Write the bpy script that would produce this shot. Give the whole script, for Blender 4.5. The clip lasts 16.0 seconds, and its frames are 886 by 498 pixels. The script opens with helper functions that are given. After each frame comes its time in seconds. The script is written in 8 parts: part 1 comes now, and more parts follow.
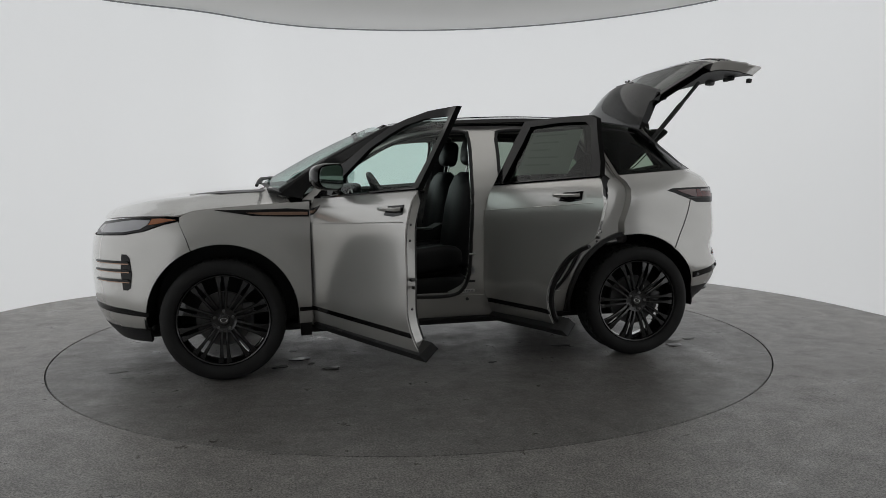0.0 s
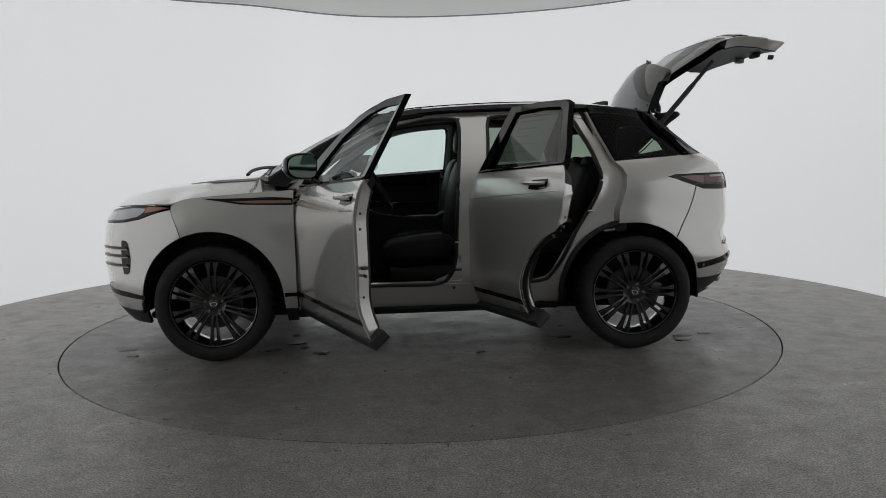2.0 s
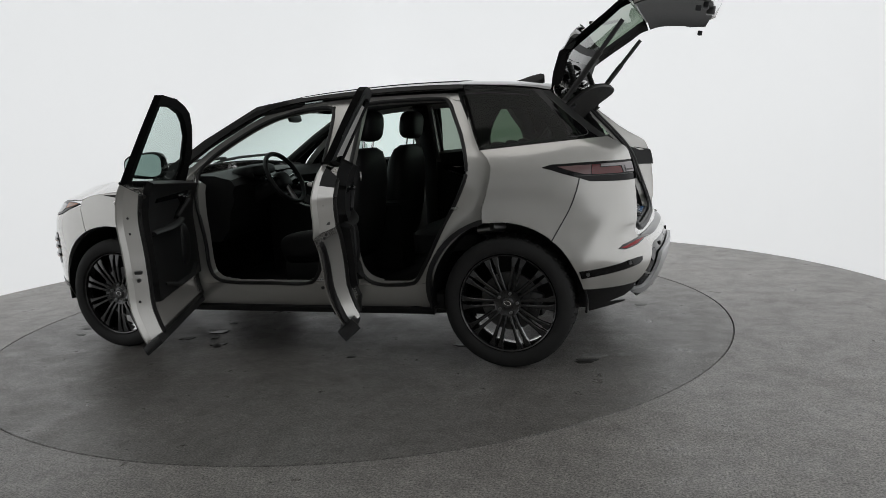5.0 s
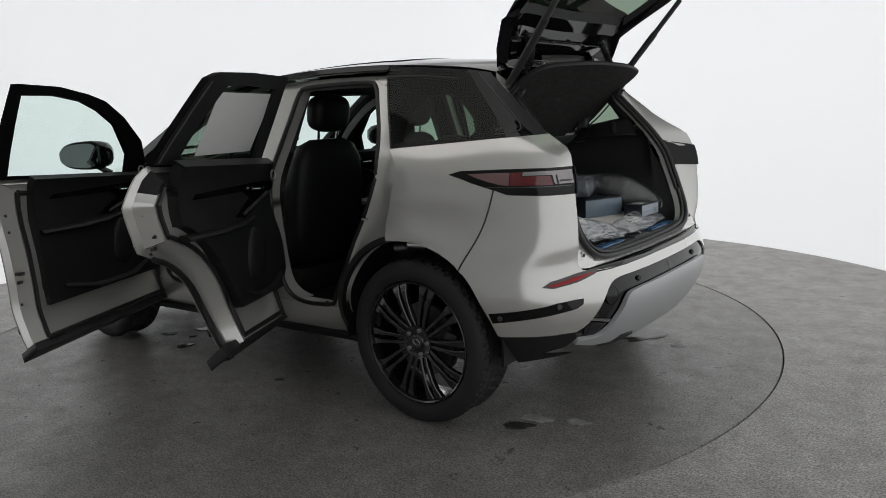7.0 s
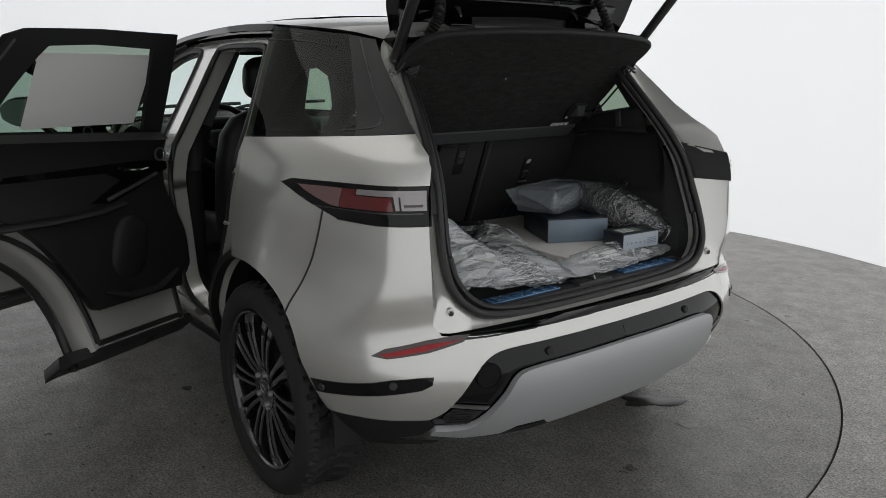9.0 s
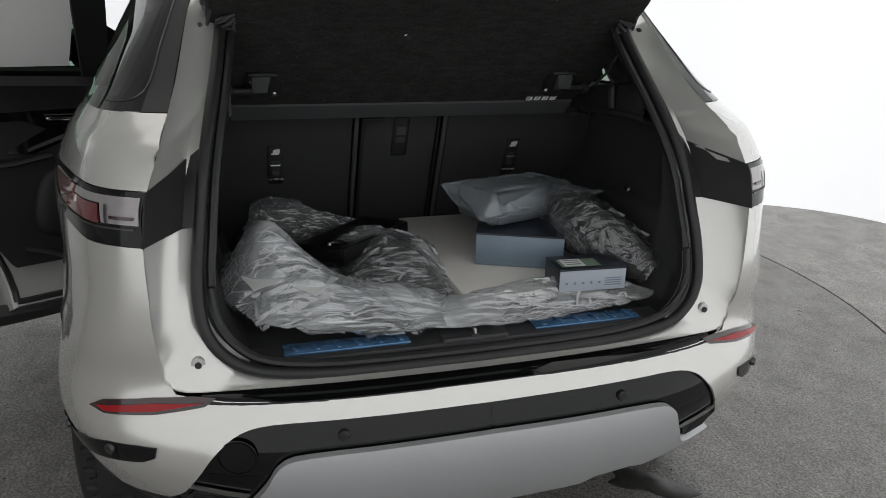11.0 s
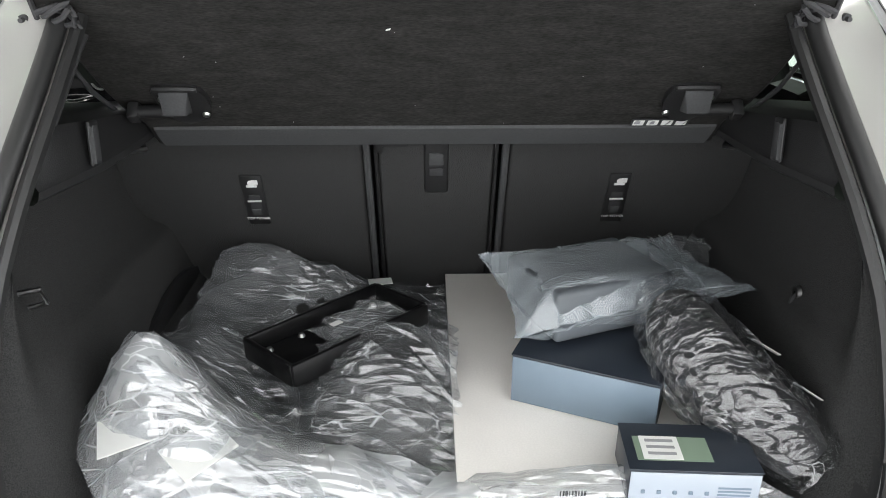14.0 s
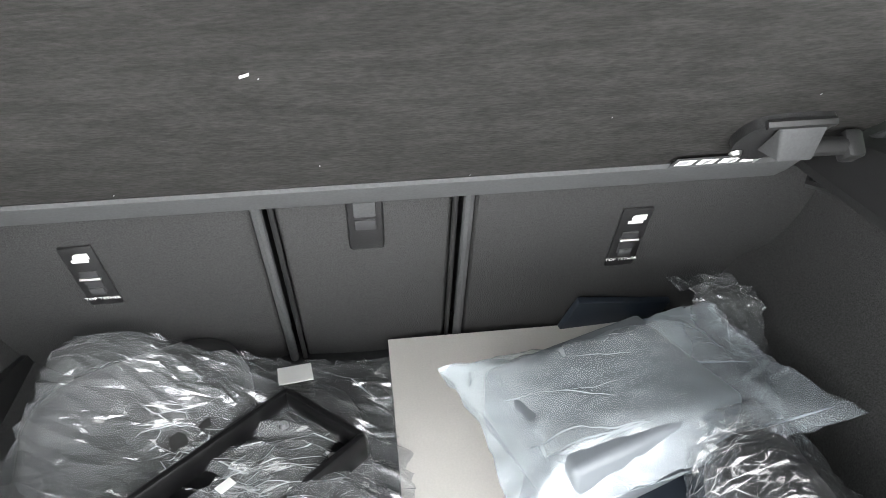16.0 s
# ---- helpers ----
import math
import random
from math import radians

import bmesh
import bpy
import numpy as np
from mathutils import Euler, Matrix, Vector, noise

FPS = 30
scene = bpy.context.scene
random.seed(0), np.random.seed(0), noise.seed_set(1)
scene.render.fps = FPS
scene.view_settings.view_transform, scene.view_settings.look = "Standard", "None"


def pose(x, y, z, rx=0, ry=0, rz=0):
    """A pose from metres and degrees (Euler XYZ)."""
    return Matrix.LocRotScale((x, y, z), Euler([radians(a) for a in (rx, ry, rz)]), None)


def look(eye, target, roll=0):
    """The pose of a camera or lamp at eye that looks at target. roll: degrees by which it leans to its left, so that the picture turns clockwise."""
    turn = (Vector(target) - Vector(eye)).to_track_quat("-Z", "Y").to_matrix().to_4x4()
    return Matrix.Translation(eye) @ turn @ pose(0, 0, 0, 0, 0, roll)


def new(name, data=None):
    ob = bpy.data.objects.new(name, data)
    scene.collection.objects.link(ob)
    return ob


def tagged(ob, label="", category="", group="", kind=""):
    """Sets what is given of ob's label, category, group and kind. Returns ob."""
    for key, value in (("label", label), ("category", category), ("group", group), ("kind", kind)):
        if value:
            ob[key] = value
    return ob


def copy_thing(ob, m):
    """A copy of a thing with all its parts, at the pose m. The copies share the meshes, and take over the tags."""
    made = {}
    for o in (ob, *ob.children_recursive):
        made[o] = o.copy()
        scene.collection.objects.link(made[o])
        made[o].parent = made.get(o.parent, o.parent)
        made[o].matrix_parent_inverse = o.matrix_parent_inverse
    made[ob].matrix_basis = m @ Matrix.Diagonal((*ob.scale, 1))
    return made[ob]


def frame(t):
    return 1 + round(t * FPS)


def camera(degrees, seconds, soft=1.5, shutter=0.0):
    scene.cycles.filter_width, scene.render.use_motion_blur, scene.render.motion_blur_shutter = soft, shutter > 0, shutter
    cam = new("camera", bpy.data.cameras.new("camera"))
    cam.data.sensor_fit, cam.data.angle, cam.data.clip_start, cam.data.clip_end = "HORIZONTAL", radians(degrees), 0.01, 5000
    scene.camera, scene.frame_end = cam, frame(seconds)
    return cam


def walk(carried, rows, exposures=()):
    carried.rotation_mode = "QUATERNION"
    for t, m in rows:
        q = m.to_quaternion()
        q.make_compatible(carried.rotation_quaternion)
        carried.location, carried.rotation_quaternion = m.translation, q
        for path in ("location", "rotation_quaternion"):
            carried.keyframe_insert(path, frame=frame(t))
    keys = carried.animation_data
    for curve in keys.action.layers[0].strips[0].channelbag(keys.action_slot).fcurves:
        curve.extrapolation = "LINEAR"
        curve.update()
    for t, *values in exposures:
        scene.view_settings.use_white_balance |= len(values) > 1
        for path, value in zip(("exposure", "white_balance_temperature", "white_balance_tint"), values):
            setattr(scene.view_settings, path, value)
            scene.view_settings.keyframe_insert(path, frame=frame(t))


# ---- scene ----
cam = camera(61.3, 16.0, soft=0.9)
PATH = [
    (0, (-0.981, -5.506, 1.232), (-0.563, -3.561, 1.032), -0.5),
    (0.5, (-0.792, -5.542, 1.219), (-0.44, -3.584, 1.016), -0.5),
    (1, (-0.62, -5.551, 1.216), (-0.332, -3.583, 1.004), -0.7),
    (1.5, (-0.415, -5.577, 1.228), (-0.211, -3.6, 1.002), -0.8),
    (2, (-0.135, -5.597, 1.237), (-0.033, -3.613, 1.002), -1.1),
    (2.5, (0.147, -5.571, 1.268), (0.155, -3.588, 1.008), -1.4),
    (3, (0.546, -5.438, 1.329), (0.421, -3.464, 1.033), -1.9),
    (3.5, (0.954, -5.326, 1.33), (0.709, -3.363, 1.034), -2.4),
    (4, (1.461, -5.25, 1.324), (1.089, -3.307, 1.029), -2.7),
    (4.2, (1.633, -5.199, 1.32), (1.219, -3.265, 1.025), -2.8),
    (6.3, (3.193, -3.877, 1.34), (2.13, -2.217, 1.003), -3.1),
    (6.5, (3.221, -3.722, 1.328), (2.121, -2.086, 0.991), -3.0),
    (7, (3.401, -3.317, 1.355), (2.187, -1.768, 0.998), -2.8),
    (7.5, (3.555, -2.955, 1.382), (2.257, -1.481, 1.003), -2.0),
    (8, (3.553, -2.536, 1.394), (2.166, -1.155, 0.98), -0.9),
    (8.5, (3.549, -2.181, 1.412), (2.076, -0.902, 0.971), -0.3),
    (9, (3.612, -1.823, 1.435), (2.049, -0.668, 0.963), -0.1),
    (9.2, (3.6, -1.7, 1.448), (2.017, -0.581, 0.957), 0.5),
    (11.3, (3.422, -0.398, 1.505), (1.587, 0.043, 0.84), 1.0),
    (11.5, (3.384, -0.314, 1.515), (1.537, 0.044, 0.837), 0.7),
    (12, (3.338, -0.074, 1.523), (1.472, 0.084, 0.819), -0.2),
    (12.5, (3.311, 0.049, 1.533), (1.448, 0.086, 0.808), -0.8),
    (13, (3.227, 0.09, 1.524), (1.377, 0.084, 0.762), -0.9),
    (13.5, (2.955, 0.032, 1.506), (1.119, 0.032, 0.713), -0.6),
    (14, (2.693, -0.02, 1.551), (0.873, 0.023, 0.722), 0.1),
    (14.5, (2.457, 0.012, 1.586), (0.624, 0.074, 0.789), -0.1),
    (15, (2.251, 0.046, 1.626), (0.43, 0.146, 0.806), -0.2),
    (15.5, (2.173, 0.059, 1.622), (0.396, 0.196, 0.713), -0.2),
    (16, (2.121, 0.008, 1.569), (0.44, 0.193, 0.5), -0.8),
]
EXPOSURES = [(0, -0.27), (2.5, -0.18), (4.2, -0.04), (6.3, 0.14), (9.2, 0.12), (11.3, 0.42), (12.4, 0.65), (13.3, 0.98), (13.7, 1.48), (14.0, 2.22), (14.5, 3.4), (15.0, 4.05), (15.5, 4.0), (16.0, 3.78)]
walk(cam, [(t, look(eye, target, roll)) for t, eye, target, roll in PATH], EXPOSURES)

# ---- world and light ----
world = bpy.data.worlds.new("world")
scene.world = world
world.use_nodes = True
world.node_tree.nodes["Background"].inputs["Color"].default_value = (0.8, 0.86, 0.9, 1)
world.node_tree.nodes["Background"].inputs["Strength"].default_value = 0.3


def area_lamp(name, loc, size, watts, rot=(0, 0, 0), shape="DISK", size_y=None, colour=(1.0, 0.985, 0.96)):
    d = bpy.data.lights.new(name, "AREA")
    d.shape, d.size, d.energy, d.color = shape, size, watts, colour
    if size_y:
        d.size_y = size_y
    ob = new(name, d)
    ob.matrix_basis = pose(*loc, *rot)
    return ob


# Soft disc lamp added under the ceiling; no such fitting is known there.
area_lamp("ceiling_light", (0.3, 0.3, 3.02), 4.6, 26)

# ---- materials ----


def material(name, colour, rough=0.5, metal=0.0, coat=0.0, coat_rough=0.03, spec=0.5, var=0.0, var_scale=3.0, grain=0.0,
             grain_scale=300.0, bump=0.0, bump_scale=200.0, rough_var=0.0, stretch=(1, 1, 1), emit=0.0, sheen=0.0):
    m = bpy.data.materials.new(name)
    m.use_nodes = True
    nt = m.node_tree
    b = nt.nodes["Principled BSDF"]
    b.inputs["Base Color"].default_value = (*colour, 1)
    b.inputs["Roughness"].default_value = rough
    b.inputs["Metallic"].default_value = metal
    b.inputs["Coat Weight"].default_value = coat
    b.inputs["Coat Roughness"].default_value = coat_rough
    b.inputs["Specular IOR Level"].default_value = spec
    if sheen:
        b.inputs["Sheen Weight"].default_value = sheen
    if emit:
        b.inputs["Emission Color"].default_value = (*colour, 1)
        b.inputs["Emission Strength"].default_value = emit
    if not (var or grain or bump or rough_var):
        return m
    tc = nt.nodes.new("ShaderNodeTexCoord")
    mp = nt.nodes.new("ShaderNodeMapping")
    mp.inputs["Scale"].default_value = stretch
    nt.links.new(tc.outputs["Object"], mp.inputs["Vector"])

    def noise_tex(scale, detail=4.0):
        n = nt.nodes.new("ShaderNodeTexNoise")
        n.inputs["Scale"].default_value = scale
        n.inputs["Detail"].default_value = detail
        nt.links.new(mp.outputs["Vector"], n.inputs["Vector"])
        return n

    def ranged(node, lo, hi):
        r = nt.nodes.new("ShaderNodeMapRange")
        r.inputs["From Min"].default_value, r.inputs["From Max"].default_value = 0.3, 0.7
        r.inputs["To Min"].default_value, r.inputs["To Max"].default_value = lo, hi
        nt.links.new(node.outputs["Fac"], r.inputs["Value"])
        return r.outputs["Result"]

    if var or grain:
        h = nt.nodes.new("ShaderNodeHueSaturation")
        h.inputs["Color"].default_value = (*colour, 1)
        a = ranged(noise_tex(var_scale), 1 - var, 1 + var)
        g = ranged(noise_tex(grain_scale, 2.0), 1 - grain, 1 + grain)
        mu = nt.nodes.new("ShaderNodeMath")
        mu.operation = "MULTIPLY"
        nt.links.new(a, mu.inputs[0])
        nt.links.new(g, mu.inputs[1])
        nt.links.new(mu.outputs[0], h.inputs["Value"])
        nt.links.new(h.outputs["Color"], b.inputs["Base Color"])
    if rough_var:
        nt.links.new(ranged(noise_tex(var_scale * 2.3), rough - rough_var, rough + rough_var), b.inputs["Roughness"])
    if bump:
        bn = nt.nodes.new("ShaderNodeBump")
        bn.inputs["Strength"].default_value = bump
        bn.inputs["Distance"].default_value = 0.002
        nt.links.new(noise_tex(bump_scale, 3.0).outputs["Fac"], bn.inputs["Height"])
        nt.links.new(bn.outputs["Normal"], b.inputs["Normal"])
    return m


def see_through(name, clear, gloss=(1, 1, 1), share=0.08):
    """A thin sheet that lets light straight through, tinted, with a gloss on it."""
    m = bpy.data.materials.new(name)
    m.use_nodes = True
    nt = m.node_tree
    nt.nodes.clear()
    out = nt.nodes.new("ShaderNodeOutputMaterial")
    tr = nt.nodes.new("ShaderNodeBsdfTransparent")
    tr.inputs["Color"].default_value = (*clear, 1)
    gl = nt.nodes.new("ShaderNodeBsdfGlossy")
    gl.inputs["Color"].default_value = (*gloss, 1)
    gl.inputs["Roughness"].default_value = 0.02
    lw = nt.nodes.new("ShaderNodeLayerWeight")
    lw.inputs["Blend"].default_value = 0.5
    pw = nt.nodes.new("ShaderNodeMath")
    pw.operation = "POWER"
    pw.inputs[1].default_value = 4.5
    nt.links.new(lw.outputs["Facing"], pw.inputs[0])
    ad = nt.nodes.new("ShaderNodeMath")
    ad.operation, ad.use_clamp = "MULTIPLY_ADD", True
    ad.inputs[1].default_value, ad.inputs[2].default_value = 0.9, share + 0.015
    nt.links.new(pw.outputs[0], ad.inputs[0])
    mx = nt.nodes.new("ShaderNodeMixShader")
    nt.links.new(ad.outputs[0], mx.inputs[0])
    nt.links.new(tr.outputs[0], mx.inputs[1])
    nt.links.new(gl.outputs[0], mx.inputs[2])
    nt.links.new(mx.outputs[0], out.inputs["Surface"])
    return m


def crumpled_film(name, clear, share, haze, crease, scale, tint, relief=0.5):
    """Thin plastic film: uneven haze, bundles of straight creases whitened partly to paint in glints, and a rumpled
    gloss.
    """
    m = bpy.data.materials.new(name)
    m.use_nodes = True
    nt = m.node_tree
    nt.nodes.clear()
    N, L = nt.nodes.new, nt.links.new
    out, tr, gl, df = N("ShaderNodeOutputMaterial"), N("ShaderNodeBsdfTransparent"), N("ShaderNodeBsdfGlossy"), N("ShaderNodeBsdfDiffuse")
    tr.inputs["Color"].default_value = (*clear, 1)
    gl.inputs["Color"].default_value = (1, 1, 1, 1)
    gl.inputs["Roughness"].default_value = 0.07
    df.inputs["Color"].default_value = (*tint, 1)
    tc = N("ShaderNodeTexCoord")

    def grain(sc, stretch, turn, detail=2.0):
        mp = N("ShaderNodeMapping")
        mp.inputs["Scale"].default_value = stretch
        mp.inputs["Rotation"].default_value = turn
        L(tc.outputs["Object"], mp.inputs["Vector"])
        nz = N("ShaderNodeTexNoise")
        nz.inputs["Scale"].default_value, nz.inputs["Detail"].default_value = sc, detail
        L(mp.outputs["Vector"], nz.inputs["Vector"])
        return nz.outputs["Fac"]

    def facets(sc, stretch, turn):
        mp = N("ShaderNodeMapping")
        mp.inputs["Scale"].default_value = stretch
        mp.inputs["Rotation"].default_value = turn
        L(tc.outputs["Object"], mp.inputs["Vector"])
        v = N("ShaderNodeTexVoronoi")
        v.feature = "DISTANCE_TO_EDGE"
        v.inputs["Scale"].default_value = sc
        L(mp.outputs["Vector"], v.inputs["Vector"])
        return v.outputs["Distance"]

    def ramp(v, *r):
        q = N("ShaderNodeMapRange")
        for key, x in zip(("From Min", "From Max", "To Min", "To Max"), r):
            q.inputs[key].default_value = x
        L(v, q.inputs["Value"])
        return q.outputs["Result"]

    def op(kind, p, q, clamp=False):
        n = N("ShaderNodeMath")
        n.operation, n.use_clamp = kind, clamp
        for k, x in enumerate((p, q)):
            if isinstance(x, (int, float)):
                n.inputs[k].default_value = x
            else:
                L(x, n.inputs[k])
        return n.outputs[0]

    total, height = None, None
    for k, turn in enumerate(((0.2, 0.1, 0.5), (0.1, 0.3, 1.75), (0.3, 0.2, 2.6))):
        ridge = facets(scale * (0.75 + 0.6 * k), (1.0, 0.17, 0.5), turn)
        lines = ramp(ridge, 0.0, 0.016 + 0.008 * k, 1.0, 0.0)
        patch = ramp(grain(scale * 0.22, (1, 1, 1), (0.7 * k, 0.4, 1.1 * k), 3.0), 0.50, 0.66, 0.0, 1.0)
        lines = op("MULTIPLY", lines, patch)
        total = lines if total is None else op("MAXIMUM", total, lines)
        g2 = op("MULTIPLY", ridge, 1.0 - 0.2 * k)
        height = g2 if height is None else op("ADD", height, g2)
    # Haze clouds and white creases also stand in for bright reflections.
    cloud = ramp(grain(scale * 0.16, (1, 1, 1), (0.2, 0.9, 0.4), 4.0), 0.34, 0.68, 0.35 * haze, 1.75 * haze)
    white = op("ADD", cloud, op("MULTIPLY", total, crease), True)
    bn = N("ShaderNodeBump")
    bn.inputs["Strength"].default_value, bn.inputs["Distance"].default_value = relief, 1.0 / scale
    L(height, bn.inputs["Height"])
    L(bn.outputs["Normal"], gl.inputs["Normal"])
    fr = N("ShaderNodeLayerWeight")
    fr.inputs["Blend"].default_value = 0.35
    L(bn.outputs["Normal"], fr.inputs["Normal"])
    sh = op("ADD", op("MULTIPLY", fr.outputs["Fresnel"], 0.45), share, True)
    m1, m2 = N("ShaderNodeMixShader"), N("ShaderNodeMixShader")
    L(sh, m1.inputs[0])
    L(tr.outputs[0], m1.inputs[1])
    L(gl.outputs[0], m1.inputs[2])
    L(white, m2.inputs[0])
    L(m1.outputs[0], m2.inputs[1])
    L(df.outputs[0], m2.inputs[2])
    L(m2.outputs[0], out.inputs["Surface"])
    return m


PAINT = material("silver_paint", (0.70, 0.688, 0.66), rough=0.23, metal=0.58, coat=1.0, coat_rough=0.02, grain=0.04, grain_scale=900.0)
GLOSS_BLACK = material("gloss_black", (0.004, 0.004, 0.0045), rough=0.06, spec=0.4)
BLACK_GLASS = material("black_glass", (0.004, 0.004, 0.0045), rough=0.03, spec=0.35)
BLACK = material("black_plastic", (0.014, 0.014, 0.0145), rough=0.5, bump=0.15, bump_scale=700.0, var=0.1)
SILL = material("grey_sill_plastic", (0.034, 0.034, 0.036), rough=0.45, spec=0.4, bump=0.15, bump_scale=500.0, var=0.1)
TRIM = material("black_trim", (0.015, 0.015, 0.0155), rough=0.6, spec=0.3, bump=0.2, bump_scale=500.0, var=0.12)
LEATHER = material("black_leather", (0.011, 0.011, 0.0115), rough=0.48, spec=0.3, bump=0.25, bump_scale=260.0)
CARD = material("black_moulded_trim", (0.014, 0.014, 0.0145), rough=0.5, spec=0.3, bump=0.2, bump_scale=500.0, var=0.12)
CARPET = material("black_carpet", (0.04, 0.04, 0.04), rough=0.95, spec=0.1, grain=0.35, grain_scale=500.0, bump=0.6, bump_scale=450.0)
FELT = material("grey_felt", (0.0235, 0.0228, 0.0218), rough=0.95, spec=0.1, var=0.24, var_scale=60.0, grain=0.30, grain_scale=330.0, bump=0.5,
                bump_scale=300.0, stretch=(1, 0.35, 1))
EDGE = material("shelf_edging", (0.045, 0.0465, 0.048), rough=0.8, grain=0.15)
RUBBER = material("tyre_rubber", (0.019, 0.019, 0.019), rough=0.75, var=0.15, var_scale=8.0, bump=0.2, bump_scale=300.0)
SEAL = material("rubber_seal", (0.012, 0.012, 0.012), rough=0.45)
RIM = material("black_alloy", (0.012, 0.012, 0.013), rough=0.18, coat=1.0, coat_rough=0.03)
# Darker than METAL: the shade inside the wheel is put into the colour.
DISC = material("shaded_brake_metal", (0.16, 0.16, 0.16), rough=0.4, metal=0.9, var=0.1, var_scale=20.0)
METAL = material("bare_metal", (0.45, 0.45, 0.44), rough=0.35, metal=1.0, var=0.1, var_scale=20.0)
DARK_METAL = material("dark_metal", (0.10, 0.10, 0.10), rough=0.4, metal=0.9)
CHROME = material("chrome", (0.75, 0.75, 0.75), rough=0.08, metal=1.0)
MIRROR = material("mirror_glass", (0.50, 0.55, 0.54), rough=0.01, metal=1.0)
COPPER = material("copper_accent", (0.42, 0.27, 0.20), rough=0.3, metal=0.9)
SKID = material("silver_skid_paint", (0.58, 0.59, 0.60), rough=0.42, metal=0.5, coat=0.3)
NUT = material("steel_nut", (0.28, 0.28, 0.28), rough=0.35, metal=0.6)
RED = material("red_lens", (0.34, 0.010, 0.014), rough=0.15, spec=0.3, coat=0.2)
RED_DARK = material("dark_red_lens", (0.025, 0.003, 0.004), rough=0.1, coat=1.0)
RED_DEEP = material("deep_red_lens", (0.13, 0.006, 0.008), rough=0.1, coat=1.0)
CLEAR_LENS = material("silver_lamp_inside", (0.33, 0.31, 0.315), rough=0.25, metal=0.4, coat=1.0)
PINK = material("pale_red_lens", (0.20, 0.11, 0.11), rough=0.15, coat=1.0)
AMBER = material("amber_lens", (0.42, 0.14, 0.05), rough=0.15, coat=1.0)
LAMP = material("headlamp_inside", (0.38, 0.38, 0.40), rough=0.15, metal=0.3, coat=1.0)
WHITE = material("white_card", (0.78, 0.75, 0.71), rough=0.8, var=0.05, var_scale=6.0, grain=0.03)
PAPER = material("white_paper", (0.74, 0.74, 0.72), rough=0.8)
FAINT = material("faint_print", (0.58, 0.58, 0.57), rough=0.8)
INK = material("dark_print", (0.03, 0.03, 0.032), rough=0.7)
GREY_PRINT = material("grey_print", (0.3, 0.3, 0.31), rough=0.7)
BLUE_BOX = material("blue_grey_carton", (0.16, 0.21, 0.26), rough=0.4, var=0.08, var_scale=9.0, coat=0.2)
DARK_BOX = material("dark_navy_carton", (0.018, 0.024, 0.034), rough=0.4, var=0.1, coat=0.2)
PALE_BOX = material("pale_silver_carton", (0.36, 0.40, 0.45), rough=0.4, var=0.05, coat=0.2)
GREEN = material("green_print", (0.20, 0.27, 0.20), rough=0.6)
BLUE_FILM = material("blue_film_over_metal", (0.10, 0.23, 0.42), rough=0.22, metal=0.55, var=0.25, var_scale=22.0, bump=0.35, bump_scale=30.0, coat=0.6)
FOAM = material("grey_foam_in_film", (0.105, 0.117, 0.128), rough=0.45, var=0.12, var_scale=14.0)
# Much blacker than TRIM: the cabin's shade is put into the colour.
SHADE = material("shaded_black_inner_trim", (0.004, 0.004, 0.004), rough=0.8, spec=0.1)
GLASS = see_through("clear_glass", (0.84, 0.97, 0.93), gloss=(0.5, 0.5, 0.5), share=0.05)
SHADE_GLASS = see_through("tinted_rear_glass", (0.28, 0.34, 0.29), gloss=(0.85, 0.85, 0.85), share=0.03)
PRIVACY = see_through("privacy_glass", (0.24, 0.31, 0.24), gloss=(0.85, 0.85, 0.85), share=0.01)
FILM = crumpled_film("clear_film", (0.93, 0.94, 0.95), share=0.11, haze=0.09, crease=0.30, scale=26.0, tint=(0.86, 0.89, 0.91), relief=0.45)
MILKY = crumpled_film("milky_film", (0.92, 0.94, 0.95), share=0.22, haze=0.24, crease=0.50, scale=22.0, tint=(0.92, 0.94, 0.96), relief=0.7)
FILM3 = crumpled_film("tight_clear_film", (0.95, 0.96, 0.97), share=0.08, haze=0.008, crease=0.36, scale=34.0, tint=(0.90, 0.92, 0.93), relief=0.6)
FILM2 = crumpled_film("hazy_film", (0.90, 0.93, 0.95), share=0.06, haze=0.26, crease=0.20, scale=16.0, tint=(0.66, 0.72, 0.76), relief=0.12)
# Emission added to the wall cloth to light the room; no lamps behind it.
WALL = material("glowing_wall_cloth", (0.72, 0.73, 0.74), rough=0.9, spec=0.1, emit=0.68)
# For an unseen end wall, its grey set for what the paint reflects.
GREY_WALL = material("grey_wall", (0.74, 0.74, 0.74), rough=0.9, var=0.08, var_scale=0.7)
CEILING = material("ceiling_cloth", (0.86, 0.86, 0.85), rough=0.9, spec=0.1)


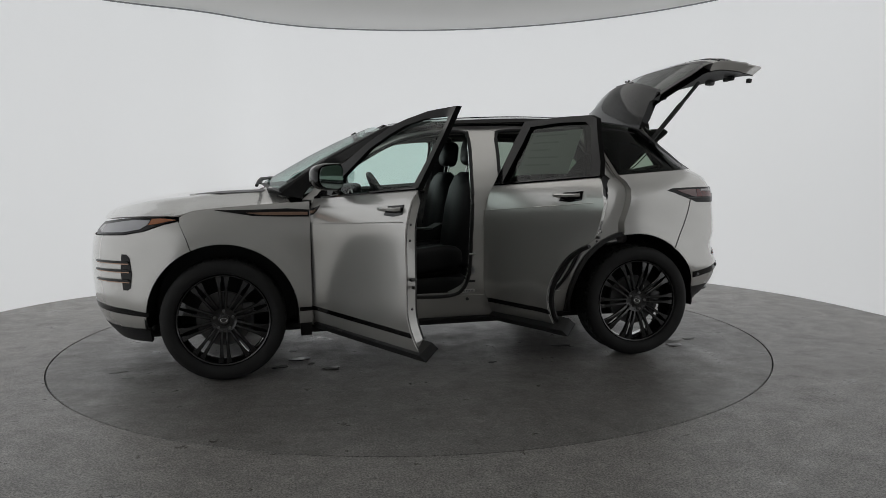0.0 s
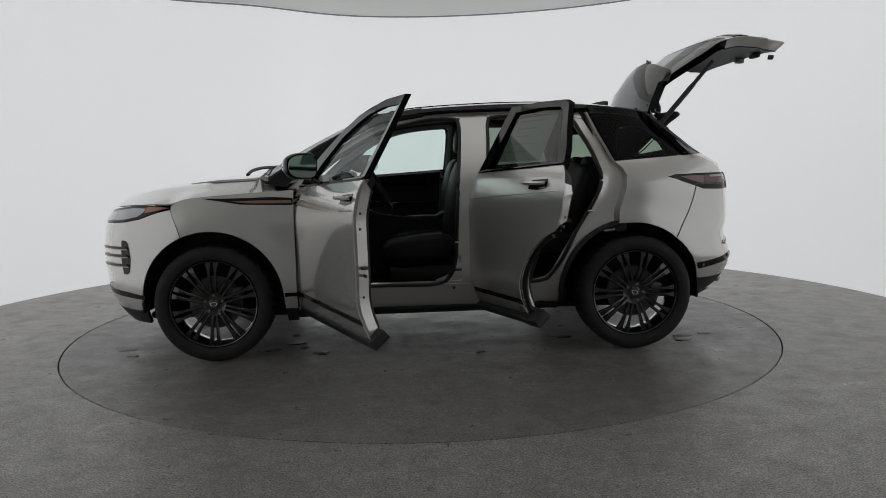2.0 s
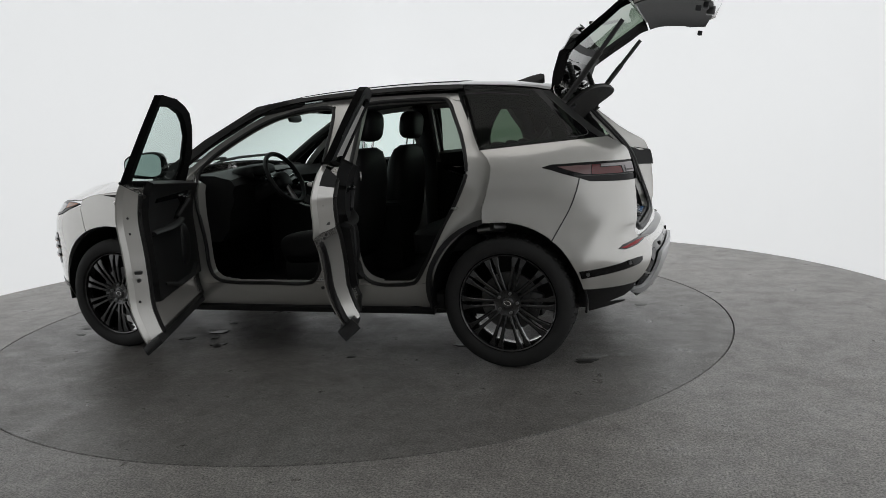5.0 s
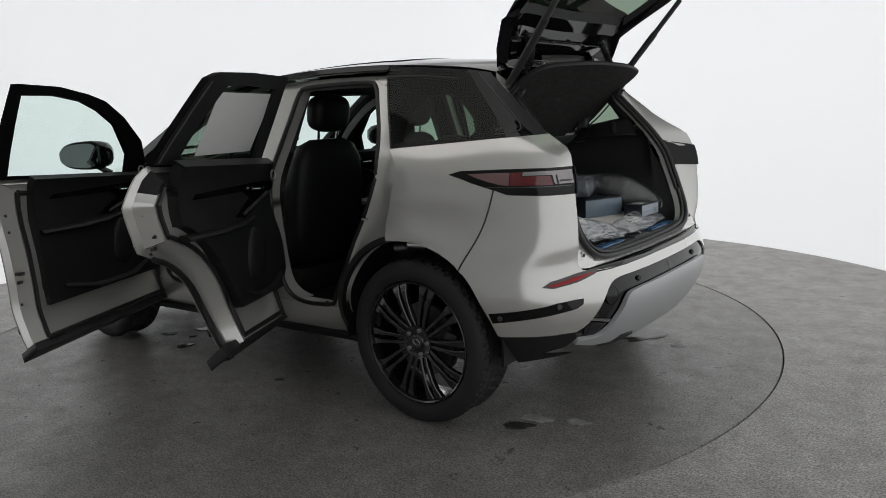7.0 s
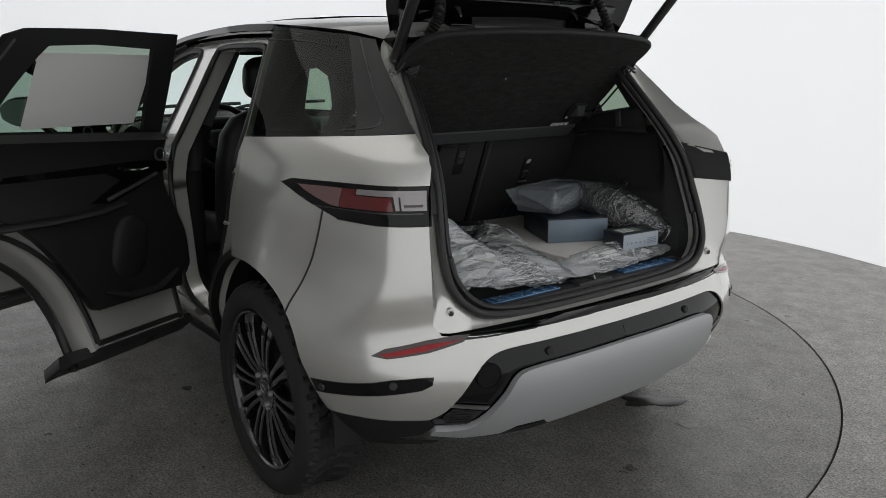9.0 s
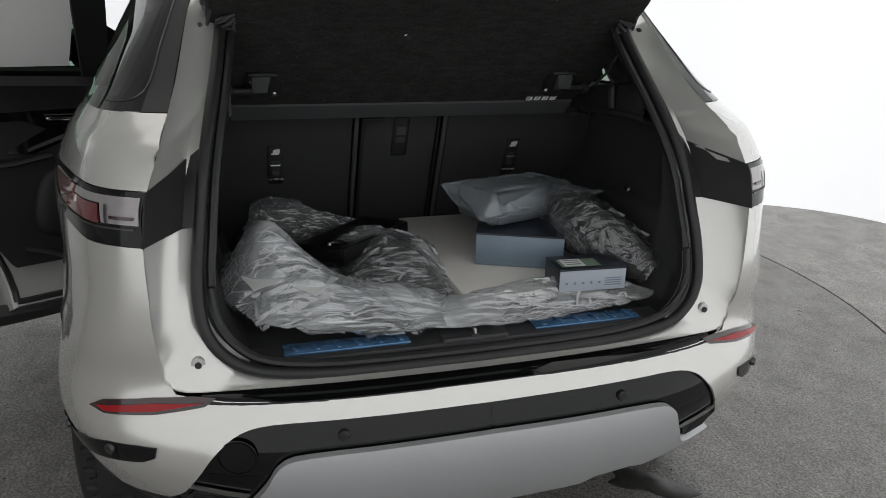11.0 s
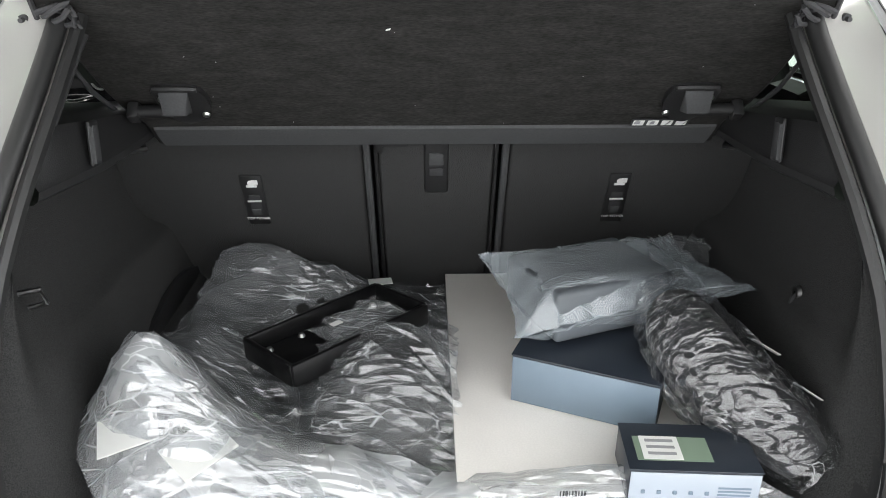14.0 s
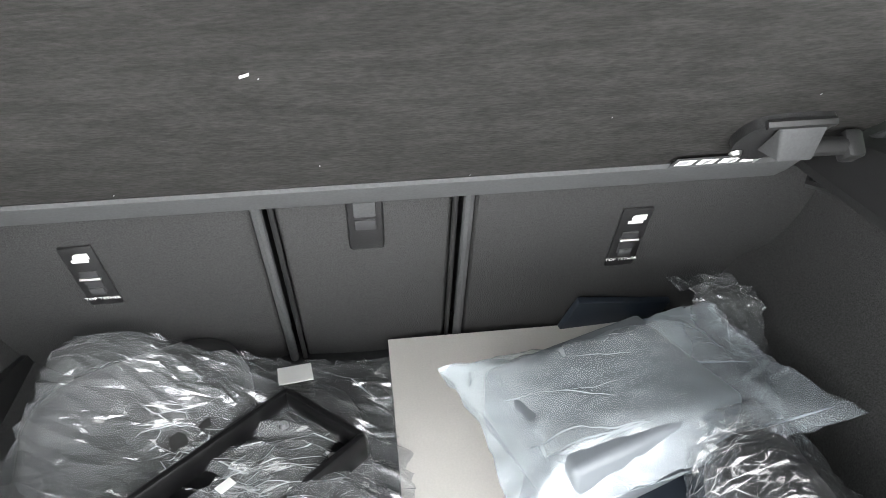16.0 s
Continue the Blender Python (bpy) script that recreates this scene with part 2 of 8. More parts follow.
def floor_material(name, base, seed):
    m = bpy.data.materials.new(name)
    m.use_nodes = True
    nt = m.node_tree
    b = nt.nodes["Principled BSDF"]
    tc = nt.nodes.new("ShaderNodeTexCoord")
    mp = nt.nodes.new("ShaderNodeMapping")
    mp.inputs["Location"].default_value = (seed, seed * 0.7, 0)
    nt.links.new(tc.outputs["Object"], mp.inputs["Vector"])

    def tex(scale, detail, rough=0.6):
        n = nt.nodes.new("ShaderNodeTexNoise")
        n.inputs["Scale"].default_value, n.inputs["Detail"].default_value, n.inputs["Roughness"].default_value = scale, detail, rough
        nt.links.new(mp.outputs["Vector"], n.inputs["Vector"])
        return n.outputs["Fac"]

    def rng(v, a, b2, lo, hi):
        r = nt.nodes.new("ShaderNodeMapRange")
        for k, x in zip(("From Min", "From Max", "To Min", "To Max"), (a, b2, lo, hi)):
            r.inputs[k].default_value = x
        nt.links.new(v, r.inputs["Value"])
        return r.outputs["Result"]

    def mul(a, c):
        n = nt.nodes.new("ShaderNodeMath")
        n.operation = "MULTIPLY"
        nt.links.new(a, n.inputs[0])
        nt.links.new(c, n.inputs[1])
        return n.outputs[0]

    fac = mul(mul(rng(tex(0.8, 6, 0.7), 0.3, 0.7, 0.88, 1.12), rng(tex(7.5, 8, 0.75), 0.3, 0.7, 0.70, 1.30)), mul(rng(tex(110, 3, 0.65), 0.36, 0.64, 0.40, 1.65), rng(tex(34, 3, 0.7), 0.3, 0.7, 0.78, 1.24)))
    h = nt.nodes.new("ShaderNodeHueSaturation")
    h.inputs["Color"].default_value = (*base, 1)
    nt.links.new(fac, h.inputs["Value"])
    nt.links.new(h.outputs["Color"], b.inputs["Base Color"])
    nt.links.new(rng(tex(5.1, 7, 0.7), 0.35, 0.65, 0.27, 0.50), b.inputs["Roughness"])
    b.inputs["Specular IOR Level"].default_value = 0.6
    bn = nt.nodes.new("ShaderNodeBump")
    bn.inputs["Strength"].default_value, bn.inputs["Distance"].default_value = 0.5, 0.003
    nt.links.new(tex(120, 4, 0.7), bn.inputs["Height"])
    nt.links.new(bn.outputs["Normal"], b.inputs["Normal"])
    return m


FLOOR = floor_material("floor_screed", (0.240, 0.228, 0.214), 0.0)
# Same screed as FLOOR, with some of the car's shade put into the colour.
TABLE = floor_material("shaded_turntable_screed", (0.165, 0.157, 0.148), 13.0)
WET = material("wet_patch", (0.045, 0.044, 0.042), rough=0.3, spec=0.25, var=0.3, var_scale=25.0)
DIRT = material("dry_dirt", (0.02, 0.019, 0.018), rough=0.9)

# ---- helpers of the scene ----


def part(name, bm, mat, parent=None, label="", smooth=True, thick=0.0, outward=1.0, bevel=0.0, sharp=40.0):
    """Links a bmesh as one mesh object, under parent where one is given."""
    me = bpy.data.meshes.new(name)
    bm.normal_update()
    bm.edges.index_update()
    rims = [e.index for e in bm.edges if len(e.link_faces) == 1] if thick else []
    bm.to_mesh(me)
    bm.free()
    if smooth:
        me.shade_smooth()
        me.set_sharp_from_angle(angle=radians(sharp))
        for i in rims:
            me.edges[i].use_edge_sharp = True
    for mm in (mat if isinstance(mat, (list, tuple)) else [mat]):
        me.materials.append(mm)
    ob = new(name, me)
    ob.parent = parent
    if label:
        tagged(ob, label)
    if thick:
        md = ob.modifiers.new("thickness", "SOLIDIFY")
        md.thickness, md.offset = thick, -1.0 * outward
    if bevel:
        md = ob.modifiers.new("edges", "BEVEL")
        md.width, md.segments, md.limit_method = bevel, 2, "ANGLE"
    return ob


def thing(name, label, category, loc=(0, 0, 0), group="", kind=""):
    ob = new(name)
    ob.location = loc
    ob.empty_display_size = 0.1
    return tagged(ob, label, category, group, kind)


def curve(pts, n=6, closed=False):
    """Catmull-Rom through pts, n steps between neighbours."""
    P = [np.array(p, float) for p in pts]
    out = []
    m = len(P)
    for i in range(m if closed else m - 1):
        a = P[(i - 1) % m] if closed or i else P[0]
        b, c = P[i], P[(i + 1) % m]
        d = P[(i + 2) % m] if closed or i + 2 < m else P[-1]
        for k in range(n):
            t = k / n
            out.append(0.5 * (2 * b + (c - a) * t + (2 * a - 5 * b + 4 * c - d) * t * t + (3 * b - a - 3 * c + d) * t ** 3))
    if not closed:
        out.append(P[-1])
    return [tuple(p) for p in out]


def table(rows):
    xs, ys = zip(*rows)
    return lambda v: float(np.interp(v, xs, ys))


def smooth_table(rows):
    pts = curve(rows, 8)
    xs, ys = zip(*pts)
    return lambda v: float(np.interp(v, xs, ys))


def box_bm(size, loc=(0, 0, 0), bevel=0.0, rot=(0, 0, 0), seg=2, taper=None):
    bm = bmesh.new()
    bmesh.ops.create_cube(bm, size=1.0)
    for v in bm.verts:
        k = taper if taper and v.co.z > 0 else (1, 1)
        v.co = Vector((v.co.x * size[0] * k[0], v.co.y * size[1] * k[1], v.co.z * size[2]))
    if bevel:
        bmesh.ops.bevel(bm, geom=bm.edges[:], offset=bevel, segments=seg, affect="EDGES", profile=0.5)
    bmesh.ops.transform(bm, matrix=pose(*loc, *rot), verts=bm.verts)
    return bm


def merge(*bms):
    a = bms[0]
    for b in bms[1:]:
        me = bpy.data.meshes.new("tmp")
        b.to_mesh(me)
        b.free()
        a.from_mesh(me)
        bpy.data.meshes.remove(me)
    return a


def lathe_bm(profile, n=48, axis="y", closed=False):
    """Turns a profile of (radius, along) round an axis through the origin."""
    bm = bmesh.new()
    rings = []
    for k in range(n):
        a = 2 * math.pi * k / n
        ring = []
        for r, h in profile:
            c, s = r * math.cos(a), r * math.sin(a)
            ring.append(bm.verts.new((c, h, s) if axis == "y" else (c, s, h) if axis == "z" else (h, c, s)))
        rings.append(ring)
    m = len(profile)
    for k in range(n):
        A, B = rings[k], rings[(k + 1) % n]
        for i in range(m if closed else m - 1):
            bm.faces.new((A[i], A[(i + 1) % m], B[(i + 1) % m], B[i]))
    bmesh.ops.remove_doubles(bm, verts=bm.verts, dist=1e-5)
    bmesh.ops.recalc_face_normals(bm, faces=bm.faces)
    return bm


def tube_bm(pts, r, n=8, closed=False, flat=1.0):
    """A round (or flattened) bar along pts."""
    bm = bmesh.new()
    P = [Vector(p) for p in pts]
    m = len(P)
    rings = []
    up = Vector((0.13, 0.21, 0.97))
    for i, p in enumerate(P):
        a = P[(i - 1) % m] if closed or i else P[0]
        b = P[(i + 1) % m] if closed or i + 1 < m else P[-1]
        d = (b - a).normalized()
        s = d.cross(up)
        if s.length < 0.05:
            s = d.cross(Vector((1, 0, 0)))
        s.normalize()
        q = s.cross(d).normalized()
        rr = r(i / max(1, m - 1)) if callable(r) else r
        rings.append([bm.verts.new(p + (s * math.cos(2 * math.pi * k / n) + q * math.sin(2 * math.pi * k / n) * flat) * rr) for k in range(n)])
    for i in range(m if closed else m - 1):
        A, B = rings[i], rings[(i + 1) % m]
        for k in range(n):
            bm.faces.new((A[k], A[(k + 1) % n], B[(k + 1) % n], B[k]))
    if not closed:
        bm.faces.new(rings[0])
        bm.faces.new(rings[-1][::-1])
    bmesh.ops.recalc_face_normals(bm, faces=bm.faces)
    return bm


def loft_bm(rings, cap=True, closed_ring=True):
    """Skins a row of rings that have the same number of points."""
    bm = bmesh.new()
    V = [[bm.verts.new(p) for p in ring] for ring in rings]
    m = len(V[0])
    for A, B in zip(V, V[1:]):
        for i in range(m if closed_ring else m - 1):
            bm.faces.new((A[i], A[(i + 1) % m], B[(i + 1) % m], B[i]))
    if cap and closed_ring:
        bm.faces.new(V[0])
        bm.faces.new(V[-1][::-1])
    bmesh.ops.recalc_face_normals(bm, faces=bm.faces)
    return bm


def cells(outline, step):
    """A flat outline filled and cut into cells of that step, as a bmesh in the plane of its two coordinates."""
    bm = bmesh.new()
    f = bm.faces.new([bm.verts.new((a, b, 0)) for a, b in outline])
    if f.calc_area() and f.normal.z < 0:
        f.normal_flip()
    lo = [min(p[i] for p in outline) for i in (0, 1)]
    hi = [max(p[i] for p in outline) for i in (0, 1)]
    for i in (0, 1):
        k = math.ceil(lo[i] / step[i] + 1e-6)
        while k * step[i] < hi[i] - 1e-4:
            co, no = [0, 0, 0], [0, 0, 0]
            co[i], no[i] = k * step[i], 1
            bmesh.ops.bisect_plane(bm, geom=bm.verts[:] + bm.edges[:] + bm.faces[:], dist=1e-5, plane_co=co, plane_no=no)
            k += 1
    return bm


def dense(outline, step=0.03):
    out = []
    for a, b in zip(outline, outline[1:] + outline[:1]):
        n = max(1, int(math.dist(a, b) / step))
        out += [tuple(np.array(a) + (np.array(b) - np.array(a)) * k / n) for k in range(n)]
    return out


def panel(name, outline, where, mat, parent, label="", step=0.05, thick=0.006, offset=0.0, mirror=False, smooth=True, facing=None, both=False):
    """A sheet with the given outline, bent onto the surface that where() gives, with a thickness to its inside."""
    bm = cells(dense(outline), (step, step))
    for v in bm.verts:
        v.co = Vector(where(v.co.x, v.co.y, offset))
    if mirror:
        for v in bm.verts:
            v.co.y = -v.co.y
    if both:
        for v in bm.verts:
            if abs(v.co.y) < 0.004:
                v.co.y = 0.0
        flat = [f for f in bm.faces if all(v.co.y == 0.0 for v in f.verts)]
        bmesh.ops.delete(bm, geom=flat, context="FACES")
        twin = bmesh.ops.duplicate(bm, geom=bm.verts[:] + bm.edges[:] + bm.faces[:])["geom"]
        for v in twin:
            if isinstance(v, bmesh.types.BMVert):
                v.co.y = -v.co.y
        bmesh.ops.reverse_faces(bm, faces=[f for f in twin if isinstance(f, bmesh.types.BMFace)])
        bmesh.ops.remove_doubles(bm, verts=bm.verts, dist=0.0005)
    bm.normal_update()
    tot = Vector((0, 0, 0))
    mid = Vector((0, 0, 0))
    for f in bm.faces:
        tot += f.normal * f.calc_area()
        mid += f.calc_center_median()
    mid /= max(1, len(bm.faces))
    if both:
        mid.y = 0.0
    out = Vector(facing) if facing else Vector((mid.x * 0.25, mid.y, max(0.0, mid.z - 0.9)))
    if tot.dot(out) < 0:
        bmesh.ops.reverse_faces(bm, faces=bm.faces)
    return part(name, bm, mat, parent, label, thick=thick, smooth=smooth, sharp=60)


def flip(bm, m):
    if m:
        for v in bm.verts:
            v.co.y = -v.co.y
        bmesh.ops.reverse_faces(bm, faces=bm.faces)
    return bm


def strip_bm(A, B):
    bm = bmesh.new()
    a = [bm.verts.new(p) for p in A]
    b = [bm.verts.new(p) for p in B]
    for i in range(len(a) - 1):
        bm.faces.new((a[i], a[i + 1], b[i + 1], b[i]))
    return bm


def rounded(center, size, power=3.0, n=18, rows=12, bulge=0.0):
    """A cushion: a box with well rounded sides."""
    bm = bmesh.new()
    rings = []
    for i in range(rows + 1):
        v = -math.pi / 2 + math.pi * i / rows
        cv, sv = math.cos(v), math.sin(v)
        ring = []
        for k in range(n):
            u = 2 * math.pi * k / n
            f = lambda c, p=2.0 / power: math.copysign(abs(c) ** p, c)
            ring.append((center[0] + size[0] / 2 * f(cv) * f(math.cos(u)), center[1] + size[1] / 2 * f(cv) * f(math.sin(u)), center[2] + size[2] / 2 * f(sv)))
        rings.append(ring)
    bm = loft_bm(rings, cap=False)
    bmesh.ops.remove_doubles(bm, verts=bm.verts, dist=1e-4)
    return bm


def turned(bm, at, rx=0, ry=0, rz=0):
    bmesh.ops.transform(bm, matrix=pose(*at, rx, ry, rz), verts=bm.verts)
    return bm


# ---- the room ----
RC, RR = (0.002, 0.125), 2.54          # turntable centre and radius
WR, WH = 4.0, 3.07                   # room's radius and height


def room_plan(n=96, r=WR, back=-8.2, hang=0.4):
    # the foot of the cloth is drawn inwards behind the bonnet
    near = lambda a: r - hang * math.exp(-((math.degrees(a) - 119) / 13) ** 2)
    pts = [(near(a) * math.cos(a), 0.16 + near(a) * math.sin(a)) for a in np.linspace(0, math.pi, n)]
    pts += [(-r, y) for y in np.linspace(-0.5, back + 2.5, 12)]
    pts += [(-r + 2.5 - 2.5 * math.cos(a), back + 2.5 - 2.5 * math.sin(a)) for a in np.linspace(0, math.pi / 2, 12)[1:]]
    pts += [(r - 2.5 + 2.5 * math.sin(a), back + 2.5 - 2.5 * math.cos(a)) for a in np.linspace(0, math.pi / 2, 12)]
    pts += [(r, y) for y in np.linspace(back + 2.5, -0.5, 12)[1:]]
    return pts


def build_room():
    plan = room_plan(hang=0.3)
    bm = bmesh.new()
    disc = []
    nn = 128
    for k in range(nn):
        a = 2 * math.pi * k / nn
        disc.append((RC[0] + (RR + 0.008) * math.cos(a), RC[1] + (RR + 0.008) * math.sin(a)))
    # floor with a round hole for the table
    outer = [(9 * math.cos(2 * math.pi * k / nn), -1.8 + 9 * math.sin(2 * math.pi * k / nn)) for k in range(nn)]
    top = loft_bm([[(x, y, 0) for x, y in outer], [(x, y, 0) for x, y in disc], [(x, y, -0.03) for x, y in disc]], cap=False)
    tagged(part("floor", top, FLOOR, sharp=30), "dark grey rough screed floor", "floor", kind="structure")
    bm = lathe_bm([(0.0001, 0.0), (0.6, 0.0), (1.2, 0), (1.8, 0), (2.3, 0), (RR - 0.004, 0.0), (RR, -0.004), (RR, -0.03)], 128, "z")
    ob = part("turntable", bm, TABLE, sharp=30)
    ob.location = (*RC, 0)
    tagged(ob, "round dark grey screed turntable set flush in the floor, darkened for the car's shade", "turntable", kind="structure")
    bm = lathe_bm([(RR - 0.02, -0.028), (RR + 0.03, -0.028)], 96, "z")
    ob = part("trim", bm, INK)
    ob.location = (*RC, 0)
    tagged(ob, "dark gap round the turntable", "gap", kind="structure")
    wall = bmesh.new()
    rings = []
    for z, k in ((0, 1.0), (0.6, 1.0), (1.4, 1.0), (2.2, 1.0), (2.9, 1.0), (WH - 0.03, 0.998)):
        rings.append([(x * k, y * k, z) for x, y in room_plan(hang=0.75 - 0.15 * z)])
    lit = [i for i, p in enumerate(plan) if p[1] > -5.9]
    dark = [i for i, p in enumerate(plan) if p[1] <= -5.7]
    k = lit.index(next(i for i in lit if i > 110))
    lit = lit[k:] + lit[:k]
    for nm, ids, mt, lb in (("wall_lit", lit, WALL, "seamless white cloth studio wall with an added glow"), ("wall_open", dark, GREY_WALL, "plain grey wall added out of view at the open end of the studio")):
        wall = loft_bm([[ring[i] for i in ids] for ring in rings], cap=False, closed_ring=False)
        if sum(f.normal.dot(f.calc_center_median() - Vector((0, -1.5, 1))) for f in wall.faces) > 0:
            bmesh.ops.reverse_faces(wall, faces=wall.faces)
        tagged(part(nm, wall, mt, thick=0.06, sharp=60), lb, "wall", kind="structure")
    seam = tube_bm([(x * 0.997, y * 0.997, WH - 0.02) for x, y in plan], 0.006, 6, closed=True)
    tagged(part("trim", seam, GREY_PRINT), "thin grey seam between wall and ceiling", "seam", kind="structure")
    ceil = bmesh.new()
    ceil.faces.new([ceil.verts.new((x * 1.02, y * 1.02, WH)) for x, y in plan])
    tagged(part("ceiling", ceil, CEILING, thick=0.05, outward=-1.0, smooth=False), "plain white studio ceiling", "ceiling", kind="structure")


build_room()

# ---- the car's surfaces (front towards -x, driver's side -y) ----
AX, AZ, TR = 1.3405, 0.37, 0.37        # axles at -AX and +AX, wheel centre height, tyre radius


def belt(x):
    return 1.135 + 0.058 * x


BELOW = smooth_table([(-0.02, 0.874), (0, 0.885), (0.05, 0.912), (0.12, 0.928), (0.2, 0.937), (0.35, 0.930), (0.5, 0.926), (0.62, 0.925), (0.70, 0.908),
                      (0.78, 0.880), (0.85, 0.84), (0.95, 0.76), (1.1, 0.66)])
TAIL = smooth_table([(0.2, 1.93), (0.27, 2.0), (0.35, 2.06), (0.45, 2.115), (0.55, 2.145), (0.62, 2.136), (0.68, 2.103), (0.75, 2.080), (0.9, 2.088),
                     (1.08, 2.080), (1.2, 2.035), (1.26, 1.987), (1.4, 1.855), (1.5, 1.757), (1.6, 1.652), (1.7, 1.54)])
NOSE = smooth_table([(0.2, -2.06), (0.3, -2.14), (0.4, -2.19), (0.55, -2.215), (0.7, -2.22), (0.85, -2.20), (0.92, -2.17), (1.0, -2.10), (1.1, -1.98), (1.3, -1.8)])
PT, LN, PN = 3.0, 0.75, 2.4
LT = table([(0.6, 0.5), (0.7, 0.40), (0.8, 0.22), (0.9, 0.19), (1.19, 0.20), (1.25, 0.40), (1.3, 0.50), (1.4, 0.60), (1.5, 0.65)])                          # depth of the tail's corner, by height
TAPER = table([(0.6, 0.02), (0.7, 0.10), (0.8, 0.25), (0.9, 0.33), (1.0, 0.37), (1.1, 0.40), (1.25, 0.44), (1.3, 0.47)])    # how fast the flanks draw in, by height


def width(x, z):
    b = belt(x)
    e = min(1.0, max(0.0, (x - 1.05) / 0.45))
    e = 0.035 * e * e * (3 - 2 * e)
    w = BELOW(b - z) - e * max(0.0, 1 - (b - z) / 0.16) ** 1.5 if z < b else 0.885 - e - 0.3 * e * (1 - math.exp((b - z) / 0.02)) - (z - b) * (0.54 + 1.7 * e)
    for c in (-AX, AX - 0.02):
        r = math.hypot(x - c, z - 0.385)
        if r < 0.62:
            w += 0.016 * math.exp(-((r - 0.45) / 0.07) ** 2)
    if x > 1.3:
        w *= 1 - TAPER(z) * (min(x, 2.2) - 1.3) ** 2
    return w


def half(x, z):
    """Half the car's width at x and z, with the rounding of nose and tail."""
    w = width(x, z)
    s = (x - TAIL(z) + LT(z)) / LT(z)
    if s > 0:
        w *= max(0.0, 1 - min(1, s) ** PT) ** (1 / PT)
    s = (NOSE(z) + LN - x) / LN
    if s > 0:
        w *= max(0.0, 1 - min(1, s) ** PN) ** (1 / PN)
    return w


def side(x, z, off=0.0):
    return (x, -half(x, z) - off, z)


def tail(y, z, off=0.0, deep=None):
    """The rear face at y and z."""
    d, x = deep or LT(z), TAIL(z)
    for _ in range(12):
        k = min(1.0, abs(y) / width(x, z)) ** PT
        x = 0.5 * x + 0.5 * (TAIL(z) - d + d * (1 - k) ** (1 / PT))
    return (x + off, y, z)


def gate_face(y, z, off=0.0):
    """The tailgate's own face, flatter above the waist than the pillars beside it."""
    return tail(y, z, off, min(LT(z), 0.16) if z > 0.9 else None)


PLANS = {}
U0 = 1.25


def plan_at(z, end):
    key = (round(z, 3), end)
    if key not in PLANS:
        x1 = TAIL(z) - LT(z) if end > 0 else NOSE(z) + LN
        L, P = (LT(z), PT) if end > 0 else (LN, PN)
        start = U0 * end
        xs = list(np.linspace(start, x1, 16)) if (x1 - start) * end > 0.02 else []
        pts = [(x, -width(x, z)) for x in xs] or [(start, -half(start, z))]
        for a in np.linspace(0, 1, 120):
            f = a * a * (3 - 2 * a) * math.pi / 2
            x = x1 + end * L * math.sin(f) ** (2 / P)
            if (x - pts[-1][0]) * end > 1e-5 or (a > 0.5 and (x - start) * end > 0):
                pts.append((x, -width(x, z) * max(0.0, math.cos(f)) ** (2 / P)))
        p = np.array(pts)
        d = np.concatenate([[0], np.cumsum(np.hypot(*np.diff(p, axis=0).T))])
        PLANS[key] = (p, d)
    return PLANS[key]


def wrap_end(u, z, off, end):
    if u * end <= U0 + 0.002:
        return side(u, z, off)
    p, d = plan_at(z, end)
    s = min(u * end - U0, d[-1])
    x, y = np.interp(s, d, p[:, 0]), np.interp(s, d, p[:, 1])
    x2, y2 = np.interp(s + 0.01, d, p[:, 0]), np.interp(s + 0.01, d, p[:, 1])
    x1, y1 = np.interp(s - 0.01, d, p[:, 0]), np.interp(s - 0.01, d, p[:, 1])
    t = np.array((x2 - x1, y2 - y1))
    t /= max(1e-6, np.hypot(*t))
    n = np.array((t[1], -t[0])) * end
    return (float(x + n[0] * off), float(min(y + n[1] * off, 0.0)), z)


def wrap(u, z, off=0.0):
    return wrap_end(u, z, off, 1)


def wrap_nose(u, z, off=0.0):
    return wrap_end(u, z, off, -1)


def X(x, z):
    """Developed coordinates of the point of the side at x."""
    end = 1 if x > 0 else -1
    if x * end <= U0:
        return (x, z)
    p, d = plan_at(z, end)
    return (end * (U0 + float(np.interp(x * end, p[:, 0] * end, d))), z)


def Y(y, z, end=1):
    """Developed coordinates of the point of the tail (or nose) at half width y."""
    p, d = plan_at(z, end)
    return (end * (U0 + float(np.interp(-abs(y), p[:, 1], d))), z)


def Y0(z):
    """A little past the middle of the tail, where the two halves meet."""
    return (Y(0.0, z)[0] + 0.06, z)


def arc(cx, cz, r, a0, a1, n=14):
    return [(cx + r * math.cos(radians(a)), cz + r * math.sin(radians(a))) for a in np.linspace(a0, a1, n)]


def inset(outline, d):
    P = [np.array(p, float) for p in outline]
    area = sum(a[0] * b[1] - b[0] * a[1] for a, b in zip(P, P[1:] + P[:1]))
    s = 1 if area > 0 else -1
    out = []
    for i, p in enumerate(P):
        a, b = P[i - 1], P[(i + 1) % len(P)]
        t = (b - a) / max(1e-9, np.hypot(*(b - a)))
        out.append(tuple(p + s * d * np.array((-t[1], t[0]))))
    good = [i for i, q in enumerate(out) if min(np.hypot(*(np.array(q) - p)) for p in P) > 0.86 * abs(d)]
    return [out[min(good, key=lambda g: min(abs(g - i), len(P) - abs(g - i)))] for i in range(len(P))] if good else out


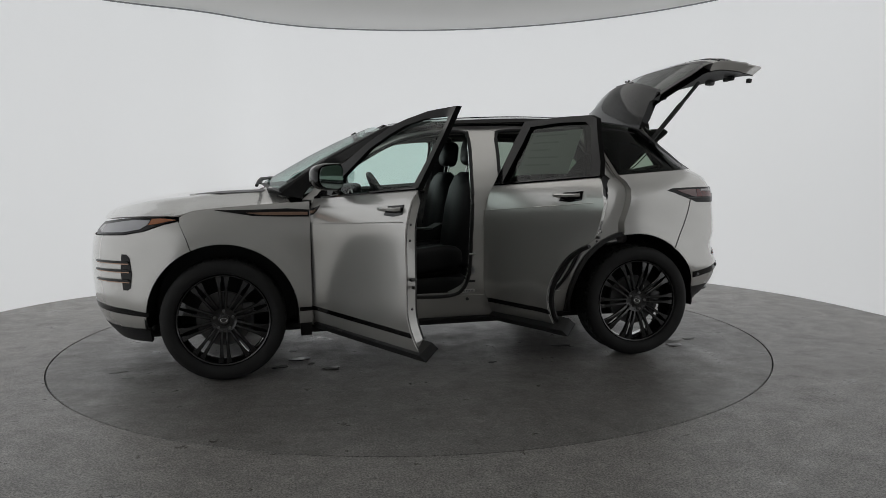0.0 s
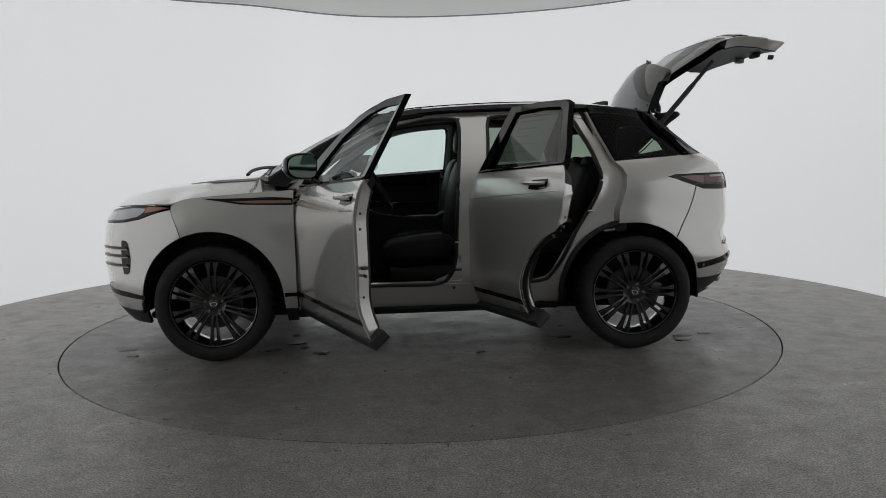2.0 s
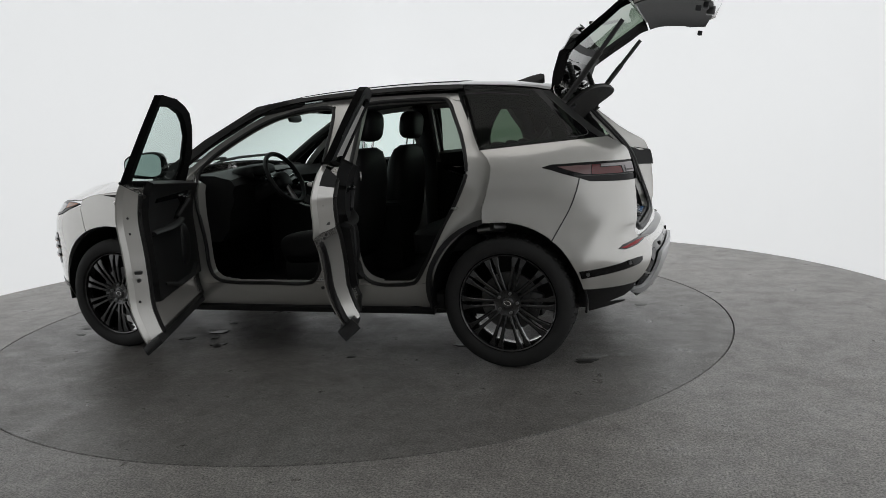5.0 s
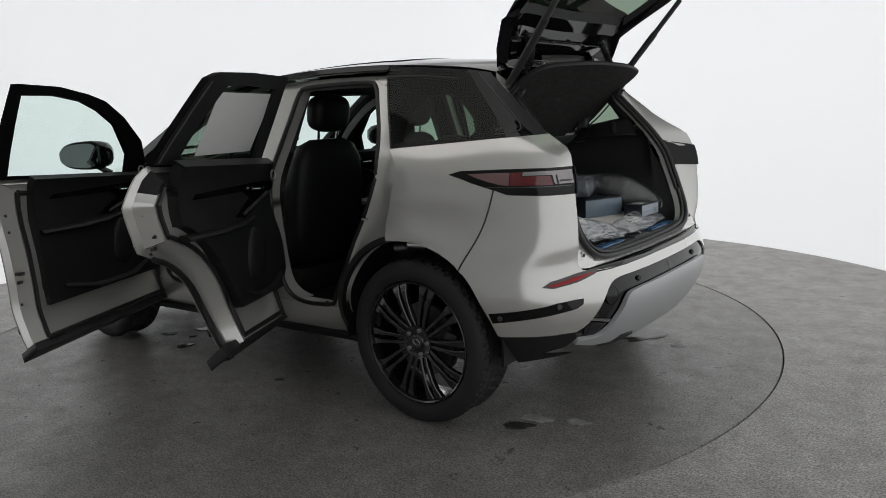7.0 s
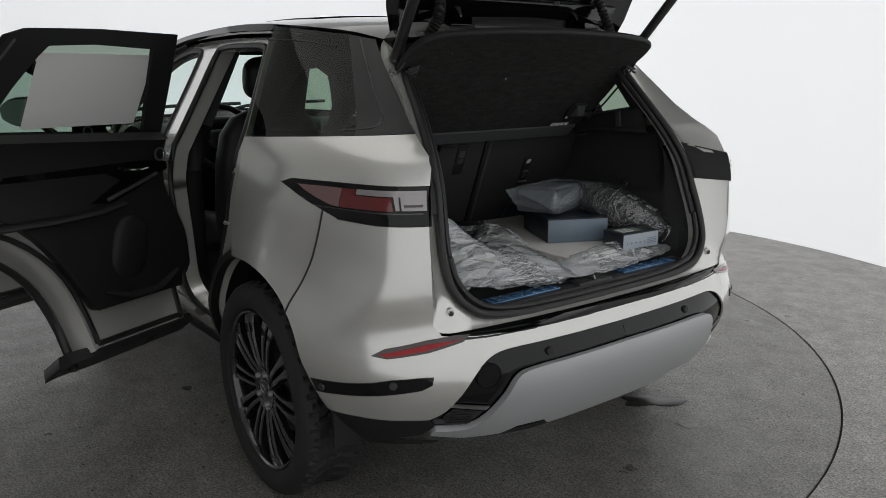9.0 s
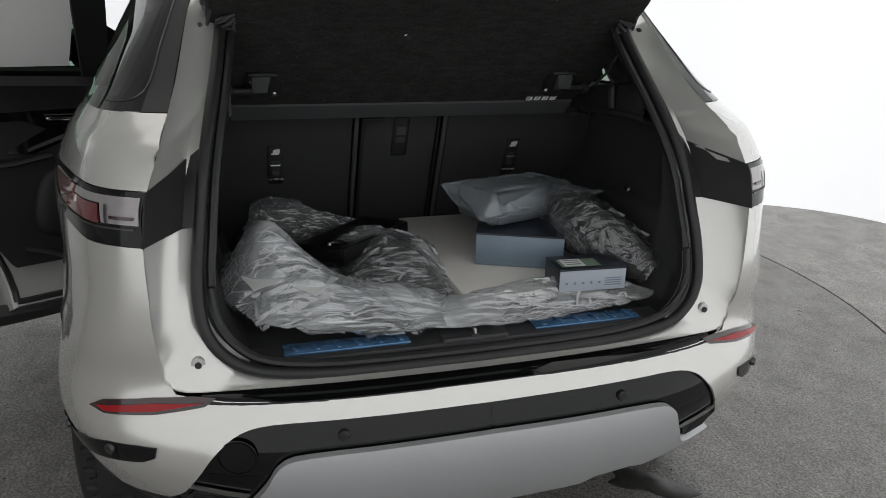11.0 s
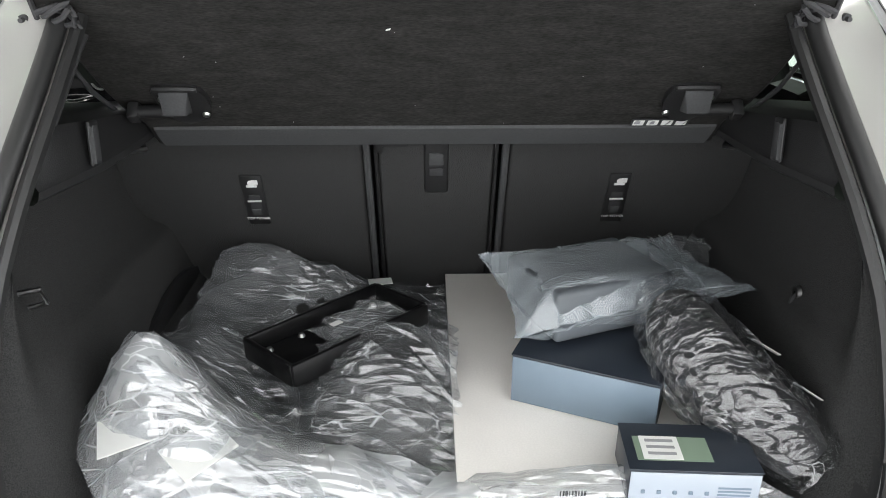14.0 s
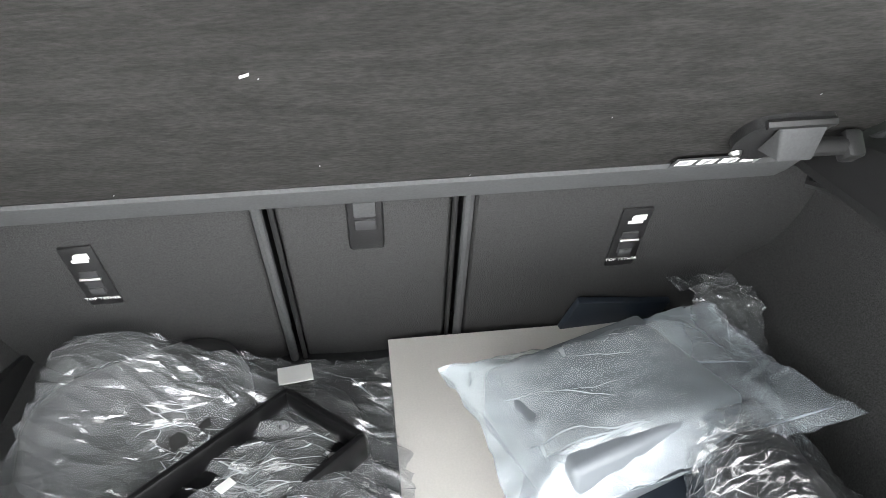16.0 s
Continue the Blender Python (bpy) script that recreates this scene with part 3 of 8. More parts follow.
def edge_strip(name, A, oa, B, ob_, where, mat, parent, mirror=False, label=""):
    """The closed band that joins two outlines of the same number of points."""
    a, b = [where(*p, oa) for p in A], [where(*p, ob_) for p in B]
    a.append(a[0])
    b.append(b[0])
    bm = strip_bm(a, b)
    if mirror:
        for v in bm.verts:
            v.co.y = -v.co.y
    bmesh.ops.recalc_face_normals(bm, faces=bm.faces)
    return part(name, bm, mat, parent, label, sharp=60)


car = thing("car", "light silver sport utility car, black roof, doors and tailgate open", "car")

# ---- outer panels ----
ARCH_R = arc(AX - 0.02, 0.385, 0.44, 102, -2, 22)
ARCH_F = arc(-AX, 0.385, 0.445, 113, 0, 22)
SEAM_R = [(1.600, 0.718), (1.640, 0.79), (1.690, 0.88), (1.725, 0.97), (1.745, 1.045)]


def front_fender(m):
    top = curve([(-0.818, 1.074), (-1.0, 1.062), (-1.2, 1.049), (-1.38, 1.036), (-1.5, 1.022), (-1.572, 0.99)], 4)
    o = [(-0.818, 0.33), (-0.818, 0.7)] + top + [(-1.572, 0.955), (-1.53, 0.86), (-1.508, 0.797)] + ARCH_F[1:] + [(-0.893, 0.33)]
    return panel("front_fender", [X(*p) for p in o], wrap_nose, PAINT, car, mirror=m)


def front_bumper(m):
    o = [(-1.513, 0.793), (-1.535, 0.86), (-1.578, 0.965), (-1.66, 0.948), (-1.78, 0.907), (-1.9, 0.886)]
    o = [X(*p) for p in o] + [Y(0.66, 0.878, -1), Y(0.5, 0.872, -1), Y(0.25, 0.87, -1), Y(0.001, 0.87, -1), Y(0.001, 0.6, -1), Y(0.001, 0.33, -1), Y(0.4, 0.33, -1)]
    o += [X(-1.95, 0.325), X(-1.85, 0.325), X(-1.775, 0.33)] + [X(*p) for p in arc(-AX, 0.385, 0.445, 187, 115, 14)]
    return panel("front_bumper", o, wrap_nose, PAINT, car, mirror=m)


def headlamp(m):
    o = [(-1.575, 0.978), (-1.66, 0.990), (-1.78, 0.992), (-1.9, 0.982)]
    o = [X(*p) for p in o] + [Y(0.66, 0.975, -1), Y(0.5, 0.955, -1), Y(0.48, 0.90, -1), Y(0.52, 0.878, -1), Y(0.66, 0.884, -1)]
    o += [X(*p) for p in [(-1.9, 0.893), (-1.78, 0.914), (-1.66, 0.955)]]
    ob = panel("headlamp", o, wrap_nose, GLOSS_BLACK, car, "dark headlamp with amber corner", offset=0.0, thick=0.01, mirror=m, step=0.04)
    i = [(-1.74, 0.975), (-1.83, 0.976), (-1.9, 0.968)]
    i = [X(*p) for p in i] + [Y(0.66, 0.955, -1), Y(0.55, 0.94, -1), Y(0.53, 0.915, -1), Y(0.6, 0.893, -1)] + [X(*p) for p in [(-1.9, 0.905), (-1.80, 0.924), (-1.755, 0.95)]]
    panel("lens", i, wrap_nose, LAMP, ob, offset=0.0025, thick=0.002, mirror=m, step=0.04)
    a = [X(*p) for p in [(-1.585, 0.9775), (-1.66, 0.985), (-1.73, 0.984), (-1.75, 0.948), (-1.70, 0.955), (-1.64, 0.968)]]
    panel("side_marker", a, wrap_nose, AMBER, ob, "amber side marker", offset=0.0025, thick=0.002, mirror=m, step=0.04)


def front_details(m):
    # corner intake with two blades
    o = [X(*p) for p in [(-1.868, 0.755), (-1.885, 0.775), (-1.915, 0.775), (-1.925, 0.66), (-1.915, 0.56), (-1.885, 0.56), (-1.868, 0.575), (-1.855, 0.66)]]
    ob = panel("intake", o, wrap_nose, GLOSS_BLACK, car, offset=0.003, thick=0.004, mirror=m, step=0.04)
    for z in (0.725, 0.675, 0.615):
        b = [X(-1.86, z), X(-1.885, z + 0.011), Y(0.74, z + 0.010, -1), Y(0.60, z + 0.006, -1), Y(0.60, z - 0.004, -1), Y(0.74, z - 0.004, -1), X(-1.885, z - 0.004)]
        panel("blade", b, wrap_nose, GLOSS_BLACK, ob, offset=0.010, thick=0.01, mirror=m, step=0.05)
        c = [X(-1.868, z - 0.003), Y(0.74, z - 0.005, -1), Y(0.62, z - 0.005, -1), Y(0.62, z - 0.009, -1), X(-1.87, z - 0.009)]
        panel("accent", c, wrap_nose, COPPER, ob, offset=0.011, thick=0.004, mirror=m, step=0.05)
    # lower lip and its dark band
    o = [X(-1.768, 0.43), X(-1.9, 0.445), Y(0.6, 0.455, -1), Y(0.001, 0.46, -1), Y(0.001, 0.43, -1), Y(0.6, 0.42, -1), X(-1.9, 0.41), X(-1.768, 0.405)]
    panel("lower_band", o, wrap_nose, GLOSS_BLACK, car, offset=0.003, thick=0.004, mirror=m)
    o = [X(-1.768, 0.322), Y(0.5, 0.322, -1), Y(0.001, 0.322, -1), Y(0.001, 0.225, -1), Y(0.5, 0.225, -1), X(-1.90, 0.225), X(-1.768, 0.235)]
    panel("front_lip", o, wrap_nose, BLACK, car, offset=0.002, thick=0.02, mirror=m)
    # long vent on the fender
    o = [(-0.822, 1.025), (-0.95, 1.034), (-1.1, 1.030), (-1.25, 1.029), (-1.375, 1.031), (-1.25, 1.010), (-1.15, 0.992), (-0.95, 0.985), (-0.822, 0.983)]
    ob = panel("fender_vent", [X(*p) for p in o], wrap_nose, GLOSS_BLACK, car, "gloss black fender vent with copper blade", offset=0.003, thick=0.003, mirror=m)
    o = [(-0.83, 1.012), (-1.0, 1.014), (-1.19, 1.012), (-1.10, 0.998), (-0.95, 0.995), (-0.83, 0.994)]
    panel("blade", [X(*p) for p in o], wrap_nose, COPPER, ob, offset=0.008, thick=0.005, mirror=m)
    o = [(-0.9, 0.965), (-1.0, 0.965), (-1.12, 0.957), (-1.0, 0.953), (-0.9, 0.955)]
    s = 1 if m else -1
    for x, z in ((-1.85, 0.52), (-1.755, 0.50)):
        p = wrap_nose(*X(x, z), 0.004)
        bm = lathe_bm([(0.0001, 0.004), (0.011, 0.004), (0.013, 0.0), (0.013, -0.006)], 16, "z")
        bmesh.ops.transform(bm, matrix=Matrix.Translation((p[0], -p[1] * s * -1 if not m else -p[1], p[2])) @ pose(0, 0, 0, 90 if not m else -90, 0, 0), verts=bm.verts)
        part("parking_sensor", bm, DARK_METAL, car)


def fender_strip(m):
    panel("lower_strip", [(-0.816, 0.408), (-0.816, 0.432), (-0.893, 0.432), (-0.893, 0.408)], side, GLOSS_BLACK, car, offset=0.003, thick=0.004, mirror=m)
    panel("front_flap", [(-0.82, 0.24), (-0.82, 0.328), (-0.89, 0.328), (-0.885, 0.24)], side, BLACK, car, offset=0.0, thick=0.02, mirror=m)


APER = [(0.001, 0.704), (0.34, 0.705), (0.54, 0.707), (0.635, 0.710), (0.674, 0.728), (0.683, 0.80), (0.688, 0.90), (0.689, 0.99), (0.674, 1.11), (0.646, 1.20), (0.612, 1.31),
        (0.593, 1.39), (0.568, 1.48), (0.51, 1.545), (0.42, 1.58), (0.30, 1.592), (0.001, 1.60)]
HOLE = [(0.001, 0.710), (0.32, 0.714), (0.48, 0.732), (0.548, 0.765), (0.585, 0.812), (0.597, 0.865), (0.597, 0.93), (0.590, 0.99), (0.574, 1.11), (0.554, 1.21), (0.531, 1.31),
        (0.515, 1.39), (0.496, 1.465), (0.445, 1.515), (0.38, 1.535), (0.25, 1.545), (0.001, 1.55)]


def quarter_panel(m):
    o = [(1.214, 1.213), (1.258, 1.17), (1.281, 1.12), (1.278, 1.06), (1.253, 0.97), (1.228, 0.90), (1.226, 0.822)] + ARCH_R[1:]
    o = [X(*p) for p in o if not (p[0] > 1.597 and p[1] < 0.73)]
    o += [X(*p) for p in SEAM_R] + [X(1.66, 1.072), X(1.60, 1.094), X(1.552, 1.108), X(1.60, 1.122), X(1.75, 1.126)]
    o += [Y(0.80, 1.127), Y(0.70, 1.127), Y(0.672, 1.127), Y(0.656, 1.17), Y(0.646, 1.20), Y(0.629, 1.254), X(1.745, 1.246), X(1.70, 1.244), X(1.45, 1.228)]
    return panel("rear_fender", o, wrap, PAINT, car, mirror=m, step=0.04)


BUMPER = {}


def rear_bumper(m):
    g = 0.003
    o = [X(x + g, z) for x, z in SEAM_R]
    o += [X(1.80, 1.025), Y(0.80, 1.020), Y(0.70, 1.020), Y(0.688, 1.02), Y(0.689, 0.98), Y(0.688, 0.90), Y(0.683, 0.80), Y(0.675, 0.735), Y(0.655, 0.706), Y(0.56, 0.694), Y(0.45, 0.690), Y(0.32, 0.688), Y0(0.687)]
    o += [Y0(0.648)] + curve([Y(0.35, 0.650), Y(0.47, 0.649), Y(0.535, 0.636), Y(0.58, 0.602), Y(0.62, 0.545), Y(0.655, 0.485), Y(0.69, 0.455)], 3) + [Y(0.74, 0.455), X(1.95, 0.452), X(1.85, 0.45), X(1.76, 0.45)]
    o += [X(*p) for p in arc(AX - 0.02, 0.385, 0.44, 9, 46, 12)]
    ob = BUMPER.get("ob") or panel("rear_bumper", o, wrap, PAINT, car, step=0.03, both=True)
    BUMPER["ob"] = ob
    sm = [side(x + 0.0015, z, -0.0004) for x, z in curve(SEAM_R, 4)]
    part("seam", flip(tube_bm(sm, 0.0036, 6), m), INK, car)
    # dark strip and sensors on the corner
    s = [X(1.752, 0.512), X(1.85, 0.527), X(1.95, 0.545), Y(0.78, 0.556), Y(0.73, 0.566), Y(0.705, 0.580), Y(0.70, 0.603), Y(0.74, 0.603), Y(0.80, 0.597), X(1.95, 0.586), X(1.85, 0.567), X(1.742, 0.553)]
    panel("corner_strip", s, wrap, GLOSS_BLACK, ob, offset=0.003, thick=0.004, mirror=m, step=0.04)
    # reflector
    r = [Y(0.832, 0.662), Y(0.80, 0.682), Y(0.70, 0.700), Y(0.62, 0.706), Y(0.575, 0.703), Y(0.60, 0.686), Y(0.70, 0.667), Y(0.80, 0.655)]
    panel("reflector", r, wrap, RED_DARK, ob, "dark red rear reflector", offset=0.004, thick=0.004, mirror=m, step=0.04)
    r = [Y(0.815, 0.668), Y(0.70, 0.690), Y(0.60, 0.694), Y(0.70, 0.674), Y(0.80, 0.660)]
    panel("reflector_core", r, wrap, RED, ob, "bright red reflector", offset=0.0065, thick=0.002, mirror=m, step=0.04)
    # dark lower side
    o = [X(1.760, 0.447), X(1.85, 0.447), X(1.95, 0.449), Y(0.74, 0.452), Y(0.69, 0.452), Y(0.665, 0.42), Y(0.68, 0.38), Y(0.74, 0.35), X(1.95, 0.335), X(1.85, 0.315), X(1.765, 0.30)]
    panel("lower_side", o, wrap, BLACK, ob, offset=-0.004, thick=0.006, mirror=m, step=0.04)
    for x, y, z, rad in ((0, 0.328, 0.616, 0.013), (0, 0.795, 0.582, 0.012), (1.785, 0, 0.537, 0.011)):
        uv = Y(y, z) if y else X(x, z)
        p = Vector(wrap(*uv, 0.006))
        q = Vector(wrap(*uv, 0.03))
        n = (q - p).normalized()
        if m:
            p.y, n.y = -p.y, -n.y
        if 0.61 < z < 0.62:
            p -= n * 0.012
        bm = lathe_bm([(0.0001, 0.003), (rad * 0.8, 0.003), (rad, 0.0), (rad, -0.008)], 18, "z")
        bmesh.ops.transform(bm, matrix=Matrix.Translation(p) @ n.to_track_quat("Z", "Y").to_matrix().to_4x4(), verts=bm.verts)
        part("parking_sensor", bm, DARK_METAL if z < 0.6 else BLACK, ob)
    return ob


def tail_lamp(m):
    o = [X(1.552, 1.108), X(1.61, 1.1225), X(1.75, 1.124), Y(0.80, 1.125), Y(0.72, 1.125), Y(0.674, 1.125), Y(0.686, 1.022), Y(0.75, 1.022), Y(0.80, 1.022), X(1.80, 1.028), X(1.75, 1.045), X(1.69, 1.066), X(1.62, 1.088)]
    ob = panel("tail_lamp", o, wrap, GLOSS_BLACK, car, "slim dark tail lamp with red and clear bands", offset=0.001, thick=0.02, mirror=m, step=0.03)
    a = [X(1.635, 1.110), X(1.75, 1.113), X(1.805, 1.113), X(1.805, 1.062), X(1.77, 1.066), X(1.72, 1.080), X(1.67, 1.096)]
    panel("turn_lens", a, wrap, PINK, ob, "pale red lens", offset=0.004, thick=0.003, mirror=m, step=0.03)
    b = [X(1.808, 1.113), X(1.85, 1.113), X(1.85, 1.097), Y(0.765, 1.097), Y(0.765, 1.062), X(1.808, 1.062)]
    panel("brake_lens", b, wrap, RED_DEEP, ob, "deep red brake lens", offset=0.004, thick=0.003, mirror=m, step=0.03)
    c = [X(1.853, 1.114), Y(0.79, 1.115), Y(0.70, 1.116), Y(0.683, 1.116), Y(0.690, 1.064), Y(0.760, 1.064), Y(0.760, 1.100), X(1.853, 1.100)]
    panel("clear_lens", c, wrap, CLEAR_LENS, ob, "clear grey lens", offset=0.004, thick=0.003, mirror=m, step=0.03)
    panel("light_bar", [Y(0.742, 1.074), Y(0.700, 1.074), Y(0.698, 1.080), Y(0.742, 1.080)], wrap, RED_DARK, ob, "thin red light line", offset=0.0075, thick=0.001, mirror=m, step=0.03)
    panel("dark_divider", [Y(0.7515, 1.064), Y(0.748, 1.064), Y(0.746, 1.100), Y(0.7495, 1.100)], wrap, INK, ob, offset=0.0075, thick=0.001, mirror=m, step=0.03)
    panel("lower_groove", [X(1.72, 1.0555), Y(0.80, 1.0535), Y(0.70, 1.0535), Y(0.70, 1.0575), Y(0.80, 1.0575), X(1.72, 1.0585)], wrap, DARK_METAL, ob, offset=0.003, thick=0.001, mirror=m, step=0.03)
    return ob


def quarter_ring(m):
    """Dark glass of the rear quarter, blacked out towards the tail."""
    edge = table([(1.20, 0.645), (1.25, 0.629), (1.30, 0.616), (1.35, 0.604), (1.40, 0.592), (1.45, 0.579), (1.50, 0.563), (1.53, 0.552)])
    B0, B1, T0, T1 = (1.222, 1.217), (1.745, 1.247), (1.076, 1.578), (1.45, 1.538)

    def sheet(name, mat, label, left, right, n):
        rows = []
        for s in np.linspace(0, 1, 13):
            a, b = np.array(left(s)), np.array(right(s))
            rows.append([wrap(*(a + (b - a) * t), 0.001) for t in np.linspace(0, 1, n)])
        bm = flip(loft_bm(rows, cap=False, closed_ring=False), m)
        if sum(f.normal.y for f in bm.faces) * (1 if m else -1) < 0:
            bmesh.ops.reverse_faces(bm, faces=bm.faces)
        return part(name, bm, mat, car, label)
    mix = lambda p, q, s: (p[0] + (q[0] - p[0]) * s, p[1] + (q[1] - p[1]) * s)
    seam = lambda s: X(*mix(B1, T1, s))
    pane = sheet("quarter_pane", PRIVACY, "dark privacy glass of the rear quarter", lambda s: X(*mix(B0, T0, s)), seam, 14)
    pane.visible_shadow = False

    def rear(s):
        z = 1.256 + 0.264 * s
        return Y(edge(z), z)

    def mid(k):
        a, b = seam(k), rear(k)
        f = 1 - 0.062 / max(0.10, b[0] - a[0])
        return mix(a, b, f)
    sheet("quarter_glass_end", BLACK_GLASS, "blacked-out end of the rear quarter glass", seam, mid, 14)
    sheet("pillar_strip", BLACK, "black strip behind the quarter glass", mid, rear, 8)
    part("roof_joint", flip(tube_bm(curve([wrap(*X(x, z), 0.001) for x, z in ((1.092, 1.528), (1.18, 1.527), (1.28, 1.521), (1.38, 1.509), (1.44, 1.499))], 4), 0.003, 6), m), INK, car)
    # rounded end of the glass within the black
    ln = []
    for k, back in ((0.97, 0), (0.8, 0), (0.6, 0), (0.4, 0), (0.25, 0), (0.14, 0.01), (0.07, 0.04), (0.04, 0.09), (0.03, 0.15)):
        a = mid(k)
        ln.append(wrap(a[0] - back, a[1], 0.0015))
    part("glass_edge", flip(tube_bm(curve(ln, 4), 0.0025, 6), m), DARK_METAL, car)
    liner = arc(AX - 0.02, 0.385, 0.466, 100, 189, 14) + arc(AX - 0.02, 0.385, 0.440, 189, 100, 14)
    panel("arch_liner", liner, side, BLACK, car, "black wheel arch liner", offset=-0.014, thick=0.03, mirror=m, step=0.06)


def dense2(pts, n=6):
    out = []
    for a, b in zip(pts, pts[1:] + pts[:1]):
        out += [tuple(np.array(a) + (np.array(b) - np.array(a)) * k / n) for k in range(n)]
    return out


def cant_rail(m):
    up = curve([(-1.0, 1.115), (-0.83, 1.235), (-0.66, 1.338), (-0.45, 1.452), (-0.28, 1.527), (-0.1, 1.563), (0.2, 1.585), (0.6, 1.597), (1.0, 1.588), (1.075, 1.583)], 3)
    lo = curve([(1.075, 1.562), (0.7, 1.572), (0.38, 1.568), (0.1, 1.558), (-0.1, 1.535), (-0.24, 1.502), (-0.42, 1.422), (-0.64, 1.287), (-0.82, 1.155), (-0.86, 1.09)], 3)
    return panel("roof_rail", up + lo, side, GLOSS_BLACK, car, "gloss black pillar and roof side", offset=0.001, thick=0.02, mirror=m, step=0.05)


for m in (False, True):
    front_fender(m), front_bumper(m), headlamp(m), front_details(m), fender_strip(m)
    quarter_panel(m), rear_bumper(m), tail_lamp(m), quarter_ring(m), cant_rail(m)

# hood, roof, screens
HOOD_C = smooth_table([(-2.165, 0.955), (-2.12, 1.0), (-2.0, 1.052), (-1.8, 1.100), (-1.5, 1.138), (-1.2, 1.165), (-0.9, 1.183)])
HOOD_E = smooth_table([(-2.165, 0.95), (-2.1, 0.968), (-1.9, 0.99), (-1.7, 1.0), (-1.58, 1.002), (-1.5, 1.026), (-1.38, 1.040), (-1.2, 1.053), (-1.0, 1.066), (-0.82, 1.079)])
ROOF_E = smooth_table([(-0.35, 1.49), (-0.28, 1.527), (-0.1, 1.563), (0.2, 1.585), (0.6, 1.597), (1.0, 1.588), (1.4, 1.555), (1.57, 1.52), (1.66, 1.49)])


def hood():
    rings = []
    for x in np.concatenate([np.linspace(-2.16, -1.9, 10), np.linspace(-1.86, -0.93, 24)]):
        e = HOOD_E(x)
        w = half(x, e) - 0.002
        row = []
        for t in np.linspace(-1, 1, 41):
            z = e + (HOOD_C(x) - e) * (1 - abs(t) ** 2.4) + 0.012 * math.exp(-((abs(t) - 0.62) / 0.12) ** 2) * min(1, (x + 2.2) * 2)
            back = 0.10 * (1 - t * t) if x > -1.3 else 0
            row.append((x - back * max(0, (x + 1.3) / 0.37), w * t, z))
        rings.append(row)
    bm = loft_bm(rings, cap=False, closed_ring=False)
    if sum((f.normal.z for f in bm.faces)) < 0:
        bmesh.ops.reverse_faces(bm, faces=bm.faces)
    ob = part("hood", bm, PAINT, car, thick=0.008, sharp=60)
    for s in (-1, 1):
        # long bonnet louvre
        bm = bmesh.new()
        pts = []
        for x, y in [(-1.55, 0.50), (-1.35, 0.545), (-1.08, 0.60), (-1.10, 0.64), (-1.36, 0.60)]:
            e = HOOD_E(x)
            t = y / half(x, e)
            z = e + (HOOD_C(x) - e) * (1 - t ** 2.4) + 0.012 * math.exp(-((t - 0.62) / 0.12) ** 2)
            pts.append((x, y * s, z + 0.003))
        bm.faces.new([bm.verts.new(p) for p in pts])
        part("louvre", bm, GREY_PRINT, ob, "dark bonnet louvre", thick=0.003)
    return ob


hood()


def roof_point(x, y, off=0.0):
    e = ROOF_E(x)
    w = half(x, e)
    t = min(1.0, abs(y) / w)
    return (x, y, e + 0.042 * (1 - t ** 2.5) + off)


def roof():
    rings = []
    for x in np.linspace(-0.28, 1.60, 30):
        row = []
        for t in np.linspace(-1, 1, 31):
            xx = x - (0.10 * (1 - t * t) if x < 0.4 else 0) * max(0, (0.4 - x) / 0.68)
            e = ROOF_E(xx)
            row.append((xx, t * half(xx, ROOF_E(xx)), e + 0.042 * (1 - abs(t) ** 2.5)))
        rings.append(row)
    bm = loft_bm(rings, cap=False, closed_ring=False)
    if sum((f.normal.z for f in bm.faces)) < 0:
        bmesh.ops.reverse_faces(bm, faces=bm.faces)
    ob = part("roof", bm, GLOSS_BLACK, car, "gloss black roof", thick=0.025, sharp=60)
    o = [(-0.22, -0.46), (0.98, -0.47), (0.98, 0.47), (-0.22, 0.46)]
    panel("roof_glass", o, lambda x, y, off: roof_point(x, y, off), GLOSS_BLACK, ob, "dark panoramic roof glass", offset=0.004, thick=0.003, facing=(0, 0, 1), step=0.08)
    # fin
    rings = []
    for x, w, h in ([(1.20, 0.004, 0.004), (1.25, 0.022, 0.02), (1.32, 0.026, 0.045), (1.38, 0.022, 0.062), (1.405, 0.012, 0.060), (1.40, 0.010, 0.01)]):
        z = roof_point(x, 0)[2] - 0.004
        rings.append([(x, -w, z), (x, -w * 0.55, z + h * 0.8), (x, 0, z + h), (x, w * 0.55, z + h * 0.8), (x, w, z)])
    part("antenna_fin", loft_bm(rings), GLOSS_BLACK, ob, "black shark fin antenna")


roof()


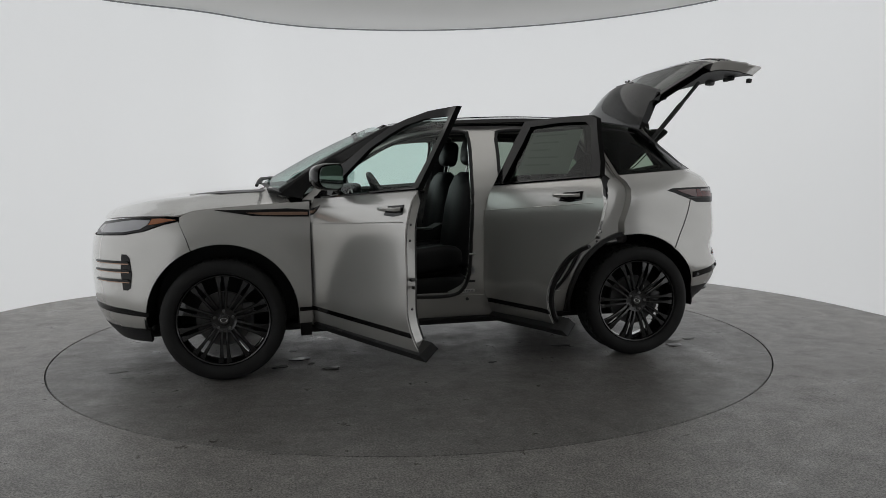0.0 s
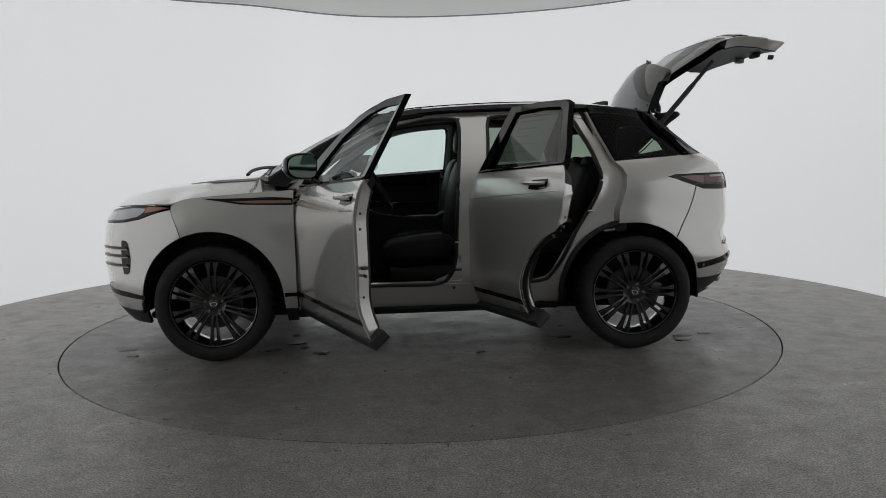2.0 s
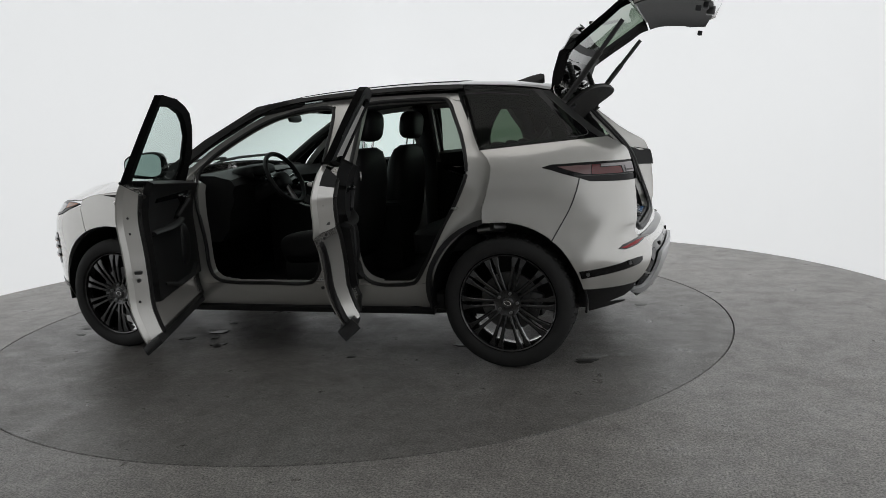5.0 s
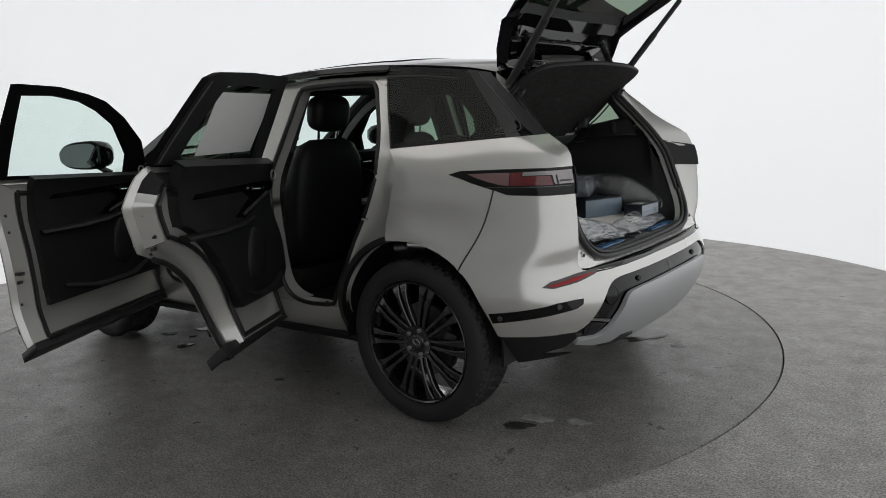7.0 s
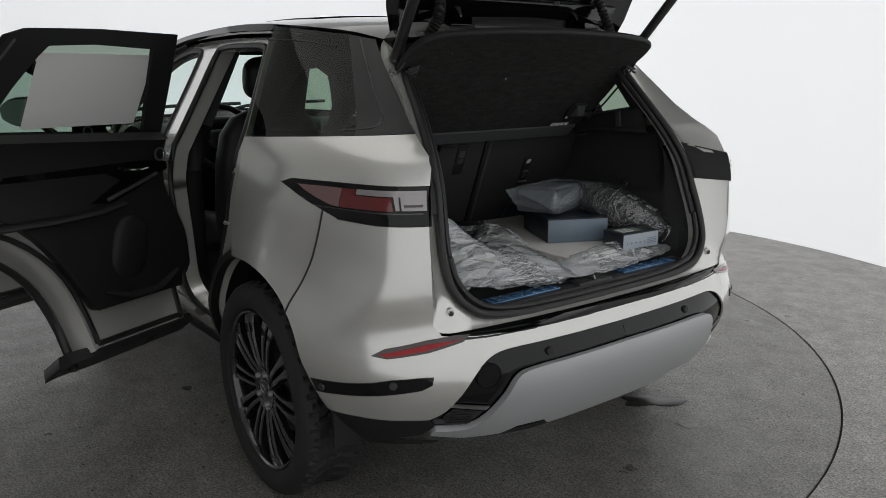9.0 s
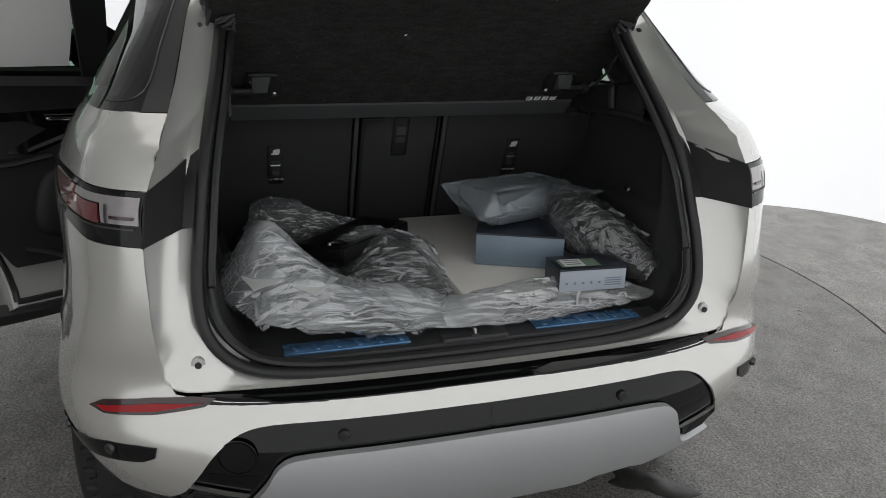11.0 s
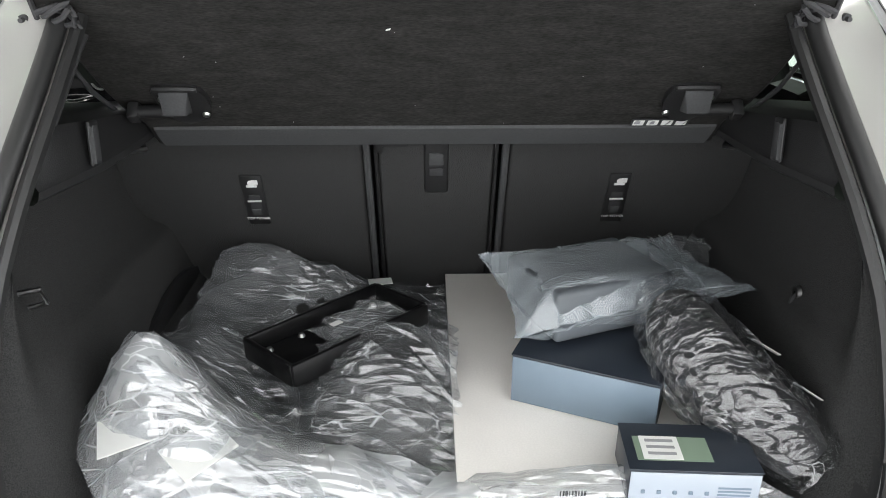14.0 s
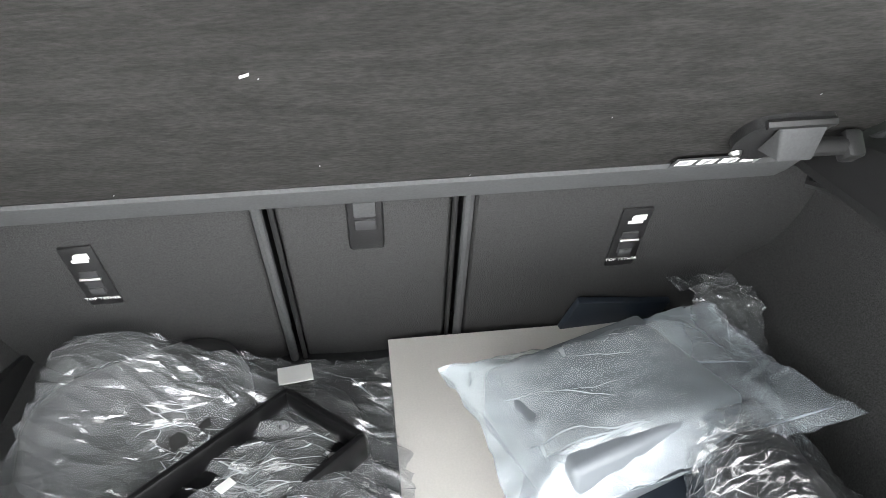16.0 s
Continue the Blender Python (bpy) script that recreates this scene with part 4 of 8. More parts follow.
def windscreen():
    rings = []
    for k in np.linspace(0, 1, 9):
        row = []
        for t in np.linspace(-1, 1, 21):
            a = Vector((-1.10 + 0.15 * t * t, 0.80 * t, 1.185 - 0.06 * t * t))
            b = Vector((-0.36 + 0.09 * t * t, 0.655 * t, 1.565 - 0.045 * t * t))
            p = a.lerp(b, k)
            p.z += 0.02 * math.sin(math.pi * k)
            row.append(p)
        rings.append(row)
    bm = loft_bm(rings, cap=False, closed_ring=False)
    part("windscreen", bm, GLASS, car, "raked clear windscreen").visible_shadow = False
    cowl = loft_bm([[(-1.03 - 0.08 * (1 - t * t), 0.82 * t, 1.145 + 0.025 * (1 - t * t)) for t in np.linspace(-1, 1, 13)],
                    [(-1.12 + 0.15 * t * t, 0.83 * t, 1.18 - 0.06 * t * t) for t in np.linspace(-1, 1, 13)],
                    [(-0.96 + 0.10 * t * t, 0.80 * t, 1.19 - 0.06 * t * t) for t in np.linspace(-1, 1, 13)]], cap=False, closed_ring=False)
    part("cowl", cowl, BLACK, car, thick=0.01)
    for y0, y1 in ((-0.72, 0.02), (-0.02, 0.62)):
        bm = tube_bm([(-1.13, y0, 1.17), (-1.12, y0 + 0.1, 1.195), (-1.11, (y0 + y1) / 2, 1.21), (-1.05, y1, 1.215)], 0.011, 6)
        part("wiper", bm, BLACK, car)
    p = [(-0.92, -0.60, 1.225), (-0.92, -0.50, 1.23), (-0.86, -0.495, 1.265), (-0.86, -0.595, 1.26)]
    bm = bmesh.new()
    bm.faces.new([bm.verts.new((a - 0.0, b, c)) for a, b, c in p])
    part("sticker", bm, PAPER, car, "white paper sticker behind the windscreen", thick=0.001)


windscreen()

# ---- wheels ----


def tyre_bm():
    rows = [(0.279, 0.10), (0.285, 0.112), (0.306, 0.122), (0.332, 0.1205), (0.350, 0.112), (0.362, 0.100), (0.3665, 0.088)]
    tread = [(0.3695, y) for y in (0.072, 0.066, 0.030, 0.024, 0.004, -0.004, -0.024, -0.030, -0.066, -0.072)]
    prof = rows + tread + [(r, -y) for r, y in rows[::-1]]
    n = 360
    bm = bmesh.new()
    V = []
    for k in range(n):
        a = 2 * math.pi * k / n
        ring = []
        for i, (r, y) in enumerate(prof):
            if 6 <= i <= len(prof) - 7:
                ph = (k + abs(y) * 260) % 9
                if ph < 2.2 and abs(y) > 0.012:
                    r -= 0.011
                if abs(abs(y) - 0.027) < 0.0035 or abs(y) < 0.0045:
                    r -= 0.012
            ring.append(bm.verts.new((r * math.cos(a), y, r * math.sin(a))))
        V.append(ring)
    for k in range(n):
        A, B = V[k], V[(k + 1) % n]
        for i in range(len(prof) - 1):
            bm.faces.new((A[i], B[i], B[i + 1], A[i + 1]))
    bmesh.ops.recalc_face_normals(bm, faces=bm.faces)
    return bm


def spoke_bm(a, side_):
    """One slim spoke, leaning a little, from the hub to the rim; outer face towards -y."""
    rings = []
    for r, y, w, d, lat in ((0.058, -0.086, 0.0085, 0.03, 0.0125), (0.11, -0.098, 0.0085, 0.026, 0.0150), (0.18, -0.103, 0.0095, 0.024, 0.0185), (0.222, -0.102, 0.0125, 0.024, 0.0215), (0.238, -0.1, 0.0170, 0.024, 0.0230), (0.268, -0.093, 0.0205, 0.024, 0.0245)):
        c, s = math.cos(a), math.sin(a)
        ring = []
        for o, q in ((-w, y + d), (-w, y + 0.004), (-w + 0.0035, y), (w - 0.0035, y), (w, y + 0.004), (w, y + d)):
            ring.append((r * c - (o + side_ * lat) * s, q, r * s + (o + side_ * lat) * c))
        rings.append(ring)
    return loft_bm(rings)


def wheel():
    ob = part("wheel", tyre_bm(), RUBBER, car, "black tyre on a gloss black split-spoke alloy rim", sharp=35)
    bm = lathe_bm([(0.279, -0.100), (0.273, -0.106), (0.266, -0.102), (0.260, -0.085), (0.254, 0.0), (0.262, 0.08), (0.279, 0.10)], 72)
    part("rim", bm, RIM, ob)
    for k in range(10):
        for s in (-1, 1):
            part("spoke", spoke_bm(radians(36 * k + 90), s), RIM, ob)
    bm = lathe_bm([(0.0001, -0.092), (0.03, -0.092), (0.034, -0.090), (0.036, -0.086), (0.060, -0.084), (0.075, -0.092), (0.078, -0.06), (0.078, 0.0)], 40)
    part("hub", bm, RIM, ob)
    bm = lathe_bm([(0.0001, -0.0945), (0.024, -0.0945), (0.026, -0.092)], 30)
    part("hub_cap", bm, DARK_METAL, ob, "dark hub cap with an oval badge")
    bm = lathe_bm([(0.017, -0.0955), (0.0195, -0.0965), (0.022, -0.0955)], 24)
    for v in bm.verts:
        v.co.z *= 0.6
    part("badge", bm, CHROME, ob)
    for k in range(5):
        a = radians(72 * k + 90)
        bm = lathe_bm([(0.0001, -0.100), (0.007, -0.100), (0.0095, -0.097), (0.0095, -0.08)], 6)
        bmesh.ops.translate(bm, vec=(0.056 * math.cos(a), 0, 0.056 * math.sin(a)), verts=bm.verts)
        part("lug_nut", bm, NUT, ob, "steel lug nut")
    bm = lathe_bm([(0.06, -0.035), (0.165, -0.035), (0.165, -0.01), (0.06, -0.01)], 48)
    part("brake_disc", bm, DISC, ob, "bare metal brake disc, darkened for shade")
    bm = merge(box_bm((0.07, 0.05, 0.16), (0.14, -0.03, 0.02), 0.012), box_bm((0.02, 0.012, 0.05), (0.15, -0.058, 0.02), 0.003))
    part("brake_caliper", bm, DARK_METAL, ob)
    return ob


W0 = wheel()
W0.matrix_basis = pose(-AX, -0.815, AZ)
for x, s in ((AX, 1), (-AX, -1), (AX, -1)):
    copy_thing(W0, pose(x, -0.815 * s, AZ, 0, 17, 0 if s > 0 else 180))


def wheel_well(x, s):
    """Dark liner over a wheel."""
    rings = []
    for y in (0.87, 0.55):
        rings.append([(x + 0.455 * math.cos(a) * (1 if y > 0.6 else 0.97), y * s, 0.385 + 0.455 * math.sin(a)) for a in np.linspace(-0.15, math.pi + 0.15, 24)])
    bm = loft_bm(rings, cap=False, closed_ring=False)
    part("wheel_well", bm, BLACK, car, thick=0.01)
    a = [(x + 0.46 * math.cos(t), 0.55 * s, 0.385 + 0.46 * math.sin(t)) for t in np.linspace(-0.25, math.pi + 0.25, 24)]
    bm = bmesh.new()
    bm.faces.new([bm.verts.new(p) for p in a])
    part("well_back", bm, BLACK, car, thick=0.01)


for x in (-AX, AX - 0.02):
    for s in (-1, 1):
        wheel_well(x, s)


def spring_mount():
    """Bare suspension joint that shows over the rear wheel."""
    for s in (-1, 1):
        bm = merge(tube_bm([(1.16, 0.80 * s, 0.765), (1.27, 0.80 * s, 0.775)], 0.022, 10), tube_bm([(1.245, 0.83 * s, 0.79), (1.30, 0.77 * s, 0.78)], 0.03, 12))
        part("suspension_mount", bm, METAL, car, "bare metal suspension mount")


spring_mount()

# ---- doors ----


def belt_line(x0, x1, n=8):
    return [(x, belt(x)) for x in np.linspace(x0, x1, n)]


FD_SKIN = [(-0.812, 0.315), (-0.812, 0.55), (-0.812, 0.8), (-0.812, 1.0), (-0.80, 1.088)] + belt_line(-0.7, 0.318) + \
          [(0.305, 1.08), (0.287, 0.95), (0.274, 0.8), (0.267, 0.6), (0.267, 0.45), (0.275, 0.315)]
RD_SKIN = [(0.283, 0.315), (0.275, 0.45), (0.275, 0.6), (0.282, 0.8), (0.297, 0.95), (0.315, 1.08), (0.326, 1.154)] + belt_line(0.42, 1.15) + \
          [(1.210, 1.211), (1.252, 1.17), (1.275, 1.12), (1.272, 1.06), (1.247, 0.97), (1.210, 0.868)] + arc(AX - 0.02, 0.385, 0.475, 104, 188, 14)[1:] + [(0.858, 0.315)]
FD_OUT = [(-0.80, 1.088), (-0.64, 1.283), (-0.42, 1.418), (-0.24, 1.498), (-0.10, 1.531), (0.10, 1.562), (0.350, 1.570), (0.346, 1.42), (0.332, 1.27), (0.318, 1.153)]
FD_IN = [(-0.60, 1.112), (-0.565, 1.215), (-0.38, 1.378), (-0.22, 1.452), (-0.08, 1.497), (0.10, 1.522), (0.310, 1.522), (0.295, 1.39), (0.275, 1.26), (0.255, 1.165)]
RD_OUT = [(0.328, 1.154), (0.345, 1.29), (0.36, 1.42), (0.38, 1.560), (0.72, 1.568), (0.96, 1.562), (1.024, 1.540), (1.106, 1.405), (1.178, 1.29), (1.212, 1.211)]
RD_IN = [(0.40, 1.175), (0.42, 1.29), (0.442, 1.41), (0.455, 1.522), (0.72, 1.533), (0.94, 1.525), (1.0, 1.49), (1.065, 1.375), (1.11, 1.29), (1.14, 1.215)]


def even(path, n=48):
    """n points at even steps along a path."""
    p = np.array(path)
    d = np.concatenate([[0], np.cumsum(np.hypot(*np.diff(p, axis=0).T))])
    return [(float(np.interp(v, d, p[:, 0])), float(np.interp(v, d, p[:, 1]))) for v in np.linspace(0, d[-1], n)]


def make_door(name, label, skin, out, inn, m, glass, hinge, angle, lower, front):
    """A door: skin, inner shell with its edges, card, window frame and pane. Built shut, then swung about its hinge."""
    sk = dense(skin, 0.03)
    nl = 5 if front else 7
    rows = [[side(a[0] + (b[0] - a[0]) * k, a[1] + (b[1] - a[1]) * k, 0.0) for k in np.linspace(0, 1, 26)] for a, b in zip(even(skin[:nl], 30), even(skin[nl + 7:][::-1], 30))]
    bm = loft_bm(rows, cap=False, closed_ring=False)
    sg = -1.0
    if m:
        for v in bm.verts:
            v.co.y = -v.co.y
        sg = 1.0
    bm.normal_update()
    if sum(f.normal.y * f.calc_area() for f in bm.faces) * sg < 0:
        bmesh.ops.reverse_faces(bm, faces=bm.faces)
    door = part(name, bm, PAINT, car, label, thick=0.006, sharp=60)
    swung = not front and not m
    back = 0.098 if swung else 0.092
    small = inset(sk, 0.024)
    smaller = inset(sk, 0.062 if swung else 0.052)
    edge_strip("door_edge", inset(sk, 0.002), -0.006, small, -0.028, side, PAINT, door, m)
    face = edge_strip("door_shut_face", small, -0.028, smaller, -back, side, [PAINT, TRIM], door, m)
    shell = panel("inner_panel", smaller, side, [PAINT, TRIM], door, offset=-back, thick=0.004, mirror=m, facing=(0, 1 if not m else -1, 0))
    if swung:
        # the frame's black foot runs down over the painted shell
        for ob in (face, shell):
            for poly in ob.data.polygons:
                if poly.center.x > 1.0 and poly.center.z > 1.105:
                    poly.material_index = 1
    # seal round the shell
    o = inset(sk, 0.080 if swung else 0.066)
    part("door_seal", flip(tube_bm([side(*p, -back - 0.007) for p in o], 0.011, 6, closed=True), m), SEAL, door)
    # card
    deep = 0.150 if swung else 0.125
    hinge_x, latch_x = min(p[0] for p in skin), max(p[0] for p in skin)
    card = inset(sk, 0.135 if swung else 0.115)
    if swung:
        near = inset(sk, 0.078)
        card = [(x + (u - x) * f, z + (w - z) * f) for (x, z), (u, w) in zip(card, near) for f in (min(1.0, max(0.0, (0.95 - z) / 0.2)),)]
    card = [(x - 0.075 * ((latch_x - x) / (latch_x - hinge_x)) ** 2, z) for x, z in card]
    cm = smooth_ring([(x, belt(x) - 0.004 if z > belt(x) - 0.15 else max(z, lower + 0.125)) for x, z in card], 2)
    panel("door_card", cm, side, CARD, door, "black moulded door trim", offset=-deep, thick=deep - back + 0.002, mirror=m, facing=(0, 1 if not m else -1, 0))
    cx0, cx1 = min(p[0] for p in cm), max(p[0] for p in cm)
    span = cx1 - cx0
    # arm rest, pull, pocket and speaker on the card
    def at(f, z, d):
        x = cx0 + span * f
        p = side(x, z, -deep - d)
        return (p[0], -p[1] if m else p[1], p[2])
    lift = 0.02 if not front else 0.0
    part("arm_rest", tube_bm([at(f, z, d) for f, z, d in ((0.34, 0.90 + lift, -0.006), (0.48, 0.885 + lift, 0.012), (0.7, 0.88 + lift, 0.014), (0.96, 0.885 + lift, -0.004))], 0.030, 10, flat=0.4), LEATHER, door)
    slot = [(cx0 + span * f, z + lift) for f, z in ((0.88, 1.035), (0.86, 1.055), (0.24, 1.058), (0.10, 1.045), (0.09, 1.015), (0.24, 0.955), (0.40, 0.905), (0.50, 0.915), (0.44, 0.945), (0.34, 0.99), (0.42, 1.025))]
    panel("gloss_inlay", slot, side, GLOSS_BLACK, door, "gloss black sweep of the door trim", offset=-deep - 0.003, thick=0.004, mirror=m, facing=(0, 1 if not m else -1, 0))
    part("pull_recess", tube_bm([at(f, z, 0.003) for f, z in ((0.15, 1.0 + lift), (0.26, 0.965 + lift), (0.42, 0.92 + lift))], 0.012, 8, flat=0.6), INK, door)
    part("inner_handle", tube_bm([at(0.20, 1.028 + lift, 0.006), at(0.25, 1.024 + lift, 0.022), at(0.34, 1.03 + lift, 0.016)], 0.006, 8), CHROME, door, "bright inner door handle")
    part("pocket", tube_bm([at(f, z, d) for f, z, d in (((0.12, 0.60, -0.01), (0.3, 0.55, 0.01), (0.6, 0.55, 0.01), (0.85, 0.60, -0.01)) if front else ((0.08, 0.60, -0.01), (0.2, 0.55, 0.008), (0.36, 0.55, 0.008), (0.48, 0.59, -0.01)))], 0.022, 8, flat=0.5), TRIM, door)
    c = Vector(at(0.33, 0.74, -0.012))
    part("speaker_bulge", turned(rounded((0, 0, 0), (0.17, 0.07, 0.26), 2.6), c, 0, -14, 0), CARD, door, "moulded bulge over the loudspeaker")
    # window frame, two faces and the pane
    O, I = dense2(out, 3), dense2(inn, 3)
    edge_strip("window_frame", O, 0.002, I, -0.004, side, GLOSS_BLACK, door, m, "gloss black window frame")
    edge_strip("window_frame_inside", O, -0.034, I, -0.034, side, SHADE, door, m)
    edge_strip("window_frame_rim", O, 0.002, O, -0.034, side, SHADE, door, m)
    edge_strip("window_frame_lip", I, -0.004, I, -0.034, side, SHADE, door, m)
    if swung:
        # broad inner trim of the frame with a bright line along its rear leg
        J = dense2([(x - 0.075 * min(1.0, max(0.0, (x - 0.85) / 0.15)) + (0.03 if x < 0.5 else 0), z - (0.018 if z > 1.45 else 0)) for x, z in inn], 3)
        edge_strip("window_trim", O, -0.036, J, -0.050, side, TRIM, door, m, "black inner trim of the window frame")
        edge_strip("window_trim_lip", J, -0.050, J, -0.030, side, TRIM, door, m)
        part("frame_line", flip(tube_bm([side(x, z, -0.040) for x, z in ((1.185, 1.215), (1.150, 1.285), (1.082, 1.40), (1.005, 1.525))], 0.005, 6), m), EDGE, door, "pale edge line of the window frame")
    g = panel("pane", I, side, glass, door, "green-tinted side glass", offset=-0.024, thick=0.0, mirror=m)
    g.visible_shadow = False
    part("belt_trim", flip(tube_bm([side(x, belt(x) + 0.006, 0.003) for x in np.linspace(out[0][0] + 0.01, out[-1][0] - 0.005, 12)], 0.008, 6), m), GLOSS_BLACK, door)
    # crease, lower strip, sill
    x0, x1 = skin[0][0], skin[-1][0]
    lo_x, hi_x = min(x0, x1) + 0.004, max(x0, x1) - 0.004
    if not front:
        hi_x = 0.856
    sill_x = hi_x + (0.05 if front else 0.10)
    panel("lower_strip", [(lo_x, 0.405), (hi_x + 0.0, 0.405), (hi_x - 0.004, 0.432), (lo_x, 0.432)], side, GLOSS_BLACK, door, offset=0.004, thick=0.005, mirror=m)
    panel("sill_cover", [(lo_x, 0.285), (sill_x, 0.283), (sill_x - 0.02, 0.32), (lo_x, 0.317)], side, BLACK, door, "black plastic sill cover", offset=0.045 if swung else 0.02, thick=0.10, mirror=m)
    cr = [(x, belt(x) - 0.155 + (0.0 if front else 0.02 * (x - 0.3))) for x in np.linspace(-0.70 if front else 0.29, 0.26 if front else 1.22, 12)]
    part("body_line", flip(tube_bm([side(x, z, 0.0) for x, z in cr], 0.0028, 6), m), PAINT, door)
    # handle
    hx0, hx1 = (0.045, 0.235) if front else (0.93, 1.12)
    hz = belt(hx0) - 0.085
    h = [side(x, hz + 0.006 * k, o) for x, k, o in ((hx0, 0, 0.006), (hx0 + 0.02, 0.2, 0.028), ((hx0 + hx1) / 2, 0.5, 0.034), (hx1 - 0.02, 0.8, 0.028), (hx1, 1, 0.008))]
    part("door_handle", flip(tube_bm(curve(h, 4), 0.013, 8, flat=0.8), m), PAINT, door, "silver pull handle")
    panel("handle_recess", [(hx0 + 0.03, hz - 0.030), (hx0 + 0.12, hz - 0.034), (hx1 + 0.014, hz - 0.020), (hx1 + 0.016, hz + 0.028), (hx0 + 0.06, hz + 0.018)], side, GLOSS_BLACK, door, offset=0.003, thick=0.002, mirror=m)
    if front:
        v = panel("vent_end", [(-0.806, 0.985), (-0.80, 1.028), (-0.74, 1.036), (-0.675, 1.052), (-0.705, 1.015), (-0.75, 0.992)], side, GLOSS_BLACK, door, "gloss black end of the fender vent", offset=0.003, thick=0.003, mirror=m)
        panel("vent_blade", [(-0.80, 0.996), (-0.80, 1.014), (-0.745, 1.020), (-0.715, 1.026), (-0.735, 1.004)], side, COPPER, door, offset=0.007, thick=0.004, mirror=m)
    # latch and small holes on the shut face
    for z, r in ((0.70, 0.022), (0.66, 0.008)) if front else ((0.93, 0.022), (0.88, 0.008)):
        xx = (0.232 if front else 1.19) + (0 if r > 0.01 else 0.008)
        p = side(xx, z, -0.06)
        bm = box_bm((0.03, 0.035 if r > 0.01 else 0.014, 0.016), (p[0] + 0.012, -p[1] if m else p[1], z), 0.004)
        part("latch" if r > 0.01 else "bolt", bm, DARK_METAL, door)
    if angle:
        H = Vector((hinge[0], hinge[1], 0))
        door.matrix_basis = Matrix.Translation(H) @ pose(0, 0, 0, 0, 0, -angle) @ Matrix.Translation(-H)
    return door


def smooth_ring(o, n=3):
    P = [np.array(p) for p in o]
    for _ in range(n):
        P = [(P[i - 1] + 2 * P[i] + P[(i + 1) % len(P)]) / 4 for i in range(len(P))]
    return [tuple(p) for p in P]


F_HINGE, R_HINGE = (-0.775, -0.885), (0.310, -0.907)
doors = {}
for m in (False, True):
    st = "shut" if m else "wide open"
    doors["f", m] = make_door("front_door", "silver front door with black window frame, " + st, FD_SKIN, FD_OUT, FD_IN, m, GLASS, F_HINGE, 0 if m else 66, 0.40, True)
    doors["r", m] = make_door("rear_door", "silver rear door with tinted window, " + st, [(x + (0.03 if x > 1.16 and z < 1.1 and not m else 0), z) for x, z in RD_SKIN], RD_OUT, RD_IN, m, SHADE_GLASS, R_HINGE, 0 if m else 66.5, 0.40, False)


def wing_mirror(m):
    door = doors["f", m]
    sq = lambda c: math.copysign(abs(c) ** 0.62, c)
    cy, cz = 0.978, 1.22
    rings = []
    for x, hy, hz in ((-0.57, 0.030, 0.022), (-0.555, 0.070, 0.050), (-0.51, 0.096, 0.070), (-0.45, 0.105, 0.077), (-0.405, 0.103, 0.076), (-0.398, 0.098, 0.071)):
        rings.append([(x - 0.005 + 0.036 * math.cos(a), -(cy + hy * sq(math.cos(a))), cz + hz * sq(math.sin(a)) * (1 - 0.18 * math.cos(a))) for a in np.linspace(0, 2 * math.pi, 33)[:-1]])
    ob = part("wing_mirror", flip(loft_bm(rings), m), GLOSS_BLACK, door, "gloss black wing mirror")
    g = [(-0.391 + 0.038 * math.cos(a), -(cy + 0.091 * sq(math.cos(a))), cz + 0.064 * sq(math.sin(a)) * (1 - 0.18 * math.cos(a))) for a in np.linspace(0, 2 * math.pi, 33)[:-1]]
    bm = bmesh.new()
    bm.faces.new([bm.verts.new(p) for p in g])
    bmesh.ops.recalc_face_normals(bm, faces=bm.faces)
    if bm.faces[:][0].normal.x < 0:
        bmesh.ops.reverse_faces(bm, faces=bm.faces)
    part("mirror_glass", flip(bm, m), MIRROR, ob, "mirror glass", thick=0.002)
    part("mirror_arm", flip(tube_bm([(-0.49, -0.860, 1.115), (-0.475, -0.89, 1.135), (-0.47, -0.94, 1.165)], 0.022, 10, flat=0.7), m), GLOSS_BLACK, ob)


wing_mirror(False), wing_mirror(True)

# ---- body shell inside the doors ----


